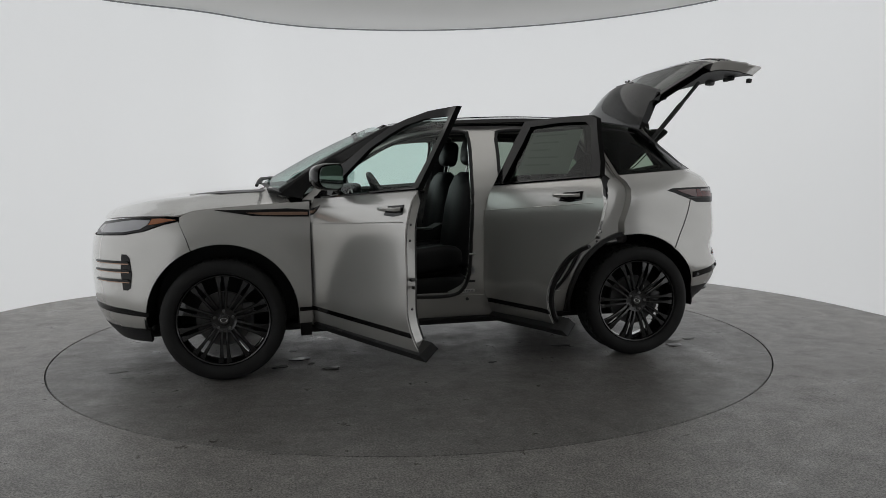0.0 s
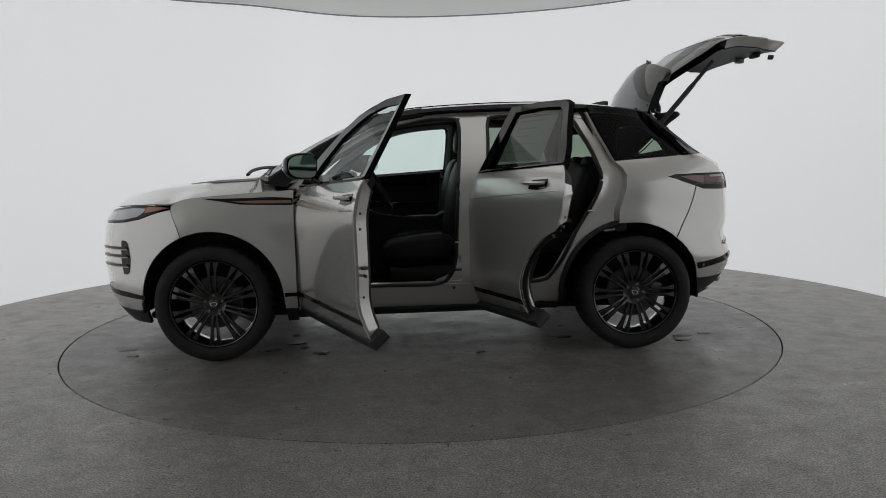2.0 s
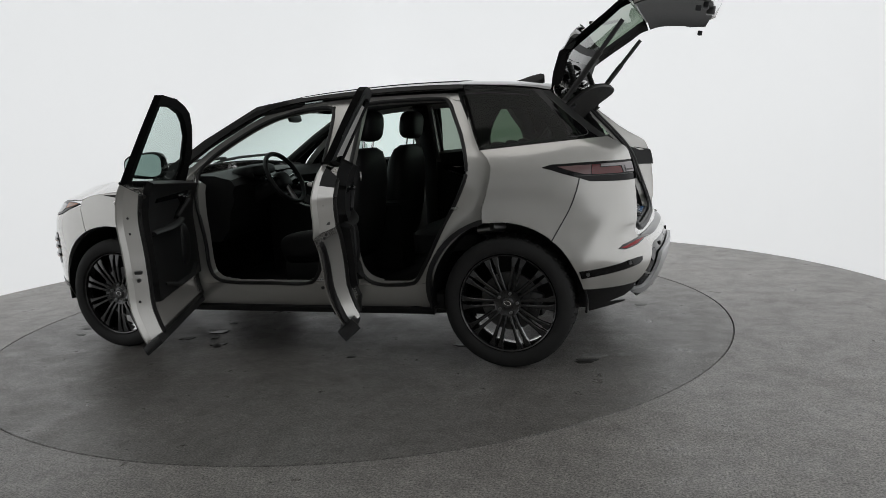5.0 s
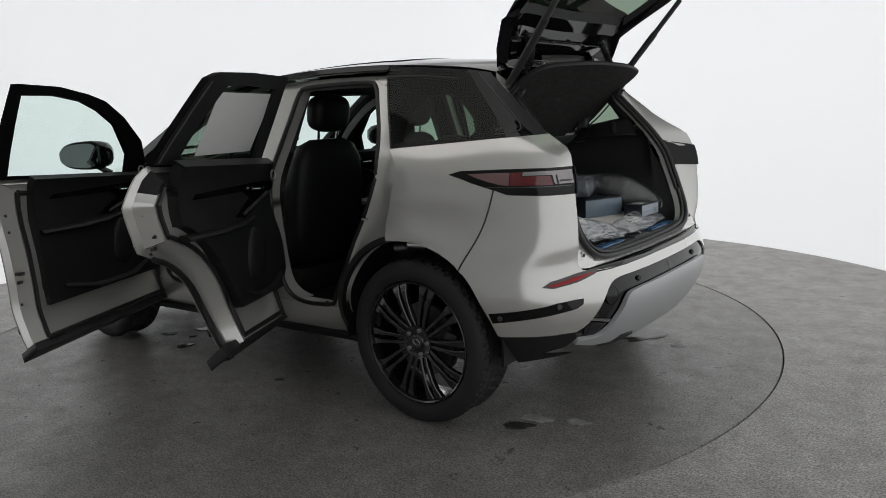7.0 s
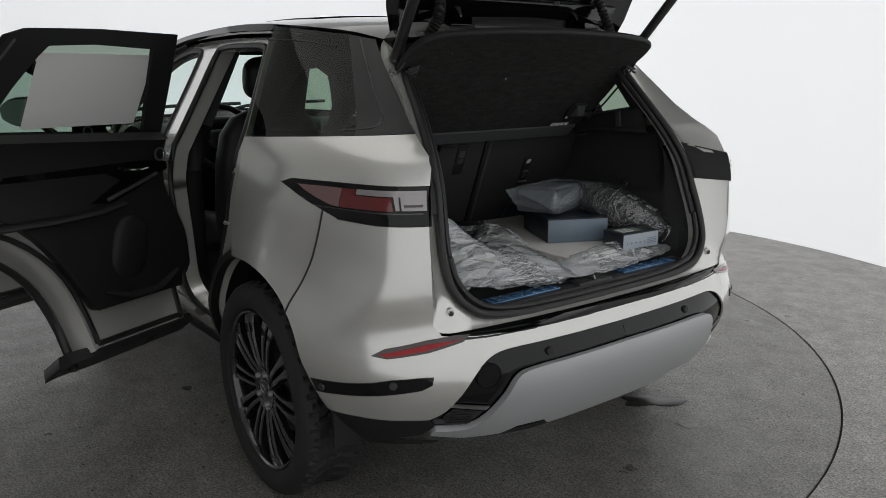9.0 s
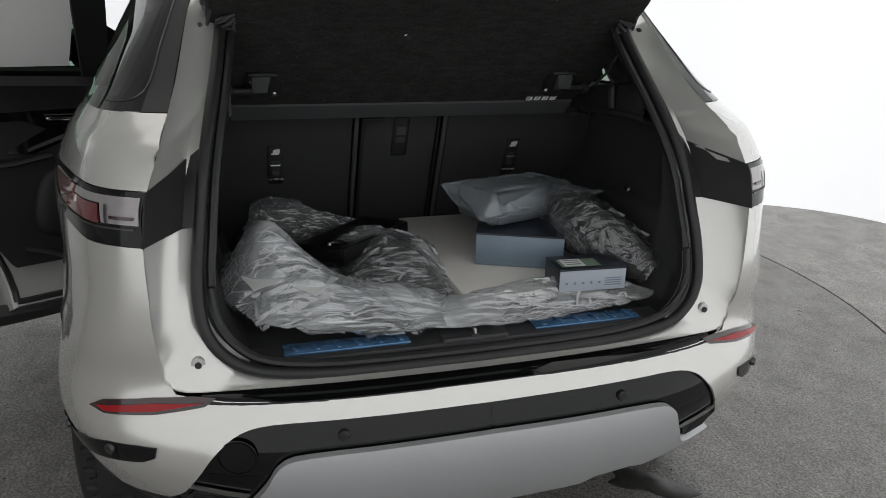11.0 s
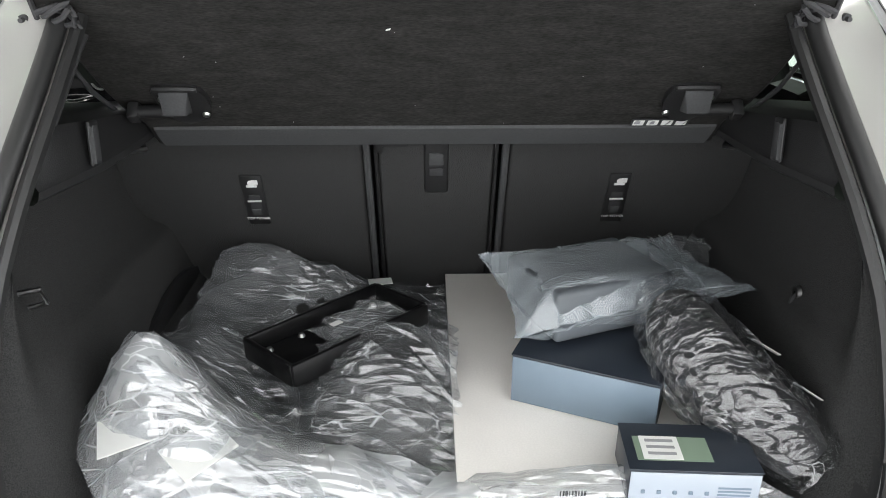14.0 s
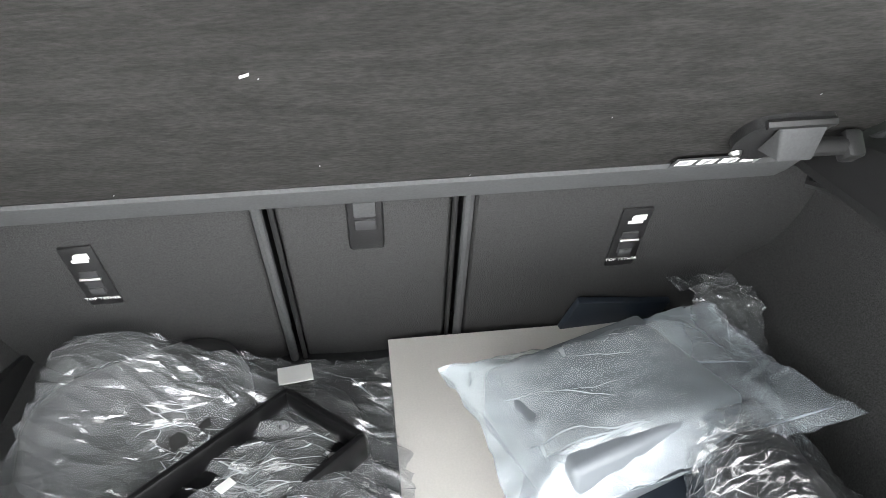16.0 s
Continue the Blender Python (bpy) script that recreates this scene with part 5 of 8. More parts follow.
def shell_side(m):
    sg = 1 if m else -1
    panel("sill", [(-0.815, 0.285), (-0.3, 0.283), (0.3, 0.283), (0.862, 0.285), (0.858, 0.40), (0.862, 0.47), (0.80, 0.452), (0.3, 0.45), (-0.3, 0.45), (-0.815, 0.45)], side, PAINT, car, offset=-0.045, thick=0.05, mirror=m)
    panel("sill_bottom", [(-0.86, 0.255), (0.86, 0.255), (0.86, 0.290), (-0.86, 0.290)], side, BLACK, car, offset=-0.02, thick=0.06, mirror=m)
    bp = curve([(0.06, 0.448), (0.15, 0.50), (0.19, 0.62), (0.20, 0.85), (0.215, 1.1), (0.235, 1.35), (0.245, 1.54)], 4)
    bp += curve([(0.425, 1.54), (0.41, 1.35), (0.40, 1.12), (0.40, 0.85), (0.42, 0.62), (0.47, 0.49), (0.56, 0.448)], 4)
    panel("b_pillar", bp, side, PAINT, car, offset=-0.05, thick=0.07, mirror=m)
    fr = curve([(-0.45, 0.448), (-0.57, 0.47), (-0.625, 0.56), (-0.635, 0.75), (-0.645, 0.95), (-0.66, 1.10)], 4)
    panel("a_pillar_foot", fr + [(-0.80, 1.10), (-0.812, 0.95), (-0.812, 0.448)], side, PAINT, car, offset=-0.05, thick=0.07, mirror=m)
    # Black strip laid over the painted pillar foot for the shade in the gap.
    panel("hinge_gap", [(-0.81, 0.46), (-0.770, 0.46), (-0.770, 1.04), (-0.80, 1.06), (-0.81, 0.95)], side, BLACK, car, "black strip standing in for shade behind the door hinges", offset=-0.046, thick=0.004, mirror=m)
    cp = curve([(0.70, 0.45), (0.79, 0.478), (0.87, 0.60), (0.925, 0.70), (0.985, 0.81), (1.055, 0.92), (1.115, 1.04), (1.13, 1.13), (1.09, 1.28), (1.02, 1.42), (0.965, 1.53)], 4)
    oc = [(0.862, 0.36)] + arc(AX - 0.02, 0.385, 0.452, 184, 104, 12) + [(1.215, 0.87), (1.25, 0.97), (1.275, 1.06), (1.28, 1.12), (1.26, 1.17), (1.215, 1.213), (1.18, 1.29), (1.13, 1.40), (1.07, 1.54)]
    rows = [[side(a[0] + (b[0] - a[0]) * k, a[1] + (b[1] - a[1]) * k, -0.045 - 0.012 * math.sin(math.pi * k)) for a, b in zip(even(cp), even(oc))] for k in np.linspace(0, 1, 6)]
    bm = flip(loft_bm(rows, cap=False, closed_ring=False), m)
    if sum(f.normal.y for f in bm.faces) * sg < 0:
        bmesh.ops.reverse_faces(bm, faces=bm.faces)
    part("rear_jamb", bm, PAINT, car, thick=0.03)
    # edge that closes the step behind the rear door
    ed = [(1.075, 1.535), (1.13, 1.40), (1.18, 1.29), (1.216, 1.213), (1.26, 1.17), (1.283, 1.12), (1.279, 1.06), (1.254, 0.97), (1.228, 0.90), (1.224, 0.825)]
    part("jamb_step", flip(strip_bm([side(x, z, -0.001) for x, z in curve(ed, 3)], [side(x - 0.02, z, -0.047) for x, z in curve(ed, 3)]), m), PAINT, car)
    panel("upper_jamb", curve([(-0.86, 1.08), (-0.64, 1.27), (-0.42, 1.405), (-0.24, 1.488), (-0.05, 1.525), (0.2, 1.545), (0.6, 1.55), (1.0, 1.54), (1.08, 1.53)], 3) +
          curve([(1.04, 1.495), (0.95, 1.51), (0.6, 1.517), (0.2, 1.51), (-0.05, 1.49), (-0.22, 1.452), (-0.40, 1.37), (-0.62, 1.235), (-0.80, 1.08)], 3), side, PAINT, car, offset=-0.05, thick=0.04, mirror=m)
    # rubber seals round both openings
    f = curve([(-0.63, 0.75), (-0.62, 0.56), (-0.57, 0.475), (-0.45, 0.45), (-0.2, 0.45), (0.06, 0.45), (0.15, 0.50), (0.19, 0.62), (0.20, 0.85), (0.215, 1.1), (0.235, 1.35), (0.235, 1.47), (0.20, 1.505), (0.05, 1.503), (-0.1, 1.478), (-0.24, 1.44), (-0.42, 1.352), (-0.62, 1.22), (-0.68, 1.10)], 4, True)
    part("door_opening_seal", flip(tube_bm([side(x, z, -0.052) for x, z in f], 0.012, 8, closed=True), m), SEAL, car)
    r = curve([(0.43, 1.49), (0.42, 1.35), (0.405, 1.12), (0.405, 0.85), (0.42, 0.62), (0.47, 0.49), (0.56, 0.45), (0.68, 0.45), (0.745, 0.457), (0.795, 0.482), (0.872, 0.60), (0.926, 0.70), (0.986, 0.81), (1.055, 0.92), (1.114, 1.04), (1.128, 1.13), (1.086, 1.28), (1.02, 1.42), (0.985, 1.485), (0.93, 1.512), (0.7, 1.518), (0.5, 1.515)], 4, True)
    part("door_opening_seal", flip(tube_bm([side(x, z, -0.052) for x, z in r], 0.012, 8, closed=True), m), SEAL, car)
    # labels, plug, striker on the pillar
    if not m:
        for pts, mt, nm in (([(0.135, 0.468), (0.225, 0.468), (0.225, 0.49), (0.135, 0.49)], PAPER, "pillar_label"), ([(0.16, 0.535), (0.225, 0.535), (0.225, 0.55), (0.16, 0.55)], INK, "pillar_label"),
                            ([(0.20, 0.59), (0.225, 0.59), (0.225, 0.635), (0.20, 0.635)], GREY_PRINT, "pillar_label")):
            panel(nm, pts, side, mt, car, offset=-0.048, thick=0.001)
        for k in range(4):
            panel("print_bar", [(0.145 + 0.018 * k, 0.474), (0.156 + 0.018 * k, 0.474), (0.156 + 0.018 * k, 0.484), (0.145 + 0.018 * k, 0.484)], side, GREY_PRINT, car, offset=-0.0465, thick=0.0005)
        p = side(0.175, 0.425, -0.042)
        bm = lathe_bm([(0.0001, 0.002), (0.010, 0.002), (0.011, -0.002)], 14, "z")
        bmesh.ops.transform(bm, matrix=Matrix.Translation(p) @ pose(0, 0, 0, 90), verts=bm.verts)
        part("plug", bm, INK, car)
    for x, z in ((0.185, 0.72), (1.04, 0.90)):
        p = Vector(side(x, z, -0.045))
        p.y *= -sg
        p2 = p + Vector((0.0, 0.035 * sg, 0.0))
        p2.x += 0.02
        part("striker", tube_bm([p, p + Vector((0.02, 0.012 * sg, 0)), p + Vector((0.035, 0.004 * sg, 0))], 0.006, 8), METAL, car)


for m in (False, True):
    shell_side(m)


def floor_pan():
    bm = box_bm((1.80, 1.56, 0.10), (0.03, 0, 0.34), 0.02)
    part("floor_pan", bm, LEATHER, car)
    part("under_tray", box_bm((3.3, 1.36, 0.05), (-0.16, 0, 0.265), 0.02), BLACK, car)
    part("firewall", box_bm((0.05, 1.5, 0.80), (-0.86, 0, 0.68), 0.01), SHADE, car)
    part("nose_core", box_bm((0.9, 1.06, 0.72), (-1.42, 0, 0.62), 0.08), BLACK, car)
    part("rear_core", box_bm((0.54, 1.0, 0.30), (1.70, 0, 0.52), 0.05), BLACK, car)
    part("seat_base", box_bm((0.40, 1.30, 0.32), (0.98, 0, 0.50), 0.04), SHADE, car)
    # head lining
    rings = []
    for x in np.linspace(-0.22, 1.56, 16):
        row = []
        for t in np.linspace(-1, 1, 17):
            e = ROOF_E(x)
            row.append((x, t * (half(x, e) - 0.045), e - 0.045 + 0.042 * (1 - abs(t) ** 2.5) - 0.012 * abs(t) ** 6))
        rings.append(row)
    part("head_lining", loft_bm(rings, cap=False, closed_ring=False), TRIM, car, "dark head lining", thick=0.006)
    for s in (-1, 1):
        # inner pillar covers
        part("pillar_cover", tube_bm([(-0.98, 0.76 * s, 1.12), (-0.66, 0.72 * s, 1.32), (-0.30, 0.64 * s, 1.51), (0.0, 0.61 * s, 1.55)], 0.035, 8), TRIM, car)
        part("pillar_cover", tube_bm([(0.32, 0.76 * s, 0.55), (0.32, 0.76 * s, 1.0), (0.325, 0.715 * s, 1.2), (0.335, 0.56 * s, 1.52)], 0.065, 8, flat=0.5), TRIM, car)
        part("pillar_cover", tube_bm([(1.15, 0.70 * s, 1.23), (1.12, 0.66 * s, 1.38), (1.06, 0.60 * s, 1.53)], 0.07, 8, flat=0.5), TRIM, car)
        part("pillar_cover", tube_bm([(1.67, 0.580 * s, 1.26), (1.60, 0.540 * s, 1.38), (1.51, 0.495 * s, 1.50)], 0.04, 10, flat=0.6), TRIM, car)


floor_pan()


def quarter_trim(m):
    """Inner cover of the rear quarter, with its small window."""
    O = [(1.06, 1.52), (1.12, 1.39), (1.16, 1.29), (1.20, 1.21), (1.42, 1.222), (1.58, 1.232), (1.66, 1.240), (1.68, 1.255), (1.645, 1.33), (1.60, 1.43), (1.50, 1.52), (1.28, 1.555)]
    I = [(1.30, 1.43), (1.27, 1.37), (1.25, 1.30), (1.26, 1.24), (1.40, 1.242), (1.50, 1.248), (1.585, 1.256), (1.60, 1.275), (1.57, 1.325), (1.52, 1.37), (1.47, 1.41), (1.40, 1.435)]
    o, i = dense2([X(*p) for p in O], 4), dense2([X(*p) for p in I], 4)
    t = edge_strip("quarter_trim", o, -0.03, i, -0.055, wrap, SHADE, car, m, "black inner quarter trim")
    edge_strip("quarter_trim_lip", i, -0.055, i, -0.02, wrap, TRIM, t, m)


quarter_trim(False), quarter_trim(True)

# ---- tail: opening, bumper middle, load bay ----


hole_x = smooth_table([(0.70, 2.022), (0.80, 1.985), (0.9, 1.950), (1.0, 1.918), (1.1, 1.885), (1.2, 1.822), (1.3, 1.738), (1.4, 1.648), (1.5, 1.578), (1.58, 1.545)])


def both_sides(pts, n=3):
    """A half outline (y, z) from the middle below to the middle above, mirrored into a whole ring."""
    c = curve(pts, n)
    return [(-y, z) for y, z in c] + [(y, z) for y, z in c[::-1]][1:-1]


def fold_at(p, y, z, yy, zz):
    """Where the flange, coming in from the outer edge, turns to face the rear."""
    k = min(1.0, max(0.0, (z - 0.72) / 0.16)) * min(1.0, max(0.0, (1.58 - z) / 0.10))
    straight = Vector(p).lerp(Vector((hole_x(zz), yy, zz)), 0.35)
    deep = Vector((hole_x(zz) + 0.004, y + (yy - y) * 0.62, z + (zz - z) * 0.62))
    return straight.lerp(deep, k)


def opening():
    A = both_sides(APER)
    C = both_sides(HOLE)
    a = []
    for y, z in A:
        p = tail(y, z, -0.001)
        k = min(1.0, max(0.0, (0.75 - z) / 0.035))
        a.append((p[0] + (min(p[0], 2.062 - 0.08 * y * y) - p[0]) * k, p[1], p[2]))
    lip, fold = [], []
    for p, (y, z), (yy, zz) in zip(a, A, C):
        lip.append((p[0] - 0.004, y * 0.997, z))
        fold.append(fold_at(p, y, z, yy, zz))
    c = [(hole_x(z) - 0.004, y, z) for y, z in C]
    d = [(hole_x(z) - 0.045, y * 0.985, z) for y, z in C]
    bm = loft_bm([a, lip, fold, c, d], cap=False)
    fl = part("tailgate_opening", bm, [PAINT, GLOSS_BLACK], car, "painted flange round the open load bay", sharp=50)
    for poly in fl.data.polygons:
        if poly.center.z > 1.455 and poly.center.x > hole_x(poly.center.z) + 0.012:
            poly.material_index = 1
    part("opening_seal", tube_bm([(hole_x(z) + 0.008, y, z) for y, z in C], 0.0135, 10, closed=True), SEAL, car, "thick black rubber seal")
    part("seal_lip", tube_bm([(hole_x(z) - 0.002, y * 0.955, z + (0.016 if z < 0.9 else -0.004)) for y, z in C], 0.010, 8, closed=True), SEAL, car)
    for s in (-1, 1):
        # gloss black continuation of the lamp across the flange
        A1, B1, C1 = [], [], []
        for k in np.linspace(0, 1, 7):
            za, zc = 1.022 + 0.105 * k, 1.03 + 0.15 * k
            ya = float(np.interp(za, [p[1] for p in APER[4:13]], [p[0] for p in APER[4:13]]))
            yc = float(np.interp(zc, [p[1] for p in HOLE[4:13]], [p[0] for p in HOLE[4:13]]))
            pa = Vector(tail(s * (ya + 0.002), za, 0.010))
            pc = Vector((hole_x(zc) + 0.014, s * (yc + 0.012), zc))
            A1.append(pa)
            B1.append(fold_at(pa, s * ya, za, s * yc, zc) + Vector((0.008, -0.004 * s, 0)))
            C1.append(pc)
        bm = loft_bm([A1, B1, C1], cap=False, closed_ring=False)
        if sum(f.normal.x for f in bm.faces) < 0:
            bmesh.ops.reverse_faces(bm, faces=bm.faces)
        part("lamp_extension", bm, BLACK, car, "black lamp extension", thick=0.004, sharp=30)
        for y, z, r in ((0.608, 0.757, 0.014), (0.556, 1.415, 0.0065)):
            x = 1.994 if z < 1 else 1.640
            bm = lathe_bm([(0.0001, 0.012), (r * 0.55, 0.012), (r * 0.6, 0.008), (r, 0.008), (r * 1.15, 0.0), (r * 1.2, -0.02)], 20, "x")
            bmesh.ops.translate(bm, vec=(x, y * s, z), verts=bm.verts)
            b = part("bump_stop", bm, PAINT if r > 0.01 else INK, car, "round bump stop with black screw")
            bm = lathe_bm([(0.0001, 0.015), (r * 0.5, 0.015), (r * 0.52, 0.012)], 12, "x")
            bmesh.ops.translate(bm, vec=(x, y * s, z), verts=bm.verts)
            part("screw", bm, INK, b)
    return fl


opening()


def bumper_middle():
    ob = BUMPER["ob"]
    # gloss strip on top
    ys = np.linspace(-0.60, 0.60, 31)
    rows = []
    for f, up in ((0.0, 0.0), (0.35, 0.003), (0.75, 0.002), (1.0, -0.002), (1.03, -0.008)):
        row = []
        for y in ys:
            back = Vector((2.060 - 0.08 * y * y, y, 0.704 + 0.02 * max(0, abs(y) - 0.5)))
            fore = Vector(tail(y * 1.02, 0.691 + 0.03 * max(0, abs(y) - 0.5), 0.002))
            row.append(back.lerp(fore, f) + Vector((0, 0, up)))
        rows.append(row)
    bm = loft_bm(rows, cap=False, closed_ring=False)
    if sum(f.normal.z for f in bm.faces) < 0:
        bmesh.ops.reverse_faces(bm, faces=bm.faces)
    part("load_edge", bm, GLOSS_BLACK, ob, "wet gloss black loading edge", thick=0.006)
    o = [Y0(0.652)] + curve([Y(0.35, 0.654), Y(0.475, 0.653), Y(0.54, 0.640), Y(0.587, 0.605), Y(0.628, 0.547), Y(0.662, 0.487), Y(0.697, 0.457)], 3) + [ Y(0.66, 0.42), Y(0.64, 0.40), Y(0.58, 0.37), Y(0.48, 0.345), Y(0.25, 0.33), Y0(0.33)]
    panel("bumper_insert", o, wrap, GLOSS_BLACK, ob, "gloss black bumper insert", offset=-0.010, thick=0.006, both=True, step=0.04)
    # silver guard
    o = [Y0(0.592)] + curve([Y(0.34, 0.590), Y(0.43, 0.584), Y(0.466, 0.562), Y(0.49, 0.51), Y(0.53, 0.44), Y(0.575, 0.408), Y(0.66, 0.412)], 3) + [Y(0.665, 0.392), Y(0.56, 0.365), Y(0.45, 0.355), Y(0.40, 0.375), Y(0.30, 0.37), Y(0.27, 0.345), Y0(0.343)]
    panel("skid_guard", o, wrap, SKID, ob, "satin silver skid guard", offset=0.016, thick=0.02, both=True, step=0.04)
    o = [Y0(0.338), Y(0.44, 0.348), Y(0.54, 0.358), Y(0.46, 0.325), Y(0.3, 0.308), Y0(0.308)]
    panel("bumper_bottom", o, wrap, BLACK, ob, offset=-0.012, thick=0.03, both=True, step=0.05)
    for s in (-1, 1):
        o = [Y(0.545, 0.462), Y(0.635, 0.487), Y(0.655, 0.46), Y(0.64, 0.425), Y(0.575, 0.418)]
        g = panel("grille", o, wrap, INK, ob, "dark mesh grille", offset=-0.004, thick=0.004, mirror=s > 0, step=0.03)
        o = [Y(0.525, 0.478), Y(0.645, 0.508), Y(0.655, 0.500), Y(0.535, 0.468)]
        panel("bright_blade", o, wrap, METAL, ob, "thin bright trim blade", offset=-0.002, thick=0.004, mirror=s > 0, step=0.04)
        for k in range(5):
            z = 0.428 + 0.010 * k
            part("mesh_bar", flip(tube_bm([wrap(*Y(0.57, z), 0.0), wrap(*Y(0.60, z + 0.006), 0.0), wrap(*Y(0.64, z + 0.010), 0.0)], 0.002, 5), s > 0), BLACK, g)
    bm = lathe_bm([(0.0001, 0.001), (0.036, 0.001), (0.0365, -0.001), (0.038, -0.001), (0.0385, 0.001), (0.04, 0.0)], 28, "x")
    p = Vector(wrap(*Y(0.545, 0.585), -0.006))
    bmesh.ops.transform(bm, matrix=Matrix.Translation(p) @ pose(0, 0, 0, 0, 0, -14), verts=bm.verts)
    part("tow_eye_cover", bm, GLOSS_BLACK, ob)


bumper_middle()


def seat_x(z):
    return 1.241 + 0.40 * (z - 1.045)


def bay():
    # floor and side linings
    part("bay_floor", box_bm((0.86, 1.16, 0.03), (1.53, 0, 0.715), 0.004), CARPET, car, "black load bay carpet")
    secs = [(1.985, [(0.50, 0.705), (0.575, 0.76), (0.597, 0.83), (0.599, 0.90), (0.592, 1.02), (0.572, 1.12), (0.552, 1.21)]),
            (1.90, [(0.50, 0.728), (0.55, 0.77), (0.573, 0.85), (0.578, 0.92), (0.580, 1.02), (0.565, 1.12), (0.550, 1.20)]),
            (1.84, [(0.50, 0.728), (0.54, 0.78), (0.560, 0.86), (0.568, 0.93), (0.572, 1.02), (0.565, 1.12), (0.560, 1.22)]),
            (1.76, [(0.50, 0.728), (0.54, 0.80), (0.562, 0.88), (0.572, 0.945), (0.592, 0.985), (0.602, 1.07), (0.605, 1.22)]),
            (1.60, [(0.50, 0.728), (0.54, 0.80), (0.557, 0.88), (0.570, 0.94), (0.602, 0.972), (0.618, 1.05), (0.625, 1.20)]),
            (1.42, [(0.50, 0.728), (0.542, 0.80), (0.556, 0.87), (0.572, 0.93), (0.608, 0.962), (0.628, 1.03), (0.635, 1.19)]),
            (1.25, [(0.50, 0.728), (0.545, 0.80), (0.558, 0.865), (0.574, 0.926), (0.612, 0.955), (0.634, 1.02), (0.640, 1.18)]),
            (1.10, [(0.50, 0.728), (0.545, 0.80), (0.560, 0.86), (0.576, 0.92), (0.614, 0.95), (0.636, 1.02), (0.640, 1.18)])]
    # moulded ledge over the carpet: x, lip height, top height, face and outer half-width
    ledge = [(1.27, 1.162, 1.215, 0.520, 0.74), (1.42, 1.176, 1.240, 0.506, 0.72), (1.52, 1.183, 1.258, 0.503, 0.69), (1.60, 1.186, 1.272, 0.507, 0.65), (1.68, 1.187, 1.284, 0.526, 0.62), (1.735, 1.184, 1.280, 0.546, 0.60)]
    for s in (-1, 1):
        rows = []
        for x, prof in secs:
            xs = [x - (0.45 * (z - 0.72) if x > 1.95 else 0.25 * (z - 0.72) if x > 1.85 else 0.10 * (z - 0.72) if x > 1.8 else 0) for _, z in prof]
            c = curve([(xx, y, z) for xx, (y, z) in zip(xs, prof)], 4)
            rows.append([(xx, y * s, z) for xx, y, z in c])
        cols = list(zip(*[curve(col, 4) for col in zip(*rows)]))
        bm = loft_bm([list(r) for r in cols], cap=False, closed_ring=False)
        lin = part("bay_side", bm, [CARPET, TRIM], car, "black carpeted side lining", sharp=40)
        for poly in lin.data.polygons:
            c = poly.center
            if c.x > 1.90 - 0.16 * max(0, c.z - 0.95):
                poly.material_index = 1
        rows = []
        for x, zl, zt, y, yo in ledge:
            prof = [(min(y + 0.115, yo - 0.01), zl - 0.006), (y + 0.03, zl - 0.002), (y + 0.006, zl), (y, zl + 0.004), (y - 0.002, zl + 0.016), (y + 0.004, zl + 0.024), (y + 0.008, zt - 0.020), (y + 0.014, zt - 0.006), (y + 0.026, zt), (y + 0.04, zt + 0.003), (y + 0.044, zt + 0.005), (yo, zt - 0.004)]
            rows.append([(x - (0.4 * (z - zl) if x > 1.7 else 0), yy * s, z) for yy, z in prof])
        cols = list(zip(*[curve(col, 4) for col in zip(*rows)]))
        bm = loft_bm([list(r) for r in cols], cap=False, closed_ring=False)
        part("side_ledge", bm, TRIM, lin, "black moulded ledge panel", sharp=38)
        part("recess", box_bm((0.030, 0.008, 0.066), (1.622, 0.506 * s, 1.238), 0.004, (0, -8, 0)), BLACK, lin)
        part("recess_inside", box_bm((0.018, 0.006, 0.054), (1.621, 0.503 * s, 1.238), 0.003, (0, -8, 0)), INK, lin)
        part("recess_lip", box_bm((0.003, 0.006, 0.054), (1.635, 0.5015 * s, 1.238), 0.001, (0, -8, 0)), EDGE, lin)
        part("shelf_stop", tube_bm([(1.36, 0.545 * s, 1.166), (1.395, 0.520 * s, 1.160), (1.43, 0.540 * s, 1.166)], 0.005, 6), DARK_METAL, lin, "small metal catch")
    part("cargo_hook", tube_bm([(1.755, -0.592, 1.06), (1.745, -0.566, 1.062), (1.735, -0.566, 1.035), (1.742, -0.590, 1.03)], 0.004, 6), DARK_METAL, car, "dull metal lashing eye")
    bm = lathe_bm([(0.004, 0.006), (0.010, 0.006), (0.014, 0.0)], 14, "y")
    bmesh.ops.transform(bm, matrix=pose(1.60, 0.600, 0.967, 180, 0, 0), verts=bm.verts)
    part("cord_eyelet", bm, DARK_METAL, car, "round cord eyelet")
    part("net_cord", tube_bm([(1.600, 0.600, 0.967), (1.606, 0.588, 0.960), (1.622, 0.574, 0.92), (1.64, 0.562, 0.87), (1.65, 0.556, 0.80)], 0.004, 6), INK, car, "thin black cord")
    # seat backs seen from the bay
    def back(y0, y1, name):
        z0, z1 = 0.735, 1.178
        rows = []
        for z in np.linspace(z0, z1, 8):
            rows.append([(seat_x(z) + 0.006 * math.sin(math.pi * k), y0 + (y1 - y0) * k, z) for k in np.linspace(0, 1, 9)])
        bm = loft_bm(rows, cap=False, closed_ring=False)
        if sum(f.normal.x for f in bm.faces) < 0:
            bmesh.ops.reverse_faces(bm, faces=bm.faces)
        return part(name, bm, CARPET, car, "dark carpeted seat back", thick=0.06, bevel=0.006)
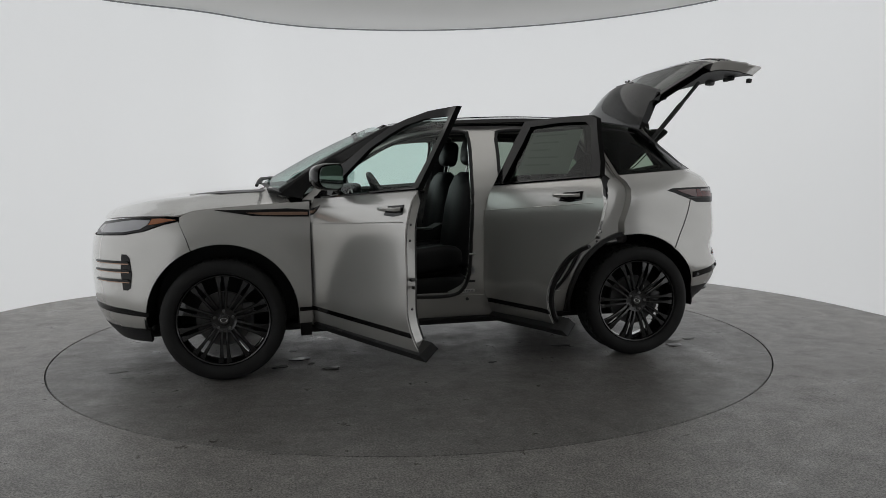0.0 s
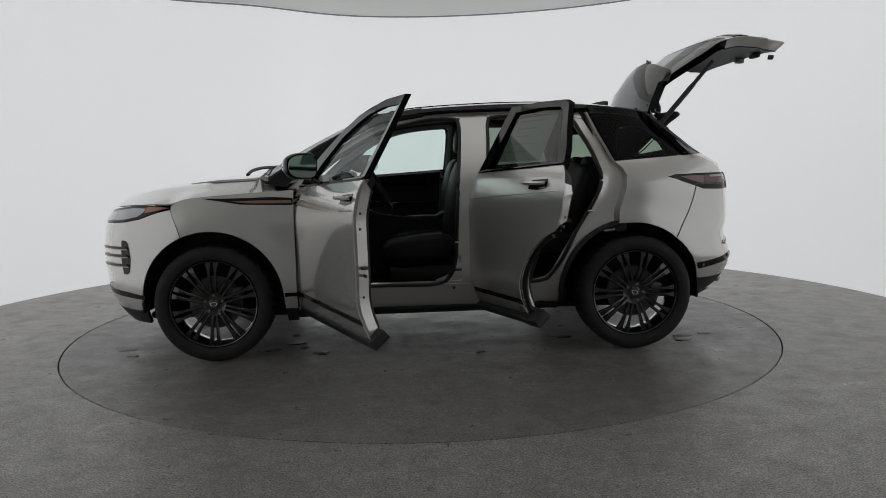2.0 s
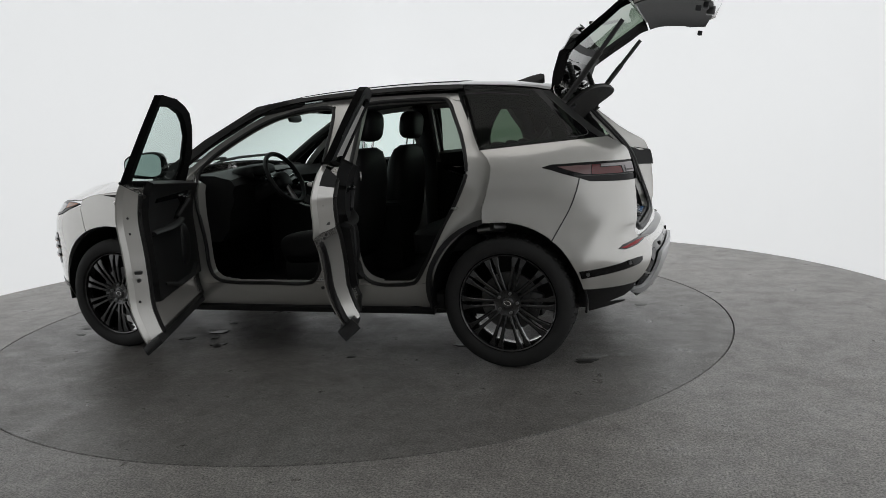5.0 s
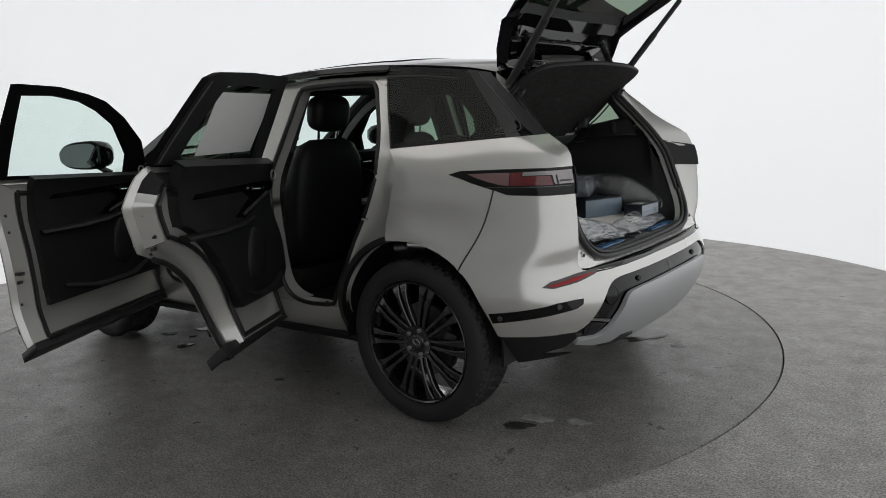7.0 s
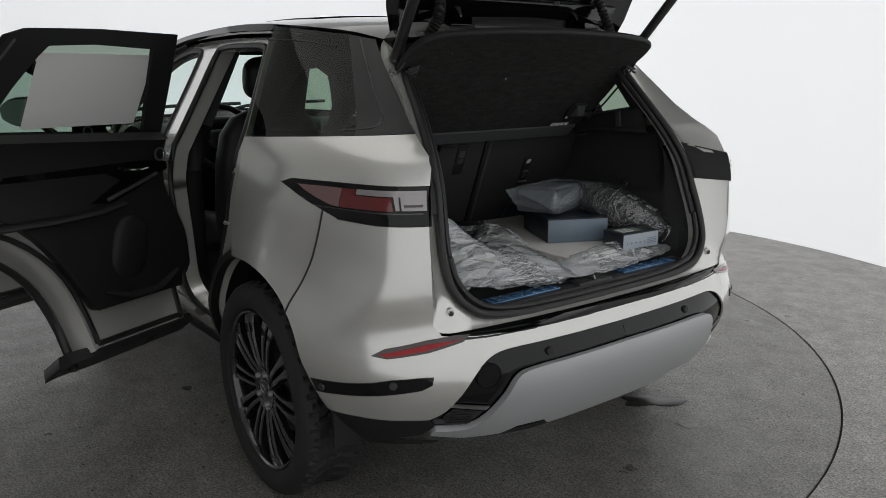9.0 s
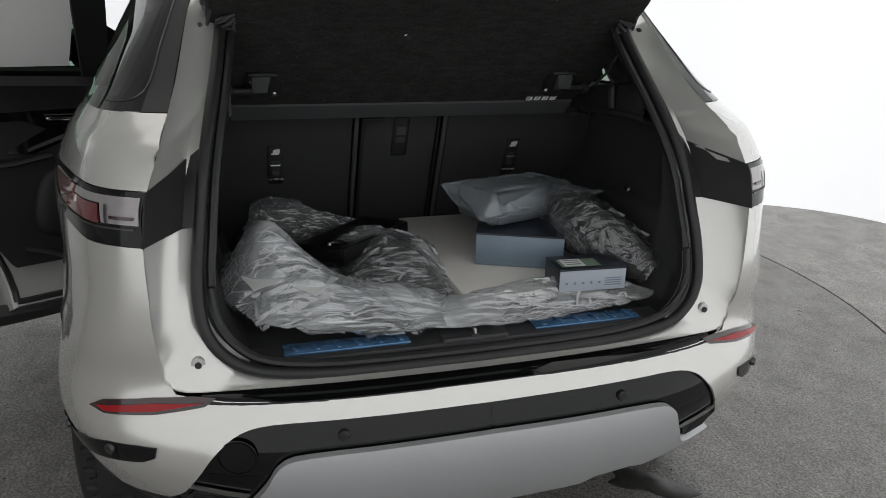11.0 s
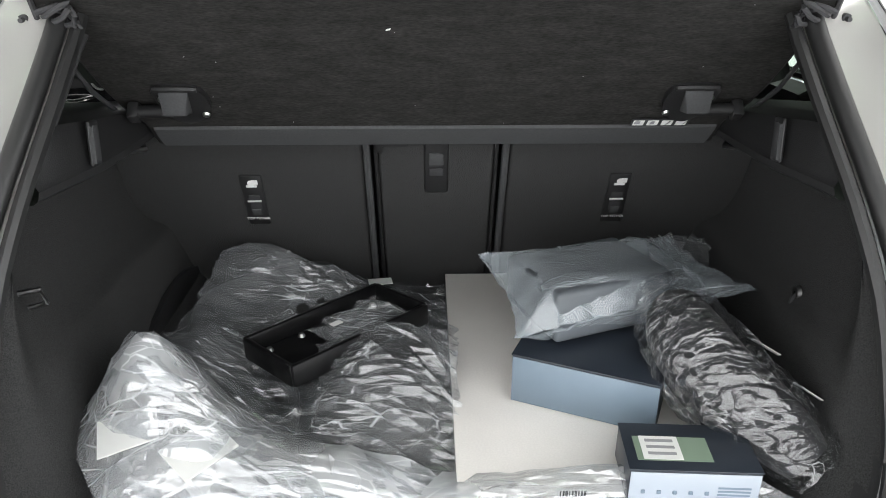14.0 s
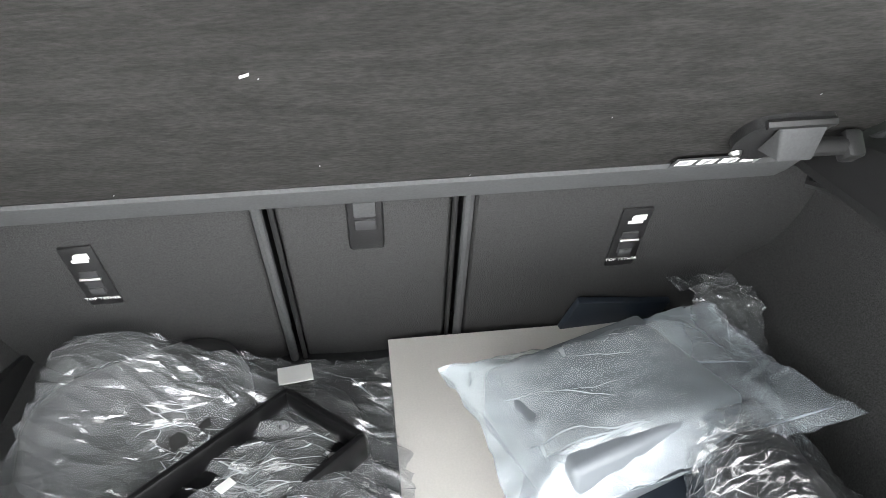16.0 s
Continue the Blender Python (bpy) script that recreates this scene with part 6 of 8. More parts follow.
    for y0, y1 in ((-0.64, -0.146), (-0.116, 0.116), (0.146, 0.64)):
        back(y0, y1, "rear_seat_back")
    for y in (-0.137, 0.137, -0.119, 0.119):
        part("seat_piping", tube_bm([(seat_x(z) + 0.006, y, z) for z in (0.74, 0.9, 1.05, 1.15)], 0.0075 if abs(y) > 0.13 else 0.004, 8), EDGE if abs(y) > 0.13 else BLACK, car)
    for y in (-0.375, 0.376):
        z = 1.0
        rot = (0, math.degrees(math.atan(0.40)), 0)
        pl = part("tether_plate", box_bm((0.006, 0.044, 0.135), (seat_x(z) + 0.008, y, z), 0.003, rot), BLACK, car, "black tether anchor plate")
        part("slot", box_bm((0.004, 0.024, 0.05), (seat_x(0.992) + 0.0115, y, 0.992), 0.002, rot), INK, pl)
        part("tether_bar", tube_bm([(seat_x(1.0) + 0.015, y - 0.014, 1.0), (seat_x(1.0) + 0.015, y + 0.014, 1.0)], 0.0025, 6), METAL, pl)
        part("slot_floor", box_bm((0.004, 0.02, 0.016), (seat_x(0.975) + 0.013, y, 0.972), 0.002, rot), EDGE, pl)
        icon = merge(lathe_bm([(0.0001, 0.001), (0.007, 0.001), (0.007, -0.001)], 12, "x"), box_bm((0.002, 0.012, 0.012), (0, 0.008, 0.002), 0.001), box_bm((0.002, 0.022, 0.006), (0, 0.0, -0.008), 0.001))
        bmesh.ops.transform(icon, matrix=pose(seat_x(1.045) + 0.0135, y, 1.045, *rot), verts=icon.verts)
        part("pictogram", icon, PAPER, pl, "white pictogram of an anchored child seat")
        cu = bpy.data.curves.new("words", "FONT")
        cu.body, cu.size, cu.align_x, cu.align_y, cu.extrude = "TOP TETHER", 0.0085, "CENTER", "CENTER", 0.0003
        tx = new("tmp_words", cu)
        bpy.context.view_layer.update()
        me = bpy.data.meshes.new_from_object(tx.evaluated_get(bpy.context.evaluated_depsgraph_get()))
        bpy.data.objects.remove(tx)
        me.materials.append(PAPER)
        w = new("lettering", me)
        w.parent = pl
        w.matrix_basis = pose(seat_x(0.953) + 0.0125, y, 0.953, *rot) @ pose(0, 0, 0, 90, 0, 90)
    pl = part("strap_slot", box_bm((0.008, 0.048, 0.135), (seat_x(1.08) + 0.006, 0.0, 1.08), 0.006, (0, 21.8, 0)), TRIM, car)
    part("strap_buckle", box_bm((0.006, 0.030, 0.03), (seat_x(1.10) + 0.0115, 0.0, 1.10), 0.003, (0, 21.8, 0)), EDGE, pl)
    part("strap_gap", box_bm((0.005, 0.028, 0.02), (seat_x(1.07) + 0.0112, 0.0, 1.07), 0.002, (0, 21.8, 0)), INK, pl)
    part("seat_lever", merge(box_bm((0.008, 0.06, 0.012), (seat_x(1.137) + 0.012, -0.085, 1.137), 0.003, (0, 21.8, 0)), box_bm((0.010, 0.016, 0.026), (seat_x(1.13) + 0.012, -0.112, 1.130), 0.003, (0, 21.8, 0))), TRIM, car, "small black release lever")
    # loading sill with film-covered plates
    bm = box_bm((0.085, 1.02, 0.03), (1.957, 0, 0.727), 0.008)
    sill = part("loading_sill", bm, SILL, car, "dark grey plastic loading sill")
    for y0, y1 in ((-0.432, -0.149), (0.158, 0.442)):
        part("tread_plate", box_bm((0.052, y1 - y0, 0.006), (1.957, (y0 + y1) / 2, 0.745), 0.002), BLUE_FILM, sill, "metal tread plate under blue film")
        for k in range(6):
            y = y0 + (y1 - y0) * (k + 0.5) / 6
            part("tread_rib", box_bm((0.040, 0.010, 0.004), (1.957, y, 0.7495), 0.0018, (0, 0, 12)), BLUE_FILM, sill)
    part("striker_cover", box_bm((0.06, 0.16, 0.02), (1.968, 0.004, 0.740), 0.006), SILL, sill, "raised cover round the lock striker")
    part("striker_slot", box_bm((0.05, 0.022, 0.008), (1.972, 0.004, 0.749), 0.003), INK, sill)
    part("striker", tube_bm([(1.948, 0.004, 0.745), (1.958, 0.004, 0.760), (1.983, 0.004, 0.760), (1.993, 0.004, 0.745)], 0.004, 8), METAL, sill)


bay()


def parcel_shelf():
    base, tip = Vector((1.358, 0, 1.160)), Vector((1.717, 0, 1.507))
    d = (tip - base).normalized()
    nrm = Vector((d.z, 0, -d.x))
    half_o = [(0.0, 0.507), (0.07, 0.503), (0.10, 0.515), (0.2, 0.532), (0.35, 0.534), (0.44, 0.534), (0.495, 0.527), (0.535, 0.50), (0.562, 0.43), (0.585, 0.25), (0.595, 0.0)]
    c = curve([(s, y) for s, y in half_o], 4)
    o = [(s, y) for s, y in c] + [(s, -y) for s, y in c[::-1]][1:]

    def where(s, y, off):
        sag = 0.002 * math.sin(math.pi * min(1, max(0, s / 0.56))) * (1 - (y / 0.6) ** 2)
        droop = 0.028 * (max(0.0, s - 0.3) / 0.23) ** 2
        return tuple(base + d * s + Vector((0, y, 0)) + nrm * (off + sag + droop))
    sh = panel("parcel_shelf", o, where, FELT, car, "raised dark felt parcel shelf", offset=0.0, thick=0.022, facing=tuple(nrm), step=0.05)
    rim = [where(s, y, -0.008) for s, y in o]
    part("shelf_edge", tube_bm(rim, 0.008, 8, closed=True), TRIM, sh, "black shelf edging")
    hy = np.linspace(-0.496, 0.496, 20)
    bm = loft_bm([[where(s, y, o) for y in hy] for s, o in ((-0.004, -0.012), (-0.008, -0.002), (-0.002, 0.004), (0.026, 0.006), (0.060, 0.005), (0.064, 0.001))], cap=False, closed_ring=False)
    bmesh.ops.recalc_face_normals(bm, faces=bm.faces)
    part("front_hem", bm, EDGE, sh, "grey vinyl hem", thick=0.006)
    # pivots
    def pv(a, y):
        return (0.108 + (a - 0.13) * 0.88, 0.374 + (y - 0.36) * 0.63)
    for s in (-1, 1):
        def on(a, y, off):
            p = pv(a, y)
            return where(p[0], s * p[1], off)
        sh_o = curve([pv(a + 0.018, y) for a, y in [(0.212, 0.375), (0.218, 0.42), (0.214, 0.482), (0.19, 0.490), (0.13, 0.487), (0.098, 0.455), (0.094, 0.425), (0.115, 0.385), (0.15, 0.362), (0.19, 0.360)]], 3, True)
        b = panel("pivot", [(a, s * y) for a, y in sh_o], where, TRIM, sh, "black rounded shelf pivot bracket", offset=0.010, thick=0.010, facing=tuple(nrm), step=0.04)
        part("pivot_rim", tube_bm([*(on(a, y, o) for a, y, o in ((0.233, 0.372, 0.010), (0.237, 0.42, 0.011), (0.233, 0.480, 0.010)))], 0.005, 6), BLACK, b)
        ya, yb, yc, yd = 0.392, 0.470, 0.412, 0.470
        wd = bmesh.new()
        P = [on(0.236, ya, 0.012), on(0.236, yb, 0.012), on(0.190, yd, 0.036), on(0.190, yc, 0.036), on(0.150, yd, 0.010), on(0.150, yc, 0.010)]
        V = [wd.verts.new(p) for p in P]
        for q in ((0, 1, 2, 3), (3, 2, 4, 5), (0, 3, 5), (1, 4, 2), (0, 5, 4, 1)):
            wd.faces.new([V[i] for i in q])
        bmesh.ops.recalc_face_normals(wd, faces=wd.faces)
        bmesh.ops.bevel(wd, geom=wd.edges[:], offset=0.003, segments=2, affect="EDGES", profile=0.5)
        part("pivot_plate", wd, EDGE, b, "grey wedge paddle")
        part("pivot_pin", merge(tube_bm([on(0.175, 0.452, 0.018), where(0.145, s * 0.505, 0.018)], 0.010, 10), box_bm((0.026, 0.02, 0.03), where(0.143, s * 0.497, 0.018), 0.005, (0, -42, 0))), BLACK, b)
        for a, yy in ((0.150, 0.378), (0.205, 0.470)):
            bm = lathe_bm([(0.0001, 0.004), (0.005, 0.004), (0.0075, 0.0)], 10, "z")
            bmesh.ops.transform(bm, matrix=Matrix.Translation(on(a, yy, 0.012)) @ nrm.to_track_quat("Z", "Y").to_matrix().to_4x4(), verts=bm.verts)
            part("pivot_screw", bm, METAL, b)
        part("lifting_cord", tube_bm([where(0.10, s * 0.528, 0.006), where(0.2, s * 0.545, 0.012), where(0.36, s * 0.545, 0.010), where(0.43, s * 0.53, 0.0)], 0.004, 6), INK, sh)
        lp = [where(0.40 + 0.02 * math.sin(f * 2), s * (0.50 + 0.02 * math.cos(f * 3)), 0.016 + 0.008 * math.sin(f * 5)) for f in np.linspace(0, 6, 26)]
        part("cord_knot", tube_bm(lp, 0.004, 6), INK, sh)
    for k in range(4):
        y = 0.352 + 0.025 * k
        part("picture_label", box_bm((0.026, 0.027, 0.0008), where(0.078, y, 0.0045), 0, (0, -42.8, 0)), INK, sh, "small instruction label")
        part("label_print", box_bm((0.017, 0.019, 0.0006), where(0.078, y, 0.0055), 0, (0, -42.8, 0)), PAPER, sh)
        part("label_mark", box_bm((0.010, 0.010, 0.0006), where(0.080, y - 0.003 + 0.003 * k, 0.0062), 0, (0, -42.8, 20 * k)), GREY_PRINT, sh)
    rnd = random.Random(4)
    for k in range(16):
        s, y = rnd.uniform(0.05, 0.53), rnd.uniform(-0.46, 0.46)
        bm = box_bm((rnd.uniform(0.0008, 0.0016), rnd.uniform(0.0008, 0.002), 0.0006), where(s, y, 0.0015), 0, (rnd.uniform(0, 40), -42, rnd.uniform(0, 90)))
        part("lint", bm, GREY_PRINT, sh)
    part("lint", box_bm((0.003, 0.007, 0.001), where(0.345, -0.072, 0.002), 0, (10, -42, 20)), PAPER, sh)


parcel_shelf()

# ---- tailgate ----


def tailgate():
    H = Vector((1.53, 0, 1.59))
    bm = cells(dense([(-0.655, 0.775), (-0.60, 0.745), (-0.3, 0.72), (0, 0.715), (0.3, 0.72), (0.60, 0.745), (0.655, 0.775), (0.687, 0.85), (0.687, 0.98), (0.678, 1.08), (0.662, 1.165), (0.3, 1.185), (0, 1.19), (-0.3, 1.185), (-0.662, 1.165), (-0.678, 1.08), (-0.687, 0.98), (-0.687, 0.85)]), (0.05, 0.05))

    def outer(y, z, off=0.0):
        p = gate_face(y, z, off)
        d = -0.03 * math.exp(-((z - 0.93) / 0.07) ** 2) * max(0, 1 - (abs(y) / 0.36) ** 6)
        return (p[0] + d, p[1], p[2])
    for v in bm.verts:
        v.co = Vector(outer(v.co.x, v.co.y, 0.004))
    bm.normal_update()
    if sum(f.normal.x for f in bm.faces) < 0:
        bmesh.ops.reverse_faces(bm, faces=bm.faces)
    tg = part("tailgate", bm, PAINT, car, "silver tailgate raised fully open", thick=0.008, sharp=60)
    band = [(-0.66, 1.03), (0.66, 1.03), (0.655, 1.122), (-0.655, 1.122)]
    lb = panel("lamp_band", band, outer, GLOSS_BLACK, tg, "gloss black band with lamps", offset=0.007, thick=0.004, facing=(1, 0, 0))
    for s in (-1, 1):
        panel("tail_lens", [(s * 0.64, 1.062), (s * 0.42, 1.062), (s * 0.42, 1.115), (s * 0.64, 1.115)], outer, CLEAR_LENS, lb, offset=0.010, thick=0.003, facing=(1, 0, 0))
    gl = [(-0.60, 1.205), (-0.3, 1.222), (0, 1.228), (0.3, 1.222), (0.60, 1.205), (0.565, 1.31), (0.535, 1.40), (0.50, 1.47), (0.25, 1.495), (0, 1.50), (-0.25, 1.495), (-0.50, 1.47), (-0.535, 1.40), (-0.565, 1.31)]
    G = dense2(gl, 4)
    fo = dense2([(-0.662, 1.168), (-0.3, 1.19), (0, 1.195), (0.3, 1.19), (0.662, 1.168), (0.63, 1.27), (0.585, 1.39), (0.545, 1.50), (0.26, 1.535), (0, 1.54), (-0.26, 1.535), (-0.545, 1.50), (-0.585, 1.39), (-0.63, 1.27)], 4)
    edge_strip("glass_surround", fo, 0.004, G, 0.002, gate_face, GLOSS_BLACK, tg, False, "black surround of the rear window")
    edge_strip("glass_surround_inside", fo, -0.055, inset(G, -0.012), -0.03, gate_face, GLOSS_BLACK, tg, False)
    edge_strip("glass_lip", inset(G, -0.012), -0.03, G, 0.002, gate_face, TRIM, tg, False)
    g = panel("rear_window", G, gate_face, PRIVACY, tg, "dark tinted rear window", offset=0.0, thick=0.0, facing=(1, 0, 0))
    g.visible_shadow = False
    # inner trim
    it = [(-0.60, 0.80), (-0.3, 0.765), (0, 0.76), (0.3, 0.765), (0.60, 0.80), (0.635, 0.90), (0.63, 1.02), (0.62, 1.155), (0.3, 1.17), (0, 1.175), (-0.3, 1.17), (-0.62, 1.155), (-0.63, 1.02), (-0.635, 0.90)]
    panel("inner_trim", it, gate_face, TRIM, tg, "black inner tailgate trim", offset=-0.075, thick=0.02, facing=(-1, 0, 0))
    I = dense2(it, 4)
    O = dense2([(-0.655, 0.775), (-0.3, 0.72), (0, 0.715), (0.3, 0.72), (0.655, 0.775), (0.687, 0.85), (0.68, 1.05), (0.662, 1.165), (0.3, 1.185), (0, 1.19), (-0.3, 1.185), (-0.662, 1.165), (-0.68, 1.05), (-0.687, 0.85)], 4)
    edge_strip("tailgate_edge", O, -0.002, I, -0.070, gate_face, PAINT, tg, False)
    part("inner_handle", box_bm((0.03, 0.12, 0.03), (1.985, -0.30, 0.80), 0.008), INK, tg)
    part("lock", box_bm((0.05, 0.07, 0.05), (2.0, 0.0, 0.775), 0.008), DARK_METAL, tg)
    for s in (-1, 1):
        part("buffer", box_bm((0.03, 0.035, 0.03), (1.93, s * 0.61, 0.83), 0.006), INK, tg)
    # spoiler
    rings = []
    for x, zt, zb, w in ((1.50, 1.606, 1.575, 0.50), (1.58, 1.600, 1.555, 0.525), (1.70, 1.575, 1.53, 0.54), (1.78, 1.552, 1.514, 0.545), (1.845, 1.524, 1.504, 0.53), (1.868, 1.508, 1.498, 0.50)):
        ring = []
        for t in np.linspace(-1, 1, 15):
            ring.append((x - 0.085 * t * t * (1 if x > 1.75 else 0.2), t * w, zt - 0.035 * abs(t) ** 3))
        for t in np.linspace(1, -1, 15):
            ring.append((x - 0.085 * t * t * (1 if x > 1.75 else 0.2), t * w * 0.985, zb - 0.05 * abs(t) ** 4 + (0.01 if abs(t) < 0.9 else 0)))
        rings.append(ring)
    sp = part("spoiler", loft_bm(rings), GLOSS_BLACK, tg, "gloss black roof spoiler", sharp=35)
    part("brake_light", box_bm((0.008, 0.30, 0.012), (1.868, 0, 1.502), 0.003, (0, 20, 0)), RED_DARK, sp)
    # wiper
    part("rear_wiper", tube_bm([(1.90, 0.0, 1.47), (1.915, 0.16, 1.40), (1.955, 0.34, 1.34)], 0.010, 6), BLACK, tg)
    # upper frame seen from below
    part("upper_frame", box_bm((0.10, 0.98, 0.03), (1.565, 0, 1.548), 0.01, (0, 22, 0)), GLOSS_BLACK, tg)
    for y in (-0.42, -0.12, 0.16, 0.40):
        part("clip", box_bm((0.03, 0.03, 0.012), (1.60, y, 1.525), 0.004, (0, 22, 0)), INK, tg)
    tg.matrix_basis = Matrix.Translation(H) @ pose(0, 0, 0, 0, -82, 0) @ Matrix.Translation(-H)
    # painted gutter, hinges, hose and struts on the body
    rows = [[(x, y * k, z - 0.02 * (y / 0.5) ** 4) for y in np.linspace(-0.5, 0.5, 15)] for x, z, k in ((1.585, 1.585, 1.0), (1.60, 1.565, 1.0), (1.625, 1.555, 1.0), (1.645, 1.548, 0.98))]
    part("roof_gutter", loft_bm(rows, cap=False, closed_ring=False), PAINT, car, "painted gutter under the tailgate hinges", thick=0.004)
    for s in (-1, 1):
        h = tube_bm([(1.585, 0.27 * s, 1.57), (1.60, 0.27 * s, 1.60), (1.585, 0.27 * s, 1.635), (1.55, 0.27 * s, 1.645)], 0.02, 8, flat=0.6)
        part("tailgate_hinge", merge(h, box_bm((0.05, 0.10, 0.012), (1.60, 0.27 * s, 1.572), 0.004, (0, 15, 0))), GLOSS_BLACK, car, "black tailgate hinge")
        P = curve([(1.63, 0.43 * s, 1.515), (1.65, 0.405 * s, 1.56), (1.645, 0.38 * s, 1.61), (1.62, 0.36 * s, 1.68)], 20)
        part("cable_hose", tube_bm(P, lambda f: 0.017 + 0.003 * math.sin(f * 110), 10), SEAL, car, "ribbed rubber cable hose")
        a, b = Vector((1.625, 0.535 * s, 1.462)), Vector((1.955, 0.585 * s, 1.865))
        st = part("gas_strut", tube_bm([a, a.lerp(b, 0.62)], 0.017, 10), BLACK, car, "black gas strut")
        part("strut_rod", tube_bm([a.lerp(b, 0.5), b], 0.013, 10), INK, st)
        part("ball_joint", box_bm((0.03, 0.03, 0.03), a, 0.008), DARK_METAL, st)


tailgate()

# ---- cabin ----


def front_seat(y):
    s = part("seat_cushion", turned(rounded((0, 0, 0), (0.54, 0.52, 0.20), 4), (-0.02, y, 0.62), 0, -6, 0), LEATHER, car, "black leather front seat")
    part("cushion_bolster", turned(rounded((0, 0, 0), (0.46, 0.11, 0.18), 3), (-0.02, y - 0.23, 0.655), 0, -6, 0), LEATHER, s)
    part("cushion_bolster", turned(rounded((0, 0, 0), (0.46, 0.11, 0.18), 3), (-0.02, y + 0.23, 0.655), 0, -6, 0), LEATHER, s)
    rings = []
    for z, w, d, x in ((0.58, 0.20, 0.07, 0.20), (0.62, 0.25, 0.09, 0.205), (0.80, 0.265, 0.10, 0.235), (1.0, 0.262, 0.10, 0.265), (1.14, 0.24, 0.085, 0.285), (1.215, 0.19, 0.065, 0.297), (1.245, 0.12, 0.035, 0.302)):
        rings.append([(x + d * math.copysign(abs(math.cos(a)) ** 0.7, math.cos(a)), y + w * math.copysign(abs(math.sin(a)) ** 0.6, math.sin(a)), z) for a in np.linspace(0, 2 * math.pi, 25)[:-1]])
    part("seat_backrest", loft_bm(rings), LEATHER, s)
    part("headrest", turned(rounded((0, 0, 0), (0.13, 0.27, 0.20), 3.2), (0.335, y, 1.385), 0, 8, 0), LEATHER, s)
    for k in (-0.07, 0.07):
        part("headrest_post", tube_bm([(0.305, y + k, 1.20), (0.325, y + k, 1.32)], 0.007, 8), CHROME, s, "bright headrest post")
    part("seat_rail", box_bm((0.50, 0.44, 0.16), (0.0, y, 0.46), 0.03), BLACK, s)


for y in (-0.37, 0.37):
    front_seat(y)


def rear_bench():
    part("rear_cushion", rounded((0.90, 0, 0.66), (0.52, 1.32, 0.18), 5, n=32), LEATHER, car, "black leather rear bench")
    for y in (-0.36, 0.36, 0.0):
        w = 0.46 if y else 0.28
        part("rear_backrest", turned(rounded((0, 0, 0), (0.14, w, 0.58), 4), (1.075, y, 0.92), 0, 20, 0), LEATHER, car)
        part("rear_headrest", turned(rounded((0, 0, 0), (0.09, 0.22 if y else 0.18, 0.09), 3), (1.175, y, 1.20), 0, 15, 0), LEATHER, car)


rear_bench()


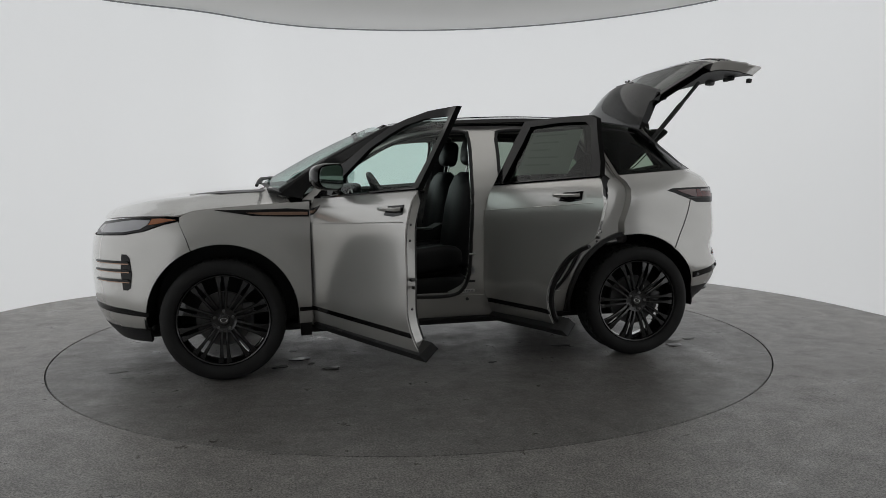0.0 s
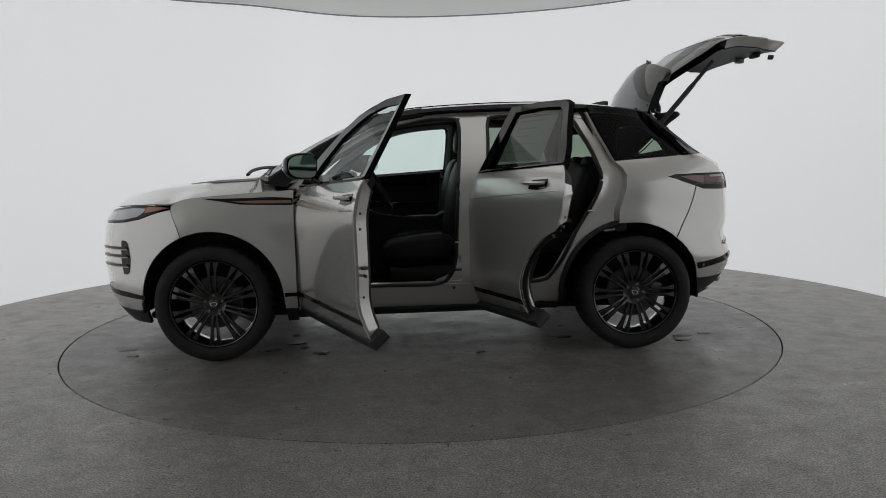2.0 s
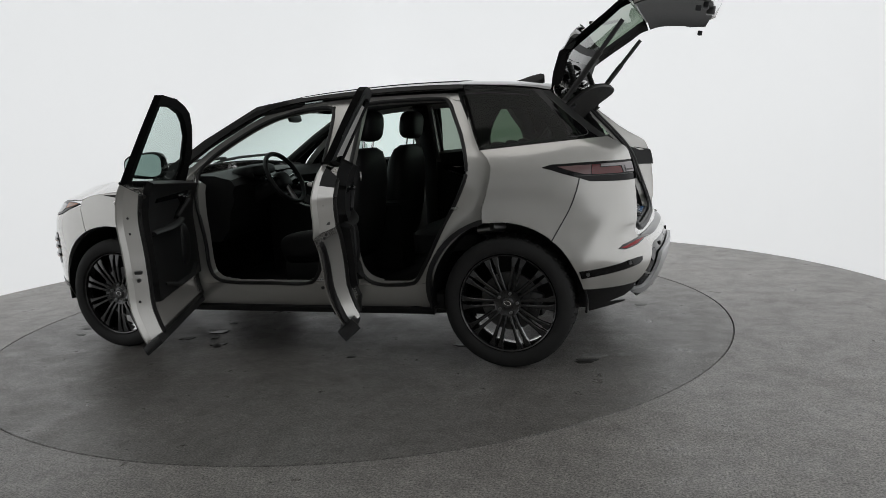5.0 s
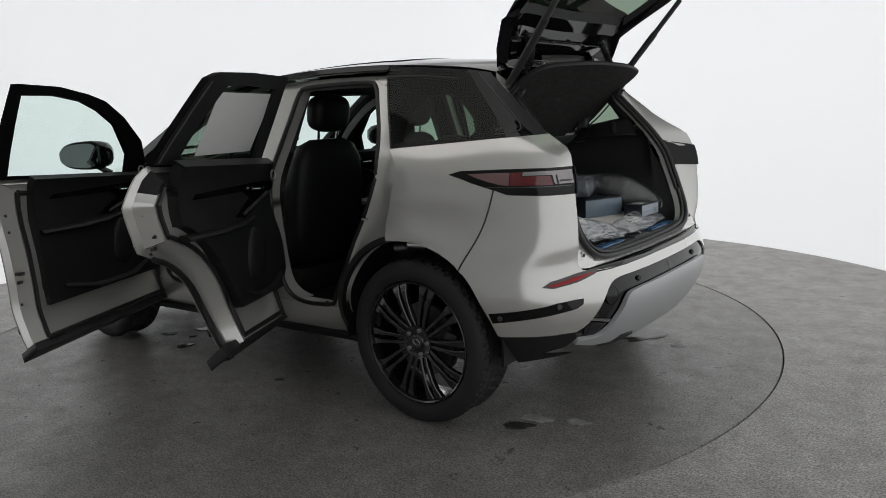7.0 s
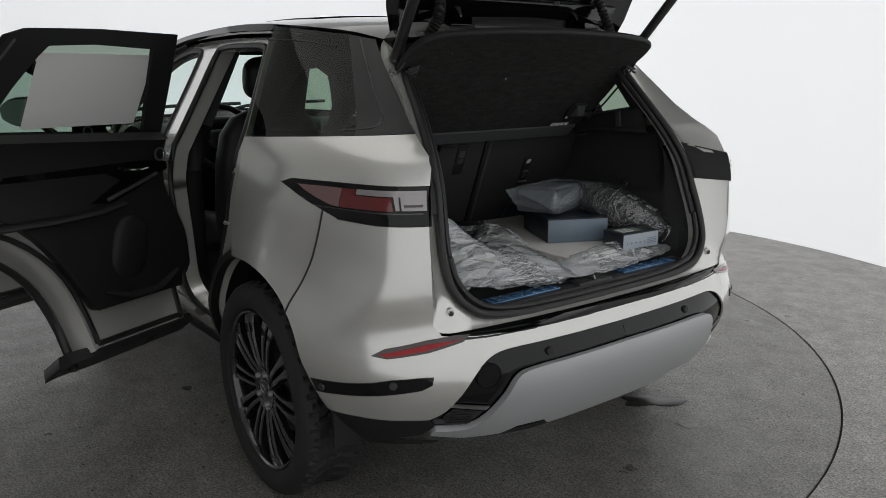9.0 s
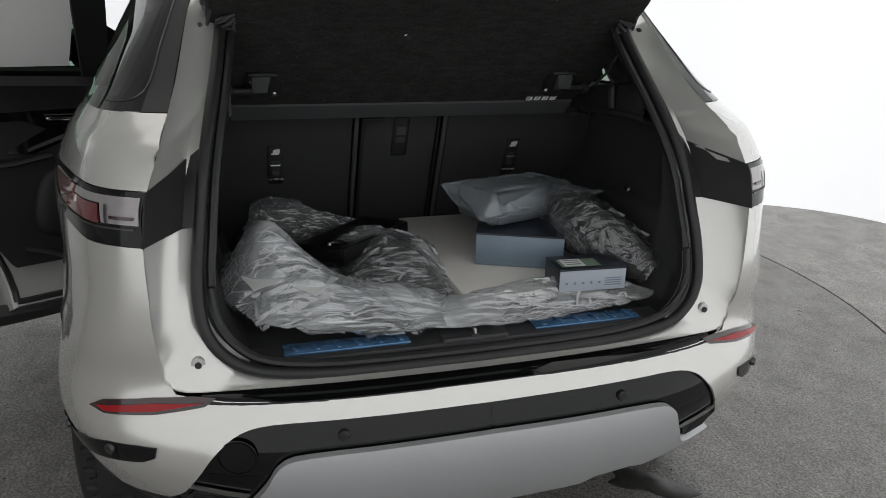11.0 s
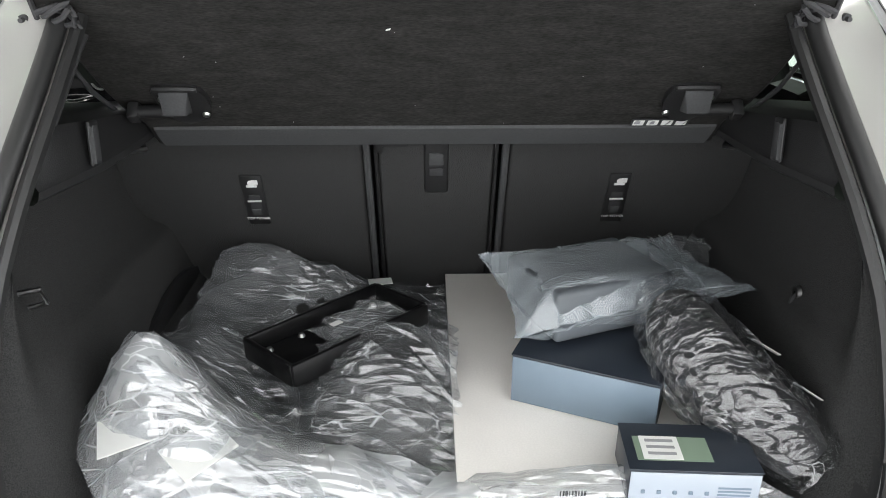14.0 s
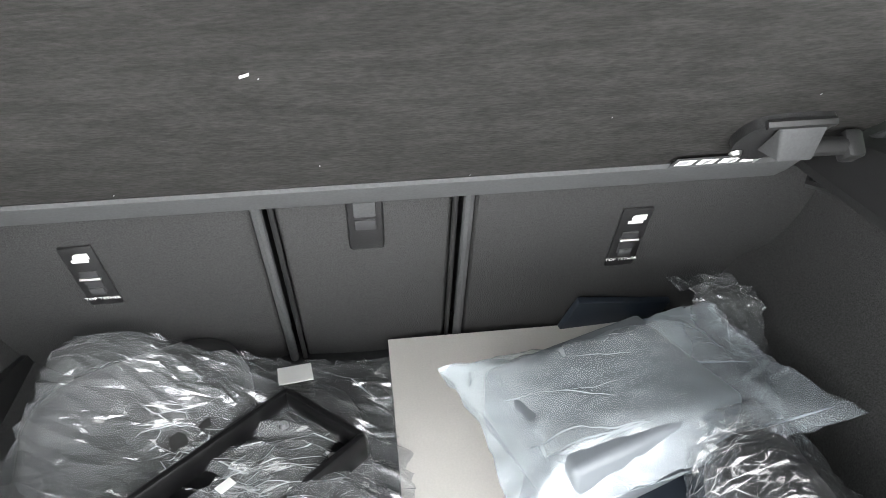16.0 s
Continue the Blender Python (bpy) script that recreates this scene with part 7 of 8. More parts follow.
def dashboard():
    rings = []
    for y in np.linspace(-0.72, 0.72, 13):
        b = 0.05 * (y / 0.72) ** 2
        hood_ = 0.03 * math.exp(-((y + 0.38) / 0.16) ** 2)
        prof = [(-0.98, 0.70), (-1.0, 1.10), (-0.85, 1.135), (-0.68, 1.13 + hood_), (-0.56, 1.10 + hood_), (-0.53, 1.06), (-0.55, 1.02), (-0.545, 0.96), (-0.58, 0.90), (-0.60, 0.78), (-0.68, 0.70)]
        rings.append([(x + b, y, z - 0.012 * (y / 0.72) ** 2) for x, z in prof])
    d = part("dashboard", loft_bm(rings), LEATHER, car, "black soft dashboard")
    part("dash_blade", tube_bm([(-0.545, -0.68, 0.995), (-0.54, -0.5, 1.0), (-0.54, 0.0, 1.0), (-0.545, 0.68, 0.995)], 0.006, 6), METAL, d, "thin bright dashboard blade")
    part("touch_screen", box_bm((0.02, 0.26, 0.13), (-0.535, 0.0, 1.055), 0.006, (0, -18, 0)), GLOSS_BLACK, d)
    for y in (-0.62, -0.14, 0.14, 0.62):
        part("air_vent", box_bm((0.012, 0.12, 0.04), (-0.54, y, 1.03), 0.004, (0, -10, 0)), GLOSS_BLACK, d)
    part("instrument_hood", turned(rounded((0, 0, 0), (0.20, 0.34, 0.09), 3.5), (-0.55, -0.38, 1.125), 0, -8, 0), LEATHER, d)
    part("instrument_screen", box_bm((0.01, 0.28, 0.10), (-0.47, -0.38, 1.11), 0.004, (0, -25, 0)), GLOSS_BLACK, d)
    # console
    rings = []
    for x, z, w in ((-0.60, 0.98, 0.15), (-0.45, 0.93, 0.14), (-0.30, 0.86, 0.13), (-0.12, 0.83, 0.12), (0.10, 0.83, 0.12), (0.16, 0.86, 0.12), (0.40, 0.86, 0.11)):
        rings.append([(x, -w, 0.40), (x, -w, z - 0.02), (x, -w + 0.02, z), (x, w - 0.02, z), (x, w, z - 0.02), (x, w, 0.40)])
    c = part("centre_console", loft_bm(rings), LEATHER, car, "black centre console")
    part("console_trim", tube_bm([(-0.46, -0.145, 0.925), (-0.31, -0.135, 0.86), (-0.12, -0.125, 0.832), (0.10, -0.125, 0.832)], 0.006, 6), METAL, c, "bright console edge")
    part("console_plate", loft_bm([[(-0.46, -0.12, 0.94), (-0.46, 0.12, 0.94)], [(-0.30, -0.11, 0.867), (-0.30, 0.11, 0.867)], [(-0.10, -0.10, 0.838), (-0.10, 0.10, 0.838)]], cap=False, closed_ring=False), GLOSS_BLACK, c, thick=0.004)
    part("gear_knob", merge(turned(rounded((0, 0, 0), (0.06, 0.045, 0.05), 2.5), (-0.20, -0.01, 0.91)), tube_bm([(-0.19, -0.01, 0.85), (-0.20, -0.01, 0.91)], 0.012, 8)), GLOSS_BLACK, c)
    # steering wheel
    M = pose(-0.31, -0.38, 1.075, 0, 0, 0) @ pose(0, 0, 0, 0, -28, 0)
    rim = [(0, 0.182 * math.cos(a), 0.182 * math.sin(a)) for a in np.linspace(0, 2 * math.pi, 49)[:-1]]
    w = part("steering_wheel", turned2(tube_bm(rim, 0.016, 10, closed=True), M), LEATHER, car, "black leather steering wheel")
    part("wheel_boss", turned2(rounded((-0.03, 0, -0.005), (0.07, 0.17, 0.12), 3), M), LEATHER, w)
    for y, z in ((0.16, 0.02), (-0.16, 0.02)):
        part("wheel_spoke", turned2(tube_bm([(-0.02, y * 0.3, 0.0), (-0.012, y, z)], 0.018, 8, flat=0.5), M), GLOSS_BLACK, w)
    part("wheel_spoke", turned2(tube_bm([(-0.02, 0, -0.04), (-0.01, 0, -0.17)], 0.018, 8), M), METAL, w)
    part("steering_column", tube_bm([(-0.34, -0.38, 1.06), (-0.58, -0.38, 0.95)], 0.05, 10), TRIM, w)
    for s in (-1, 1):
        part("stalk", tube_bm([(-0.38, -0.38 + 0.05 * s, 1.06), (-0.36, -0.38 + 0.16 * s, 1.075)], 0.009, 8), GLOSS_BLACK, w)
    # inner mirror
    m = part("inside_mirror", turned(rounded((0, 0, 0), (0.03, 0.23, 0.06), 3.5), (-0.42, 0.0, 1.475), 0, -15, 8), BLACK, car)
    part("mirror_stem", tube_bm([(-0.46, 0, 1.53), (-0.43, 0, 1.48)], 0.02, 8), BLACK, m)
    for s in (-1, 1):
        part("sun_visor", box_bm((0.13, 0.36, 0.016), (-0.25, 0.34 * s, 1.53), 0.006, (0, 24, 0)), TRIM, car)


def turned2(bm, M):
    bmesh.ops.transform(bm, matrix=M, verts=bm.verts)
    return bm


dashboard()


def door_extras():
    """Pieces that only the open doors show."""
    rd, fd = doors["r", False], doors["f", False]
    panel("price_sheet", [(0.475, 1.222), (0.93, 1.228), (0.915, 1.485), (0.46, 1.482)], side, PAPER, rd, "white paper sheet stuck inside the window", offset=-0.032, thick=0.001)
    for k in range(5):
        z = 1.465 - 0.045 * k
        panel("print_bar", [(0.52, z - 0.008), (0.80 - 0.05 * (k % 3), z - 0.008), (0.80 - 0.05 * (k % 3), z), (0.52, z)], side, FAINT, rd, offset=-0.0295, thick=0.0004)
    pts = arc(AX - 0.02, 0.385, 0.468, 108, 186, 12) + [(0.86, 0.31)]
    part("arch_rubber", tube_bm([side(x, z, -0.035) for x, z in pts], lambda f: 0.012 + 0.007 * f, 8), SEAL, rd, "thick black arch rubber")
    for d, x, z in ((rd, 0.435, 1.10), (fd, -0.60, 1.12)):
        bm = lathe_bm([(0.020, -0.002), (0.022, 0.004), (0.026, 0.004), (0.027, -0.004)], 24, "z")
        p = Vector(side(x, z, -0.188 if d is rd else -0.128))
        bmesh.ops.transform(bm, matrix=Matrix.Translation(p) @ pose(0, 0, 0, -90), verts=bm.verts)
        part("tweeter_ring", bm, METAL, d, "bright tweeter ring")
    for d, hx in ((fd, -0.79), (rd, 0.33)):
        for z in (0.58, 0.95):
            part("hinge", box_bm((0.07, 0.05, 0.05), (hx + 0.02, -0.84, z), 0.01), PAINT, d)
        part("check_strap", box_bm((0.09, 0.02, 0.025), (hx + 0.03, -0.83, 0.75), 0.004), DARK_METAL, d)
    # upper painted corner with gloss patch on each shut edge
    for d, x, z in ((fd, 0.245, 0.98), (fd, 0.238, 0.90), (fd, 0.236, 0.55), (rd, 1.235, 1.02), (rd, 1.20, 0.86)):
        p = side(x, z, -0.05)
        bm = lathe_bm([(0.0001, 0.004), (0.006, 0.004), (0.007, 0.0)], 10, "x")
        bmesh.ops.translate(bm, vec=(p[0] + 0.012, p[1], p[2]), verts=bm.verts)
        part("hole_plug", bm, INK, d)


door_extras()

# ---- things in the load bay ----


def crumpled_sheet(name, outline, height, mat, label, category, step=0.02, rough=0.012, seed=0.0, grain=(0.62, 1.9), jag=0.38, sharp=14, folds=(34, 9)):
    """A loose film laid over a height field: long flat facets with sharp creases between them."""
    rnd = random.Random(int(seed * 10) + 3)
    turn = 0.6 + seed
    c, s = math.cos(turn), math.sin(turn)
    flat = [(x * c + y * s, y * c - x * s) for x, y in dense(outline, 0.02)]
    bm = cells(flat, (step * grain[0], step * grain[1]))
    bmesh.ops.triangulate(bm, faces=bm.faces[:], quad_method="ALTERNATE")
    for v in bm.verts:
        loose = 0.0 if v.is_boundary else 0.42
        u, w = v.co.x + rnd.uniform(-loose, loose) * step * grain[0], v.co.y + rnd.uniform(-loose, loose) * step * grain[1]
        x, y = u * c - w * s, u * s + w * c
        q = Vector((x * 9 + seed, y * 9, seed))
        c1 = 1 - 2.0 * abs(noise.noise(q))
        c2 = 1 - 2.0 * abs(noise.noise(Vector((u * folds[0], w * folds[1], seed + 5))))
        z = height(x, y) + rough * (0.7 * c1 + 0.5 * c2 + rnd.uniform(-jag, jag))
        v.co = Vector((x, y, z))
    bm.normal_update()
    if sum(f.normal.z for f in bm.faces) < 0:
        bmesh.ops.reverse_faces(bm, faces=bm.faces)
    ob = part(name, bm, mat, None, smooth=True, sharp=sharp)
    return tagged(ob, label, category)


def pillow_bag(parent, seam, c, r, size):
    """A flat film bag with pulled-out corners, drawn over a box."""
    back_l, back_r, front_r, front_l = (Vector(p) for p in seam)
    M = pose(*c, *r)
    inv = M.inverted()
    n = 44
    bm = bmesh.new()
    sheets = []
    for up in (1, -1):
        V = []
        for i in range(n + 1):
            row = []
            for j in range(n + 1):
                u, v = i / n, j / n
                edge = min(u, 1 - u, v, 1 - v)
                # the sides draw in between the corners
                du, dv = 0.05 * math.sin(math.pi * v) * (0.5 - u), 0.05 * math.sin(math.pi * u) * (0.5 - v)
                p = back_l.lerp(back_r, v + dv * 2).lerp(front_l.lerp(front_r, v + dv * 2), u + du * 2)
                k = min(1.0, edge / 0.22)
                k = k * (2 - k)
                q = inv @ p
                over = max(abs(q.x) / size[0], abs(q.y) / size[1]) * 2
                f = 1 / (1 + max(0.0, over - 1.06) ** 2 * 22)
                top = c[2] + up * size[2] / 2
                z = p.z + (top - p.z) * k * f + up * 0.012 * k * (1 - f)
                w = Vector((p.x * 22, p.y * 22, up * 3.0))
                z += 0.006 * (0.25 + (1 - k)) * (1 - 2 * abs(noise.noise(w))) + 0.003 * noise.noise(w * 2.7)
                row.append(bm.verts.new((p.x + 0.006 * (1 - k) * noise.noise(w * 1.9), p.y + 0.006 * (1 - k) * noise.noise(w * 2.3), max(z, 0.884))))
            V.append(row)
        sheets.append(V)
        for i in range(n):
            for j in range(n):
                a = (V[i][j], V[i + 1][j], V[i + 1][j + 1], V[i][j + 1])
                bm.faces.new(a if up > 0 else a[::-1])
    bmesh.ops.remove_doubles(bm, verts=bm.verts, dist=0.0004)
    return part("clear_bag", bm, FILM2, parent, "hazy clear bag", sharp=35)


def carton(name, label, category, corner, size, yaw, mats, lean=(0, 0)):
    """A closed carton with a lid, its own face colours: top, front, rest."""
    e = thing(name, label, category)
    e.matrix_basis = pose(*corner, lean[0], lean[1], yaw)
    sx, sy, sz = size
    body = box_bm((sx, sy, sz), (-sx / 2, sy / 2, sz / 2), 0.0012)
    part("carton_body", body, mats[2], e)
    part("lid", box_bm((sx + 0.003, sy + 0.003, 0.003), (-sx / 2, sy / 2, sz + 0.0022), 0.001), mats[0], e)
    part("front_face", box_bm((0.0016, sy - 0.002, sz - 0.002), (0.0012, sy / 2, sz / 2), 0.0004), mats[1], e)
    return e


def cargo():
    e = thing("white_card_box", "flat white cardboard box lying on the bay floor", "box")
    part("carton_body", box_bm((0.69, 0.40, 0.024), (1.519, 0.222, 0.774), 0.003), WHITE, e)
    part("lid", box_bm((0.692, 0.402, 0.003), (1.519, 0.222, 0.7885), 0.0012), WHITE, e)
    part("label", box_bm((0.0008, 0.05, 0.017), (1.8655, 0.19, 0.776), 0), PAPER, e, "small white barcode label")
    for k in range(9):
        part("print_bar", box_bm((0.0006, 0.0016 + 0.001 * (k % 3), 0.010), (1.8662, 0.172 + 0.0045 * k, 0.774), 0), INK, e)
    carton("blue_carton", "blue-grey carton with dark lid, lying on the white box", "box", (1.658, 0.120, 0.791), (0.28, 0.240, 0.088), -24.0, (DARK_BOX, BLUE_BOX, DARK_BOX))
    sb = carton("small_carton", "small dark carton with pale front and label", "box", (1.902, 0.258, 0.7905), (0.10, 0.18, 0.056), -4.0, (DARK_BOX, PALE_BOX, DARK_BOX))
    part("label", box_bm((0.05, 0.055, 0.0006), (-0.045, 0.05, 0.0608), 0), PAPER, sb, "white printed label")
    part("green_panel", box_bm((0.052, 0.105, 0.0006), (-0.044, 0.066, 0.0602), 0), GREEN, sb, "green printed panel")
    for k in range(3):
        part("print_bar", box_bm((0.006, 0.04, 0.0004), (-0.06 + 0.014 * k, 0.05, 0.0613), 0), GREY_PRINT, sb)
    for k in range(4):
        part("print_bar", box_bm((0.0006, 0.045, 0.0028), (0.0024, 0.145, 0.014 + 0.006 * k), 0), BLUE_BOX, sb)
    for k in range(5):
        part("pictogram", box_bm((0.0008, 0.006, 0.006), (0.0024, 0.02 + 0.022 * k, 0.022), 0.001), BLUE_BOX, sb)
    # bagged grey box on top
    e = thing("bagged_box", "grey foam-packed box in a clear bag on the carton", "parcel")
    c, r = (1.518, 0.268, 0.934), (0, -2, 21)
    part("packed_box", turned(box_bm((0.185, 0.235, 0.092), (0, 0, 0), 0.010, seg=3), c, *r), FOAM, e)
    pillow_bag(e, ((1.462, 0.075, 0.968), (1.345, 0.462, 0.950), (1.582, 0.552, 0.952), (1.672, 0.122, 0.915)), c, r, (0.205, 0.255, 0.108))
    # dark bundle in film
    e = thing("film_wrapped_bundle", "black soft bundle in shiny clear film beside the carton", "parcel")
    P = curve([(1.60, 0.405, 0.925), (1.67, 0.40, 0.918), (1.745, 0.425, 0.89), (1.81, 0.49, 0.85), (1.85, 0.535, 0.815)], 5)
    part("bundle", tube_bm(P, lambda f: 0.066 * (0.55 + 0.45 * math.sin(math.pi * min(1, 0.12 + f * 0.86))), 14), INK, e)
    bm = tube_bm(curve([(1.575, 0.395, 0.935), (1.67, 0.40, 0.920), (1.745, 0.425, 0.892), (1.81, 0.49, 0.852), (1.87, 0.54, 0.810)], 12), lambda f: 0.078 * (0.5 + 0.5 * math.sin(math.pi * min(1, 0.12 + f * 0.86))), 56)
    bmesh.ops.triangulate(bm, faces=bm.faces[:])
    for v in bm.verts:
        w = v.co * 26
        k = 0.006 * (1 - 2 * abs(noise.noise(w))) + 0.003 * (1 - 2 * abs(noise.noise(w * 2.3)))
        v.co += Vector((noise.noise(w * 1.3), noise.noise(w * 1.7 + Vector((9, 0, 0))), noise.noise(w * 1.1))) * 0.007 + (v.co - Vector((1.72, 0.44, 0.91))).normalized() * k
    part("film", bm, FILM3, e, "shiny clear film", sharp=50)
    for x, y, z, rz in ((1.735, 0.50, 0.938, 62), (1.795, 0.545, 0.898, 58)):
        part("tag", box_bm((0.045, 0.016, 0.001), (x, y, z), 0, (-38, 22, rz)), PAPER, e, "white paper tag")
    # navy folder against the seat
    fd = box_bm((0.012, 0.17, 0.13), (0, 0, 0), 0.002)
    turned(fd, (1.172, 0.392, 0.790), -12, 22, 4)
    tagged(part("folder", fd, DARK_BOX), "dark navy folder leaning on the seat back", "folder")
    # tray
    e = thing("black_tray", "black plastic tray with bolts lying on film", "tray")
    A, B, C_, D = Vector((1.347, -0.137, 0.846)), Vector((1.442, -0.02, 0.838)), Vector((1.645, -0.235, 0.834)), Vector((1.562, -0.345, 0.862))
    ctr = (A + B + C_ + D) / 4
    ang = math.degrees(math.atan2(-0.215, 0.203))
    M = (ctr.x, ctr.y, ctr.z - 0.012)
    part("tray_base", turned(box_bm((0.31, 0.15, 0.008), (0, 0, -0.012), 0.004), M, 4, 0, ang), GLOSS_TRAY, e)
    for sx, sy, px, py in ((0.31, 0.012, 0, 0.075), (0.31, 0.012, 0, -0.075), (0.012, 0.15, 0.152, 0), (0.012, 0.15, -0.152, 0)):
        part("tray_wall", turned(box_bm((sx, sy, 0.042), (px, py, 0.004), 0.005), M, 4, 0, ang), GLOSS_TRAY, e)
    for px, py in ((-0.12, 0.05), (-0.12, -0.05), (0.12, 0.05), (0.12, -0.05), (-0.05, 0.052), (0.05, -0.052)):
        bm = lathe_bm([(0.0001, 0.006), (0.005, 0.006), (0.0075, 0.0)], 12, "z")
        bmesh.ops.translate(bm, vec=(px, py, -0.007), verts=bm.verts)
        part("bolt", turned(bm, M, 4, 0, ang), METAL, e)
    part("small_bag", crumple_patch((0.09, 0.06), 0.010, 5.0, M, ang, 0.004), FILM, e, "small film bag", smooth=False)
    part("small_tag", turned(box_bm((0.022, 0.014, 0.001), (0.005, 0.0, 0.020), 0), M, 4, 0, ang), PAPER, e)
    # dark mats under the film
    e = thing("rubber_mats", "black folded rubber mats under clear film", "mat")
    for cx, cy, cz, sx, sy, sz, rz, rx in ((1.30, -0.35, 0.765, 0.26, 0.34, 0.12, 12, 10), (1.45, -0.12, 0.755, 0.42, 0.22, 0.07, 5, 0), (1.60, -0.10, 0.765, 0.30, 0.20, 0.05, -14, 0), (1.55, -0.40, 0.752, 0.40, 0.26, 0.06, 20, 0)):
        part("mat", turned(rounded((0, 0, 0), (sx, sy, sz), 3.5), (cx, cy, cz), rx, 0, rz), RUBBER, e)

    # big clear sheet on the left and front
    def h(x, y):
        z = 0.742
        for cx, cy, rx, ry, a in ((1.27, -0.39, 0.13, 0.19, 0.140), (1.47, -0.12, 0.2, 0.16, 0.085), (1.735, -0.455, 0.085, 0.10, 0.165), (1.82, -0.36, 0.10, 0.12, 0.10), (1.86, -0.18, 0.08, 0.14, 0.06), (1.56, -0.46, 0.16, 0.12, 0.085), (1.62, -0.08, 0.12, 0.12, 0.065)):
            z += a * math.exp(-((x - cx) / rx) ** 2 - ((y - cy) / ry) ** 2)
        return min(z, 0.962)
    out = [(1.19, -0.44), (1.21, -0.20), (1.20, 0.02), (1.40, 0.045), (1.60, 0.03), (1.80, 0.05), (1.90, 0.10), (1.965, 0.02), (1.985, -0.18), (1.955, -0.36), (1.91, -0.47), (1.80, -0.55), (1.66, -0.575), (1.50, -0.545), (1.36, -0.47)]
    crumpled_sheet("clear_film_sheet", out, h, FILM, "crumpled clear plastic film over the bay floor", "film", rough=0.020, seed=2.0)

    def h2(x, y):
        return h(x, y) + 0.012
    out = [(1.62, -0.54), (1.70, -0.36), (1.78, -0.22), (1.81, -0.02), (1.90, 0.06), (1.975, 0.0), (1.985, -0.18), (1.96, -0.36), (1.91, -0.47), (1.80, -0.555), (1.70, -0.57)]
    crumpled_sheet("milky_film_sheet", out, h2, MILKY, "crumpled milky plastic film lying over the front edge", "film", rough=0.011, seed=7.0, step=0.020, grain=(0.8, 1.1), jag=0.07, sharp=30, folds=(20, 6))

    def h3(x, y):
        return 0.765 + 0.04 * math.exp(-((x - 1.86) / 0.05) ** 2) * (0.6 + 0.4 * math.sin(y * 9)) + 0.012 * math.sin(x * 40 + y * 7)
    out = [(1.82, 0.0), (1.815, 0.15), (1.84, 0.25), (1.855, 0.35), (1.86, 0.46), (1.88, 0.50), (1.90, 0.54), (1.945, 0.47), (1.965, 0.38), (1.985, 0.2), (1.99, 0.05), (1.985, -0.06), (1.92, -0.06)]
    crumpled_sheet("milky_film_strip", out, h3, MILKY, "crumpled milky plastic film along the loading sill", "film", rough=0.010, seed=11.0, step=0.020, grain=(0.8, 1.1), jag=0.07, sharp=30, folds=(20, 6))
    out = [(1.21, 0.47), (1.20, 0.55), (1.30, 0.56), (1.40, 0.54), (1.42, 0.48), (1.32, 0.46)]
    crumpled_sheet("clear_film_tail", out, lambda x, y: 0.872 + 0.04 * math.exp(-((x - 1.3) / 0.06) ** 2), FILM, "loose tail of clear film by the side lining", "film", rough=0.022, seed=17.0, step=0.018)
    for x, y, z, rz in ((1.822, -0.455, 0.878, 20), (1.855, -0.345, 0.872, 45)):
        tagged(part("paper_tag", box_bm((0.075, 0.085, 0.001), (x, y, h(x, y) + 0.004), 0, (10, 8, rz)), PAPER), "small white paper tag lying under film", "tag")
    tagged(part("paper_slip", box_bm((0.05, 0.05, 0.001), (1.28, -0.12, 0.826), 0, (0, -12, 8)), PAPER), "white printed slip lying on the film", "slip")


def crumple_patch(size, rough, seed, at, ang, lift):
    bm = cells(dense([(-size[0] / 2, -size[1] / 2), (size[0] / 2, -size[1] / 2), (size[0] / 2, size[1] / 2), (-size[0] / 2, size[1] / 2)], 0.01), (0.01, 0.01))
    bmesh.ops.triangulate(bm, faces=bm.faces[:])
    for v in bm.verts:
        v.co.z = lift + rough * (noise.noise(Vector((v.co.x * 60, v.co.y * 60, seed))) + 0.5)
    return turned(bm, at, 4, 0, ang)


GLOSS_TRAY = material("black_tray_plastic", (0.006, 0.006, 0.0065), rough=0.4, spec=0.25)
before = set(scene.objects)
cargo()
for ob in [o for o in scene.objects if o not in before and o.parent is None]:
    ob.location.x -= 0.014

# ---- on the floor ----


def blot(name, x, y, r, mat, label, category, seed, stretch=1.0, turn=0.0):
    bm = bmesh.new()
    pts = []
    for k in range(26):
        a = 2 * math.pi * k / 26
        q = r * (0.75 + 0.55 * noise.noise(Vector((math.cos(a) * 1.3 + seed, math.sin(a) * 1.3, seed))))
        px, py = q * math.cos(a) * stretch, q * math.sin(a)
        pts.append((x + px * math.cos(turn) - py * math.sin(turn), y + px * math.sin(turn) + py * math.cos(turn), 0.0))
    f = bm.faces.new([bm.verts.new(p) for p in pts])
    g = bmesh.ops.extrude_face_region(bm, geom=[f])
    for v in g["geom"]:
        if isinstance(v, bmesh.types.BMVert):
            v.co.z += 0.0025
            v.co.x += (x - v.co.x) * 0.06
            v.co.y += (y - v.co.y) * 0.06
    bmesh.ops.recalc_face_normals(bm, faces=bm.faces)
    return tagged(part(name, bm, mat, None), label, category, group="marks on the floor")


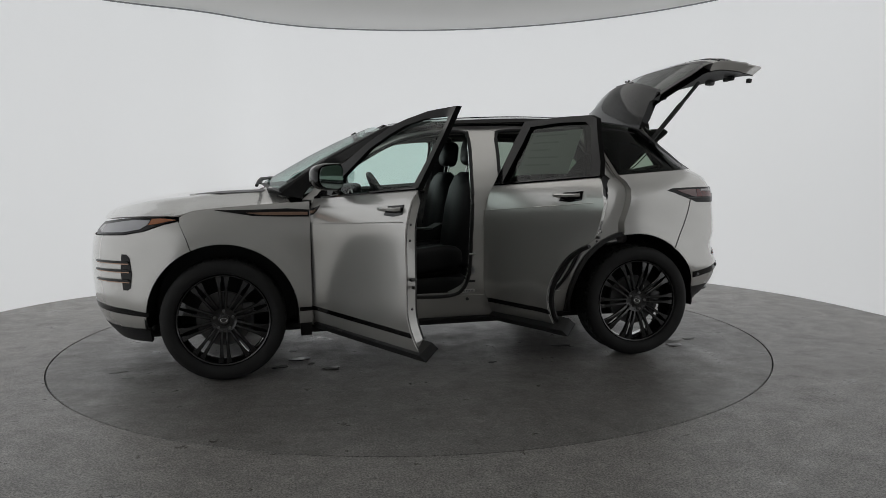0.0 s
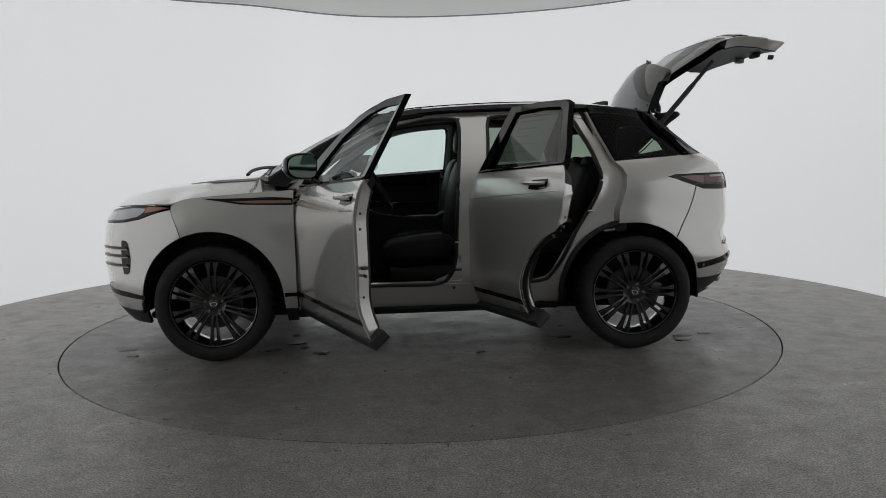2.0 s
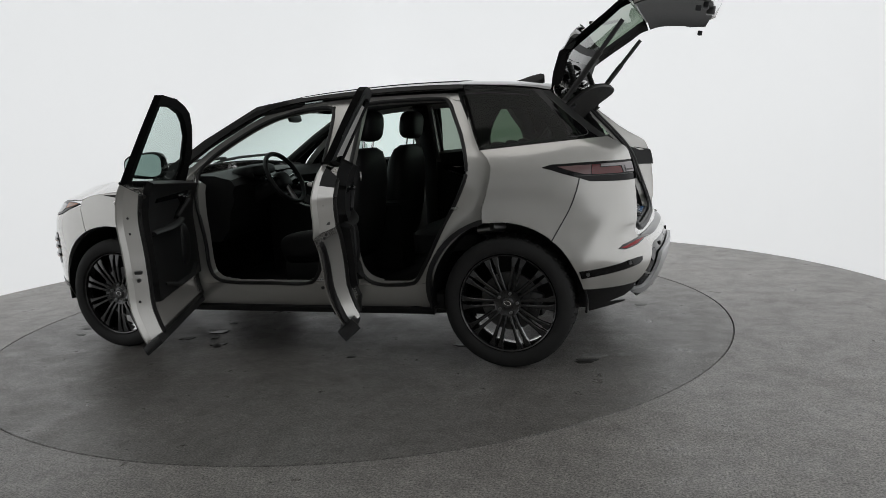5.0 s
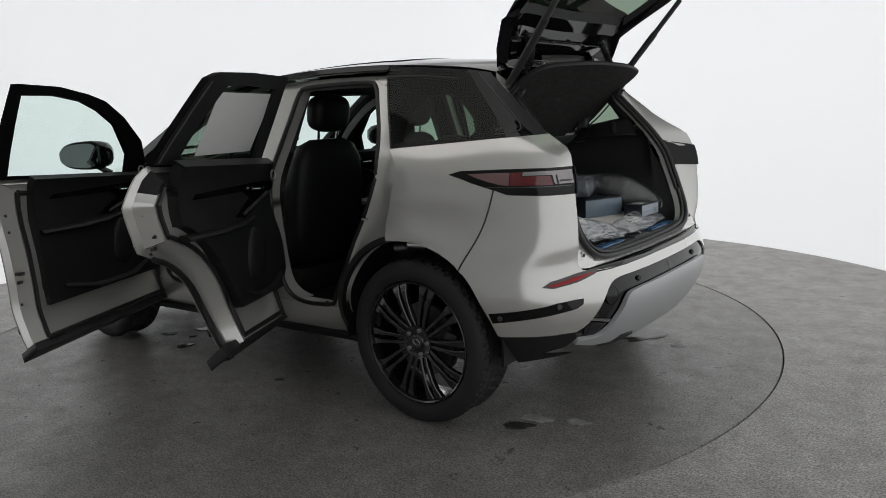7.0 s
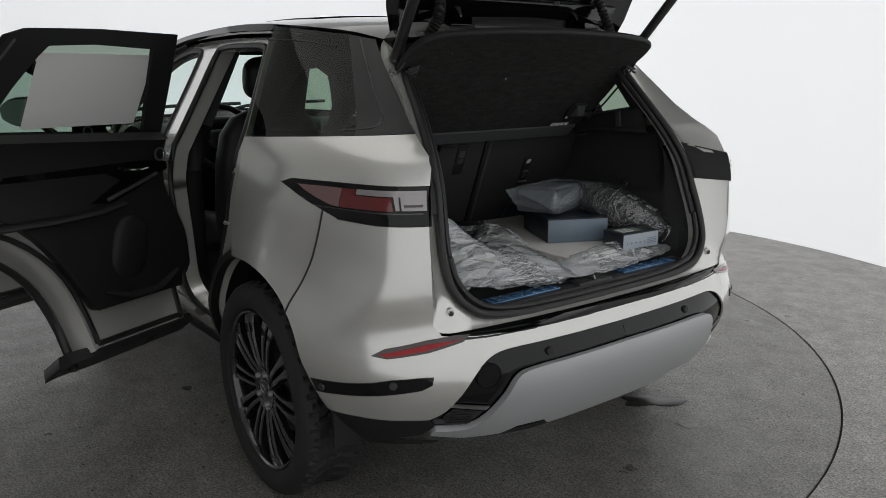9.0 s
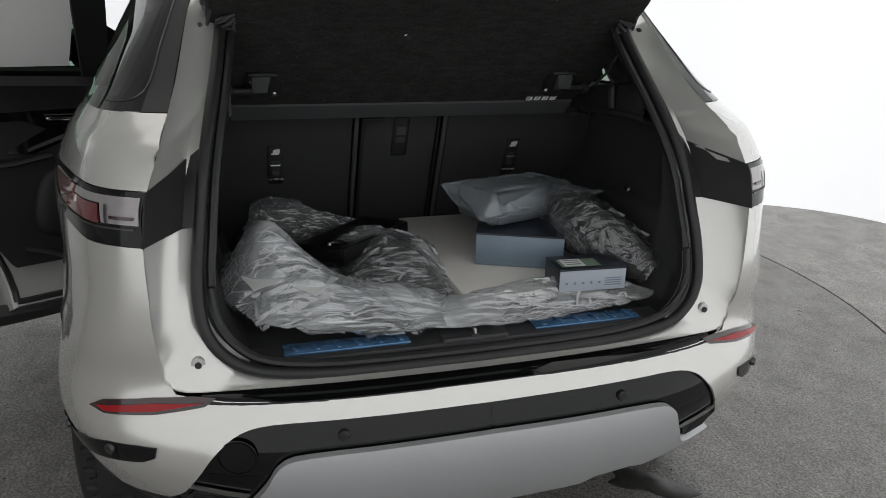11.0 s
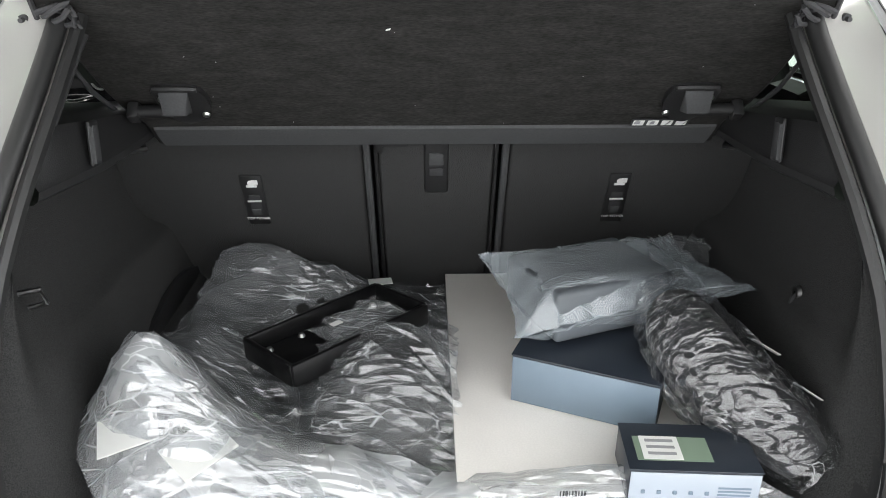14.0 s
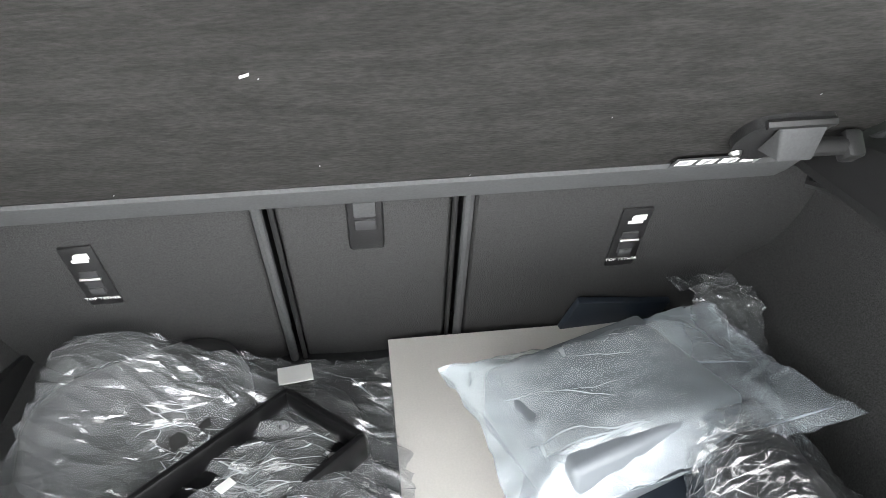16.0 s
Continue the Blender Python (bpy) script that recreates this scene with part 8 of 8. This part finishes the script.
def floor_marks():
    for k, (x, y, r, st, tu) in enumerate(((-0.88, -0.48, 0.055, 1.8, 0.4), (-0.70, -0.77, 0.06, 1.5, 0.1), (-0.93, -0.24, 0.03, 1.6, 0.2), (-1.02, -0.66, 0.04, 1.8, 0.5), (0.96, -0.53, 0.045, 1.8, 0.0),
                                           (1.70, 0.72, 0.07, 2.4, 0.9), (1.73, -0.72, 0.05, 1.5, 0.3), (-0.82, -0.62, 0.025, 1.3, 0.7), (0.34, -0.87, 0.025, 1.4, 0.2))):
        blot("puddle", x, y, r, WET, "small dark wet patch on the turntable", "puddle", k * 3.7, st, tu)
    for k, (x, y, r, st, tu) in enumerate(((1.75, -0.62, 0.05, 2.0, 0.0), (1.94, -0.56, 0.04, 1.6, 0.3), (1.93, 0.68, 0.045, 1.5, 0.5), (-2.02, -0.54, 0.035, 2.0, 0.2), (-1.93, -0.70, 0.03, 1.4, 0.1))):
        blot("dry_splash", x, y, r, PALE_MARK, "pale dried splash on the turntable", "stain", k * 5.1 + 40, st, tu)
    rnd = random.Random(11)
    bm = bmesh.new()
    for k in range(420):
        a, r = rnd.uniform(0, 2 * math.pi), 2.5 * math.sqrt(rnd.uniform(0, 1))
        if k < 160:
            x, y = rnd.gauss(rnd.choice((-1.0, 1.3)), 0.5), rnd.gauss(-0.5, 0.5)
        else:
            x, y = r * math.cos(a), r * math.sin(a)
        s = rnd.uniform(0.0015, 0.005)
        v = [bm.verts.new((x + s * rnd.uniform(0.5, 1.5) * math.cos(b), y + s * rnd.uniform(0.5, 1.5) * math.sin(b), 0.0005)) for b in (0, 2.1, 4.2)]
        t = bm.verts.new((x, y, s * 0.7))
        bm.faces.new(v)
        for i in range(3):
            bm.faces.new((v[i], v[(i + 1) % 3], t))
    bmesh.ops.recalc_face_normals(bm, faces=bm.faces)
    tagged(part("grit", bm, DIRT, None, smooth=False), "scattered dark grit on the turntable", "grit", kind="stuff")


PALE_MARK = material("pale_dry_mark", (0.30, 0.30, 0.29), rough=0.8, var=0.2, var_scale=30.0)
floor_marks()
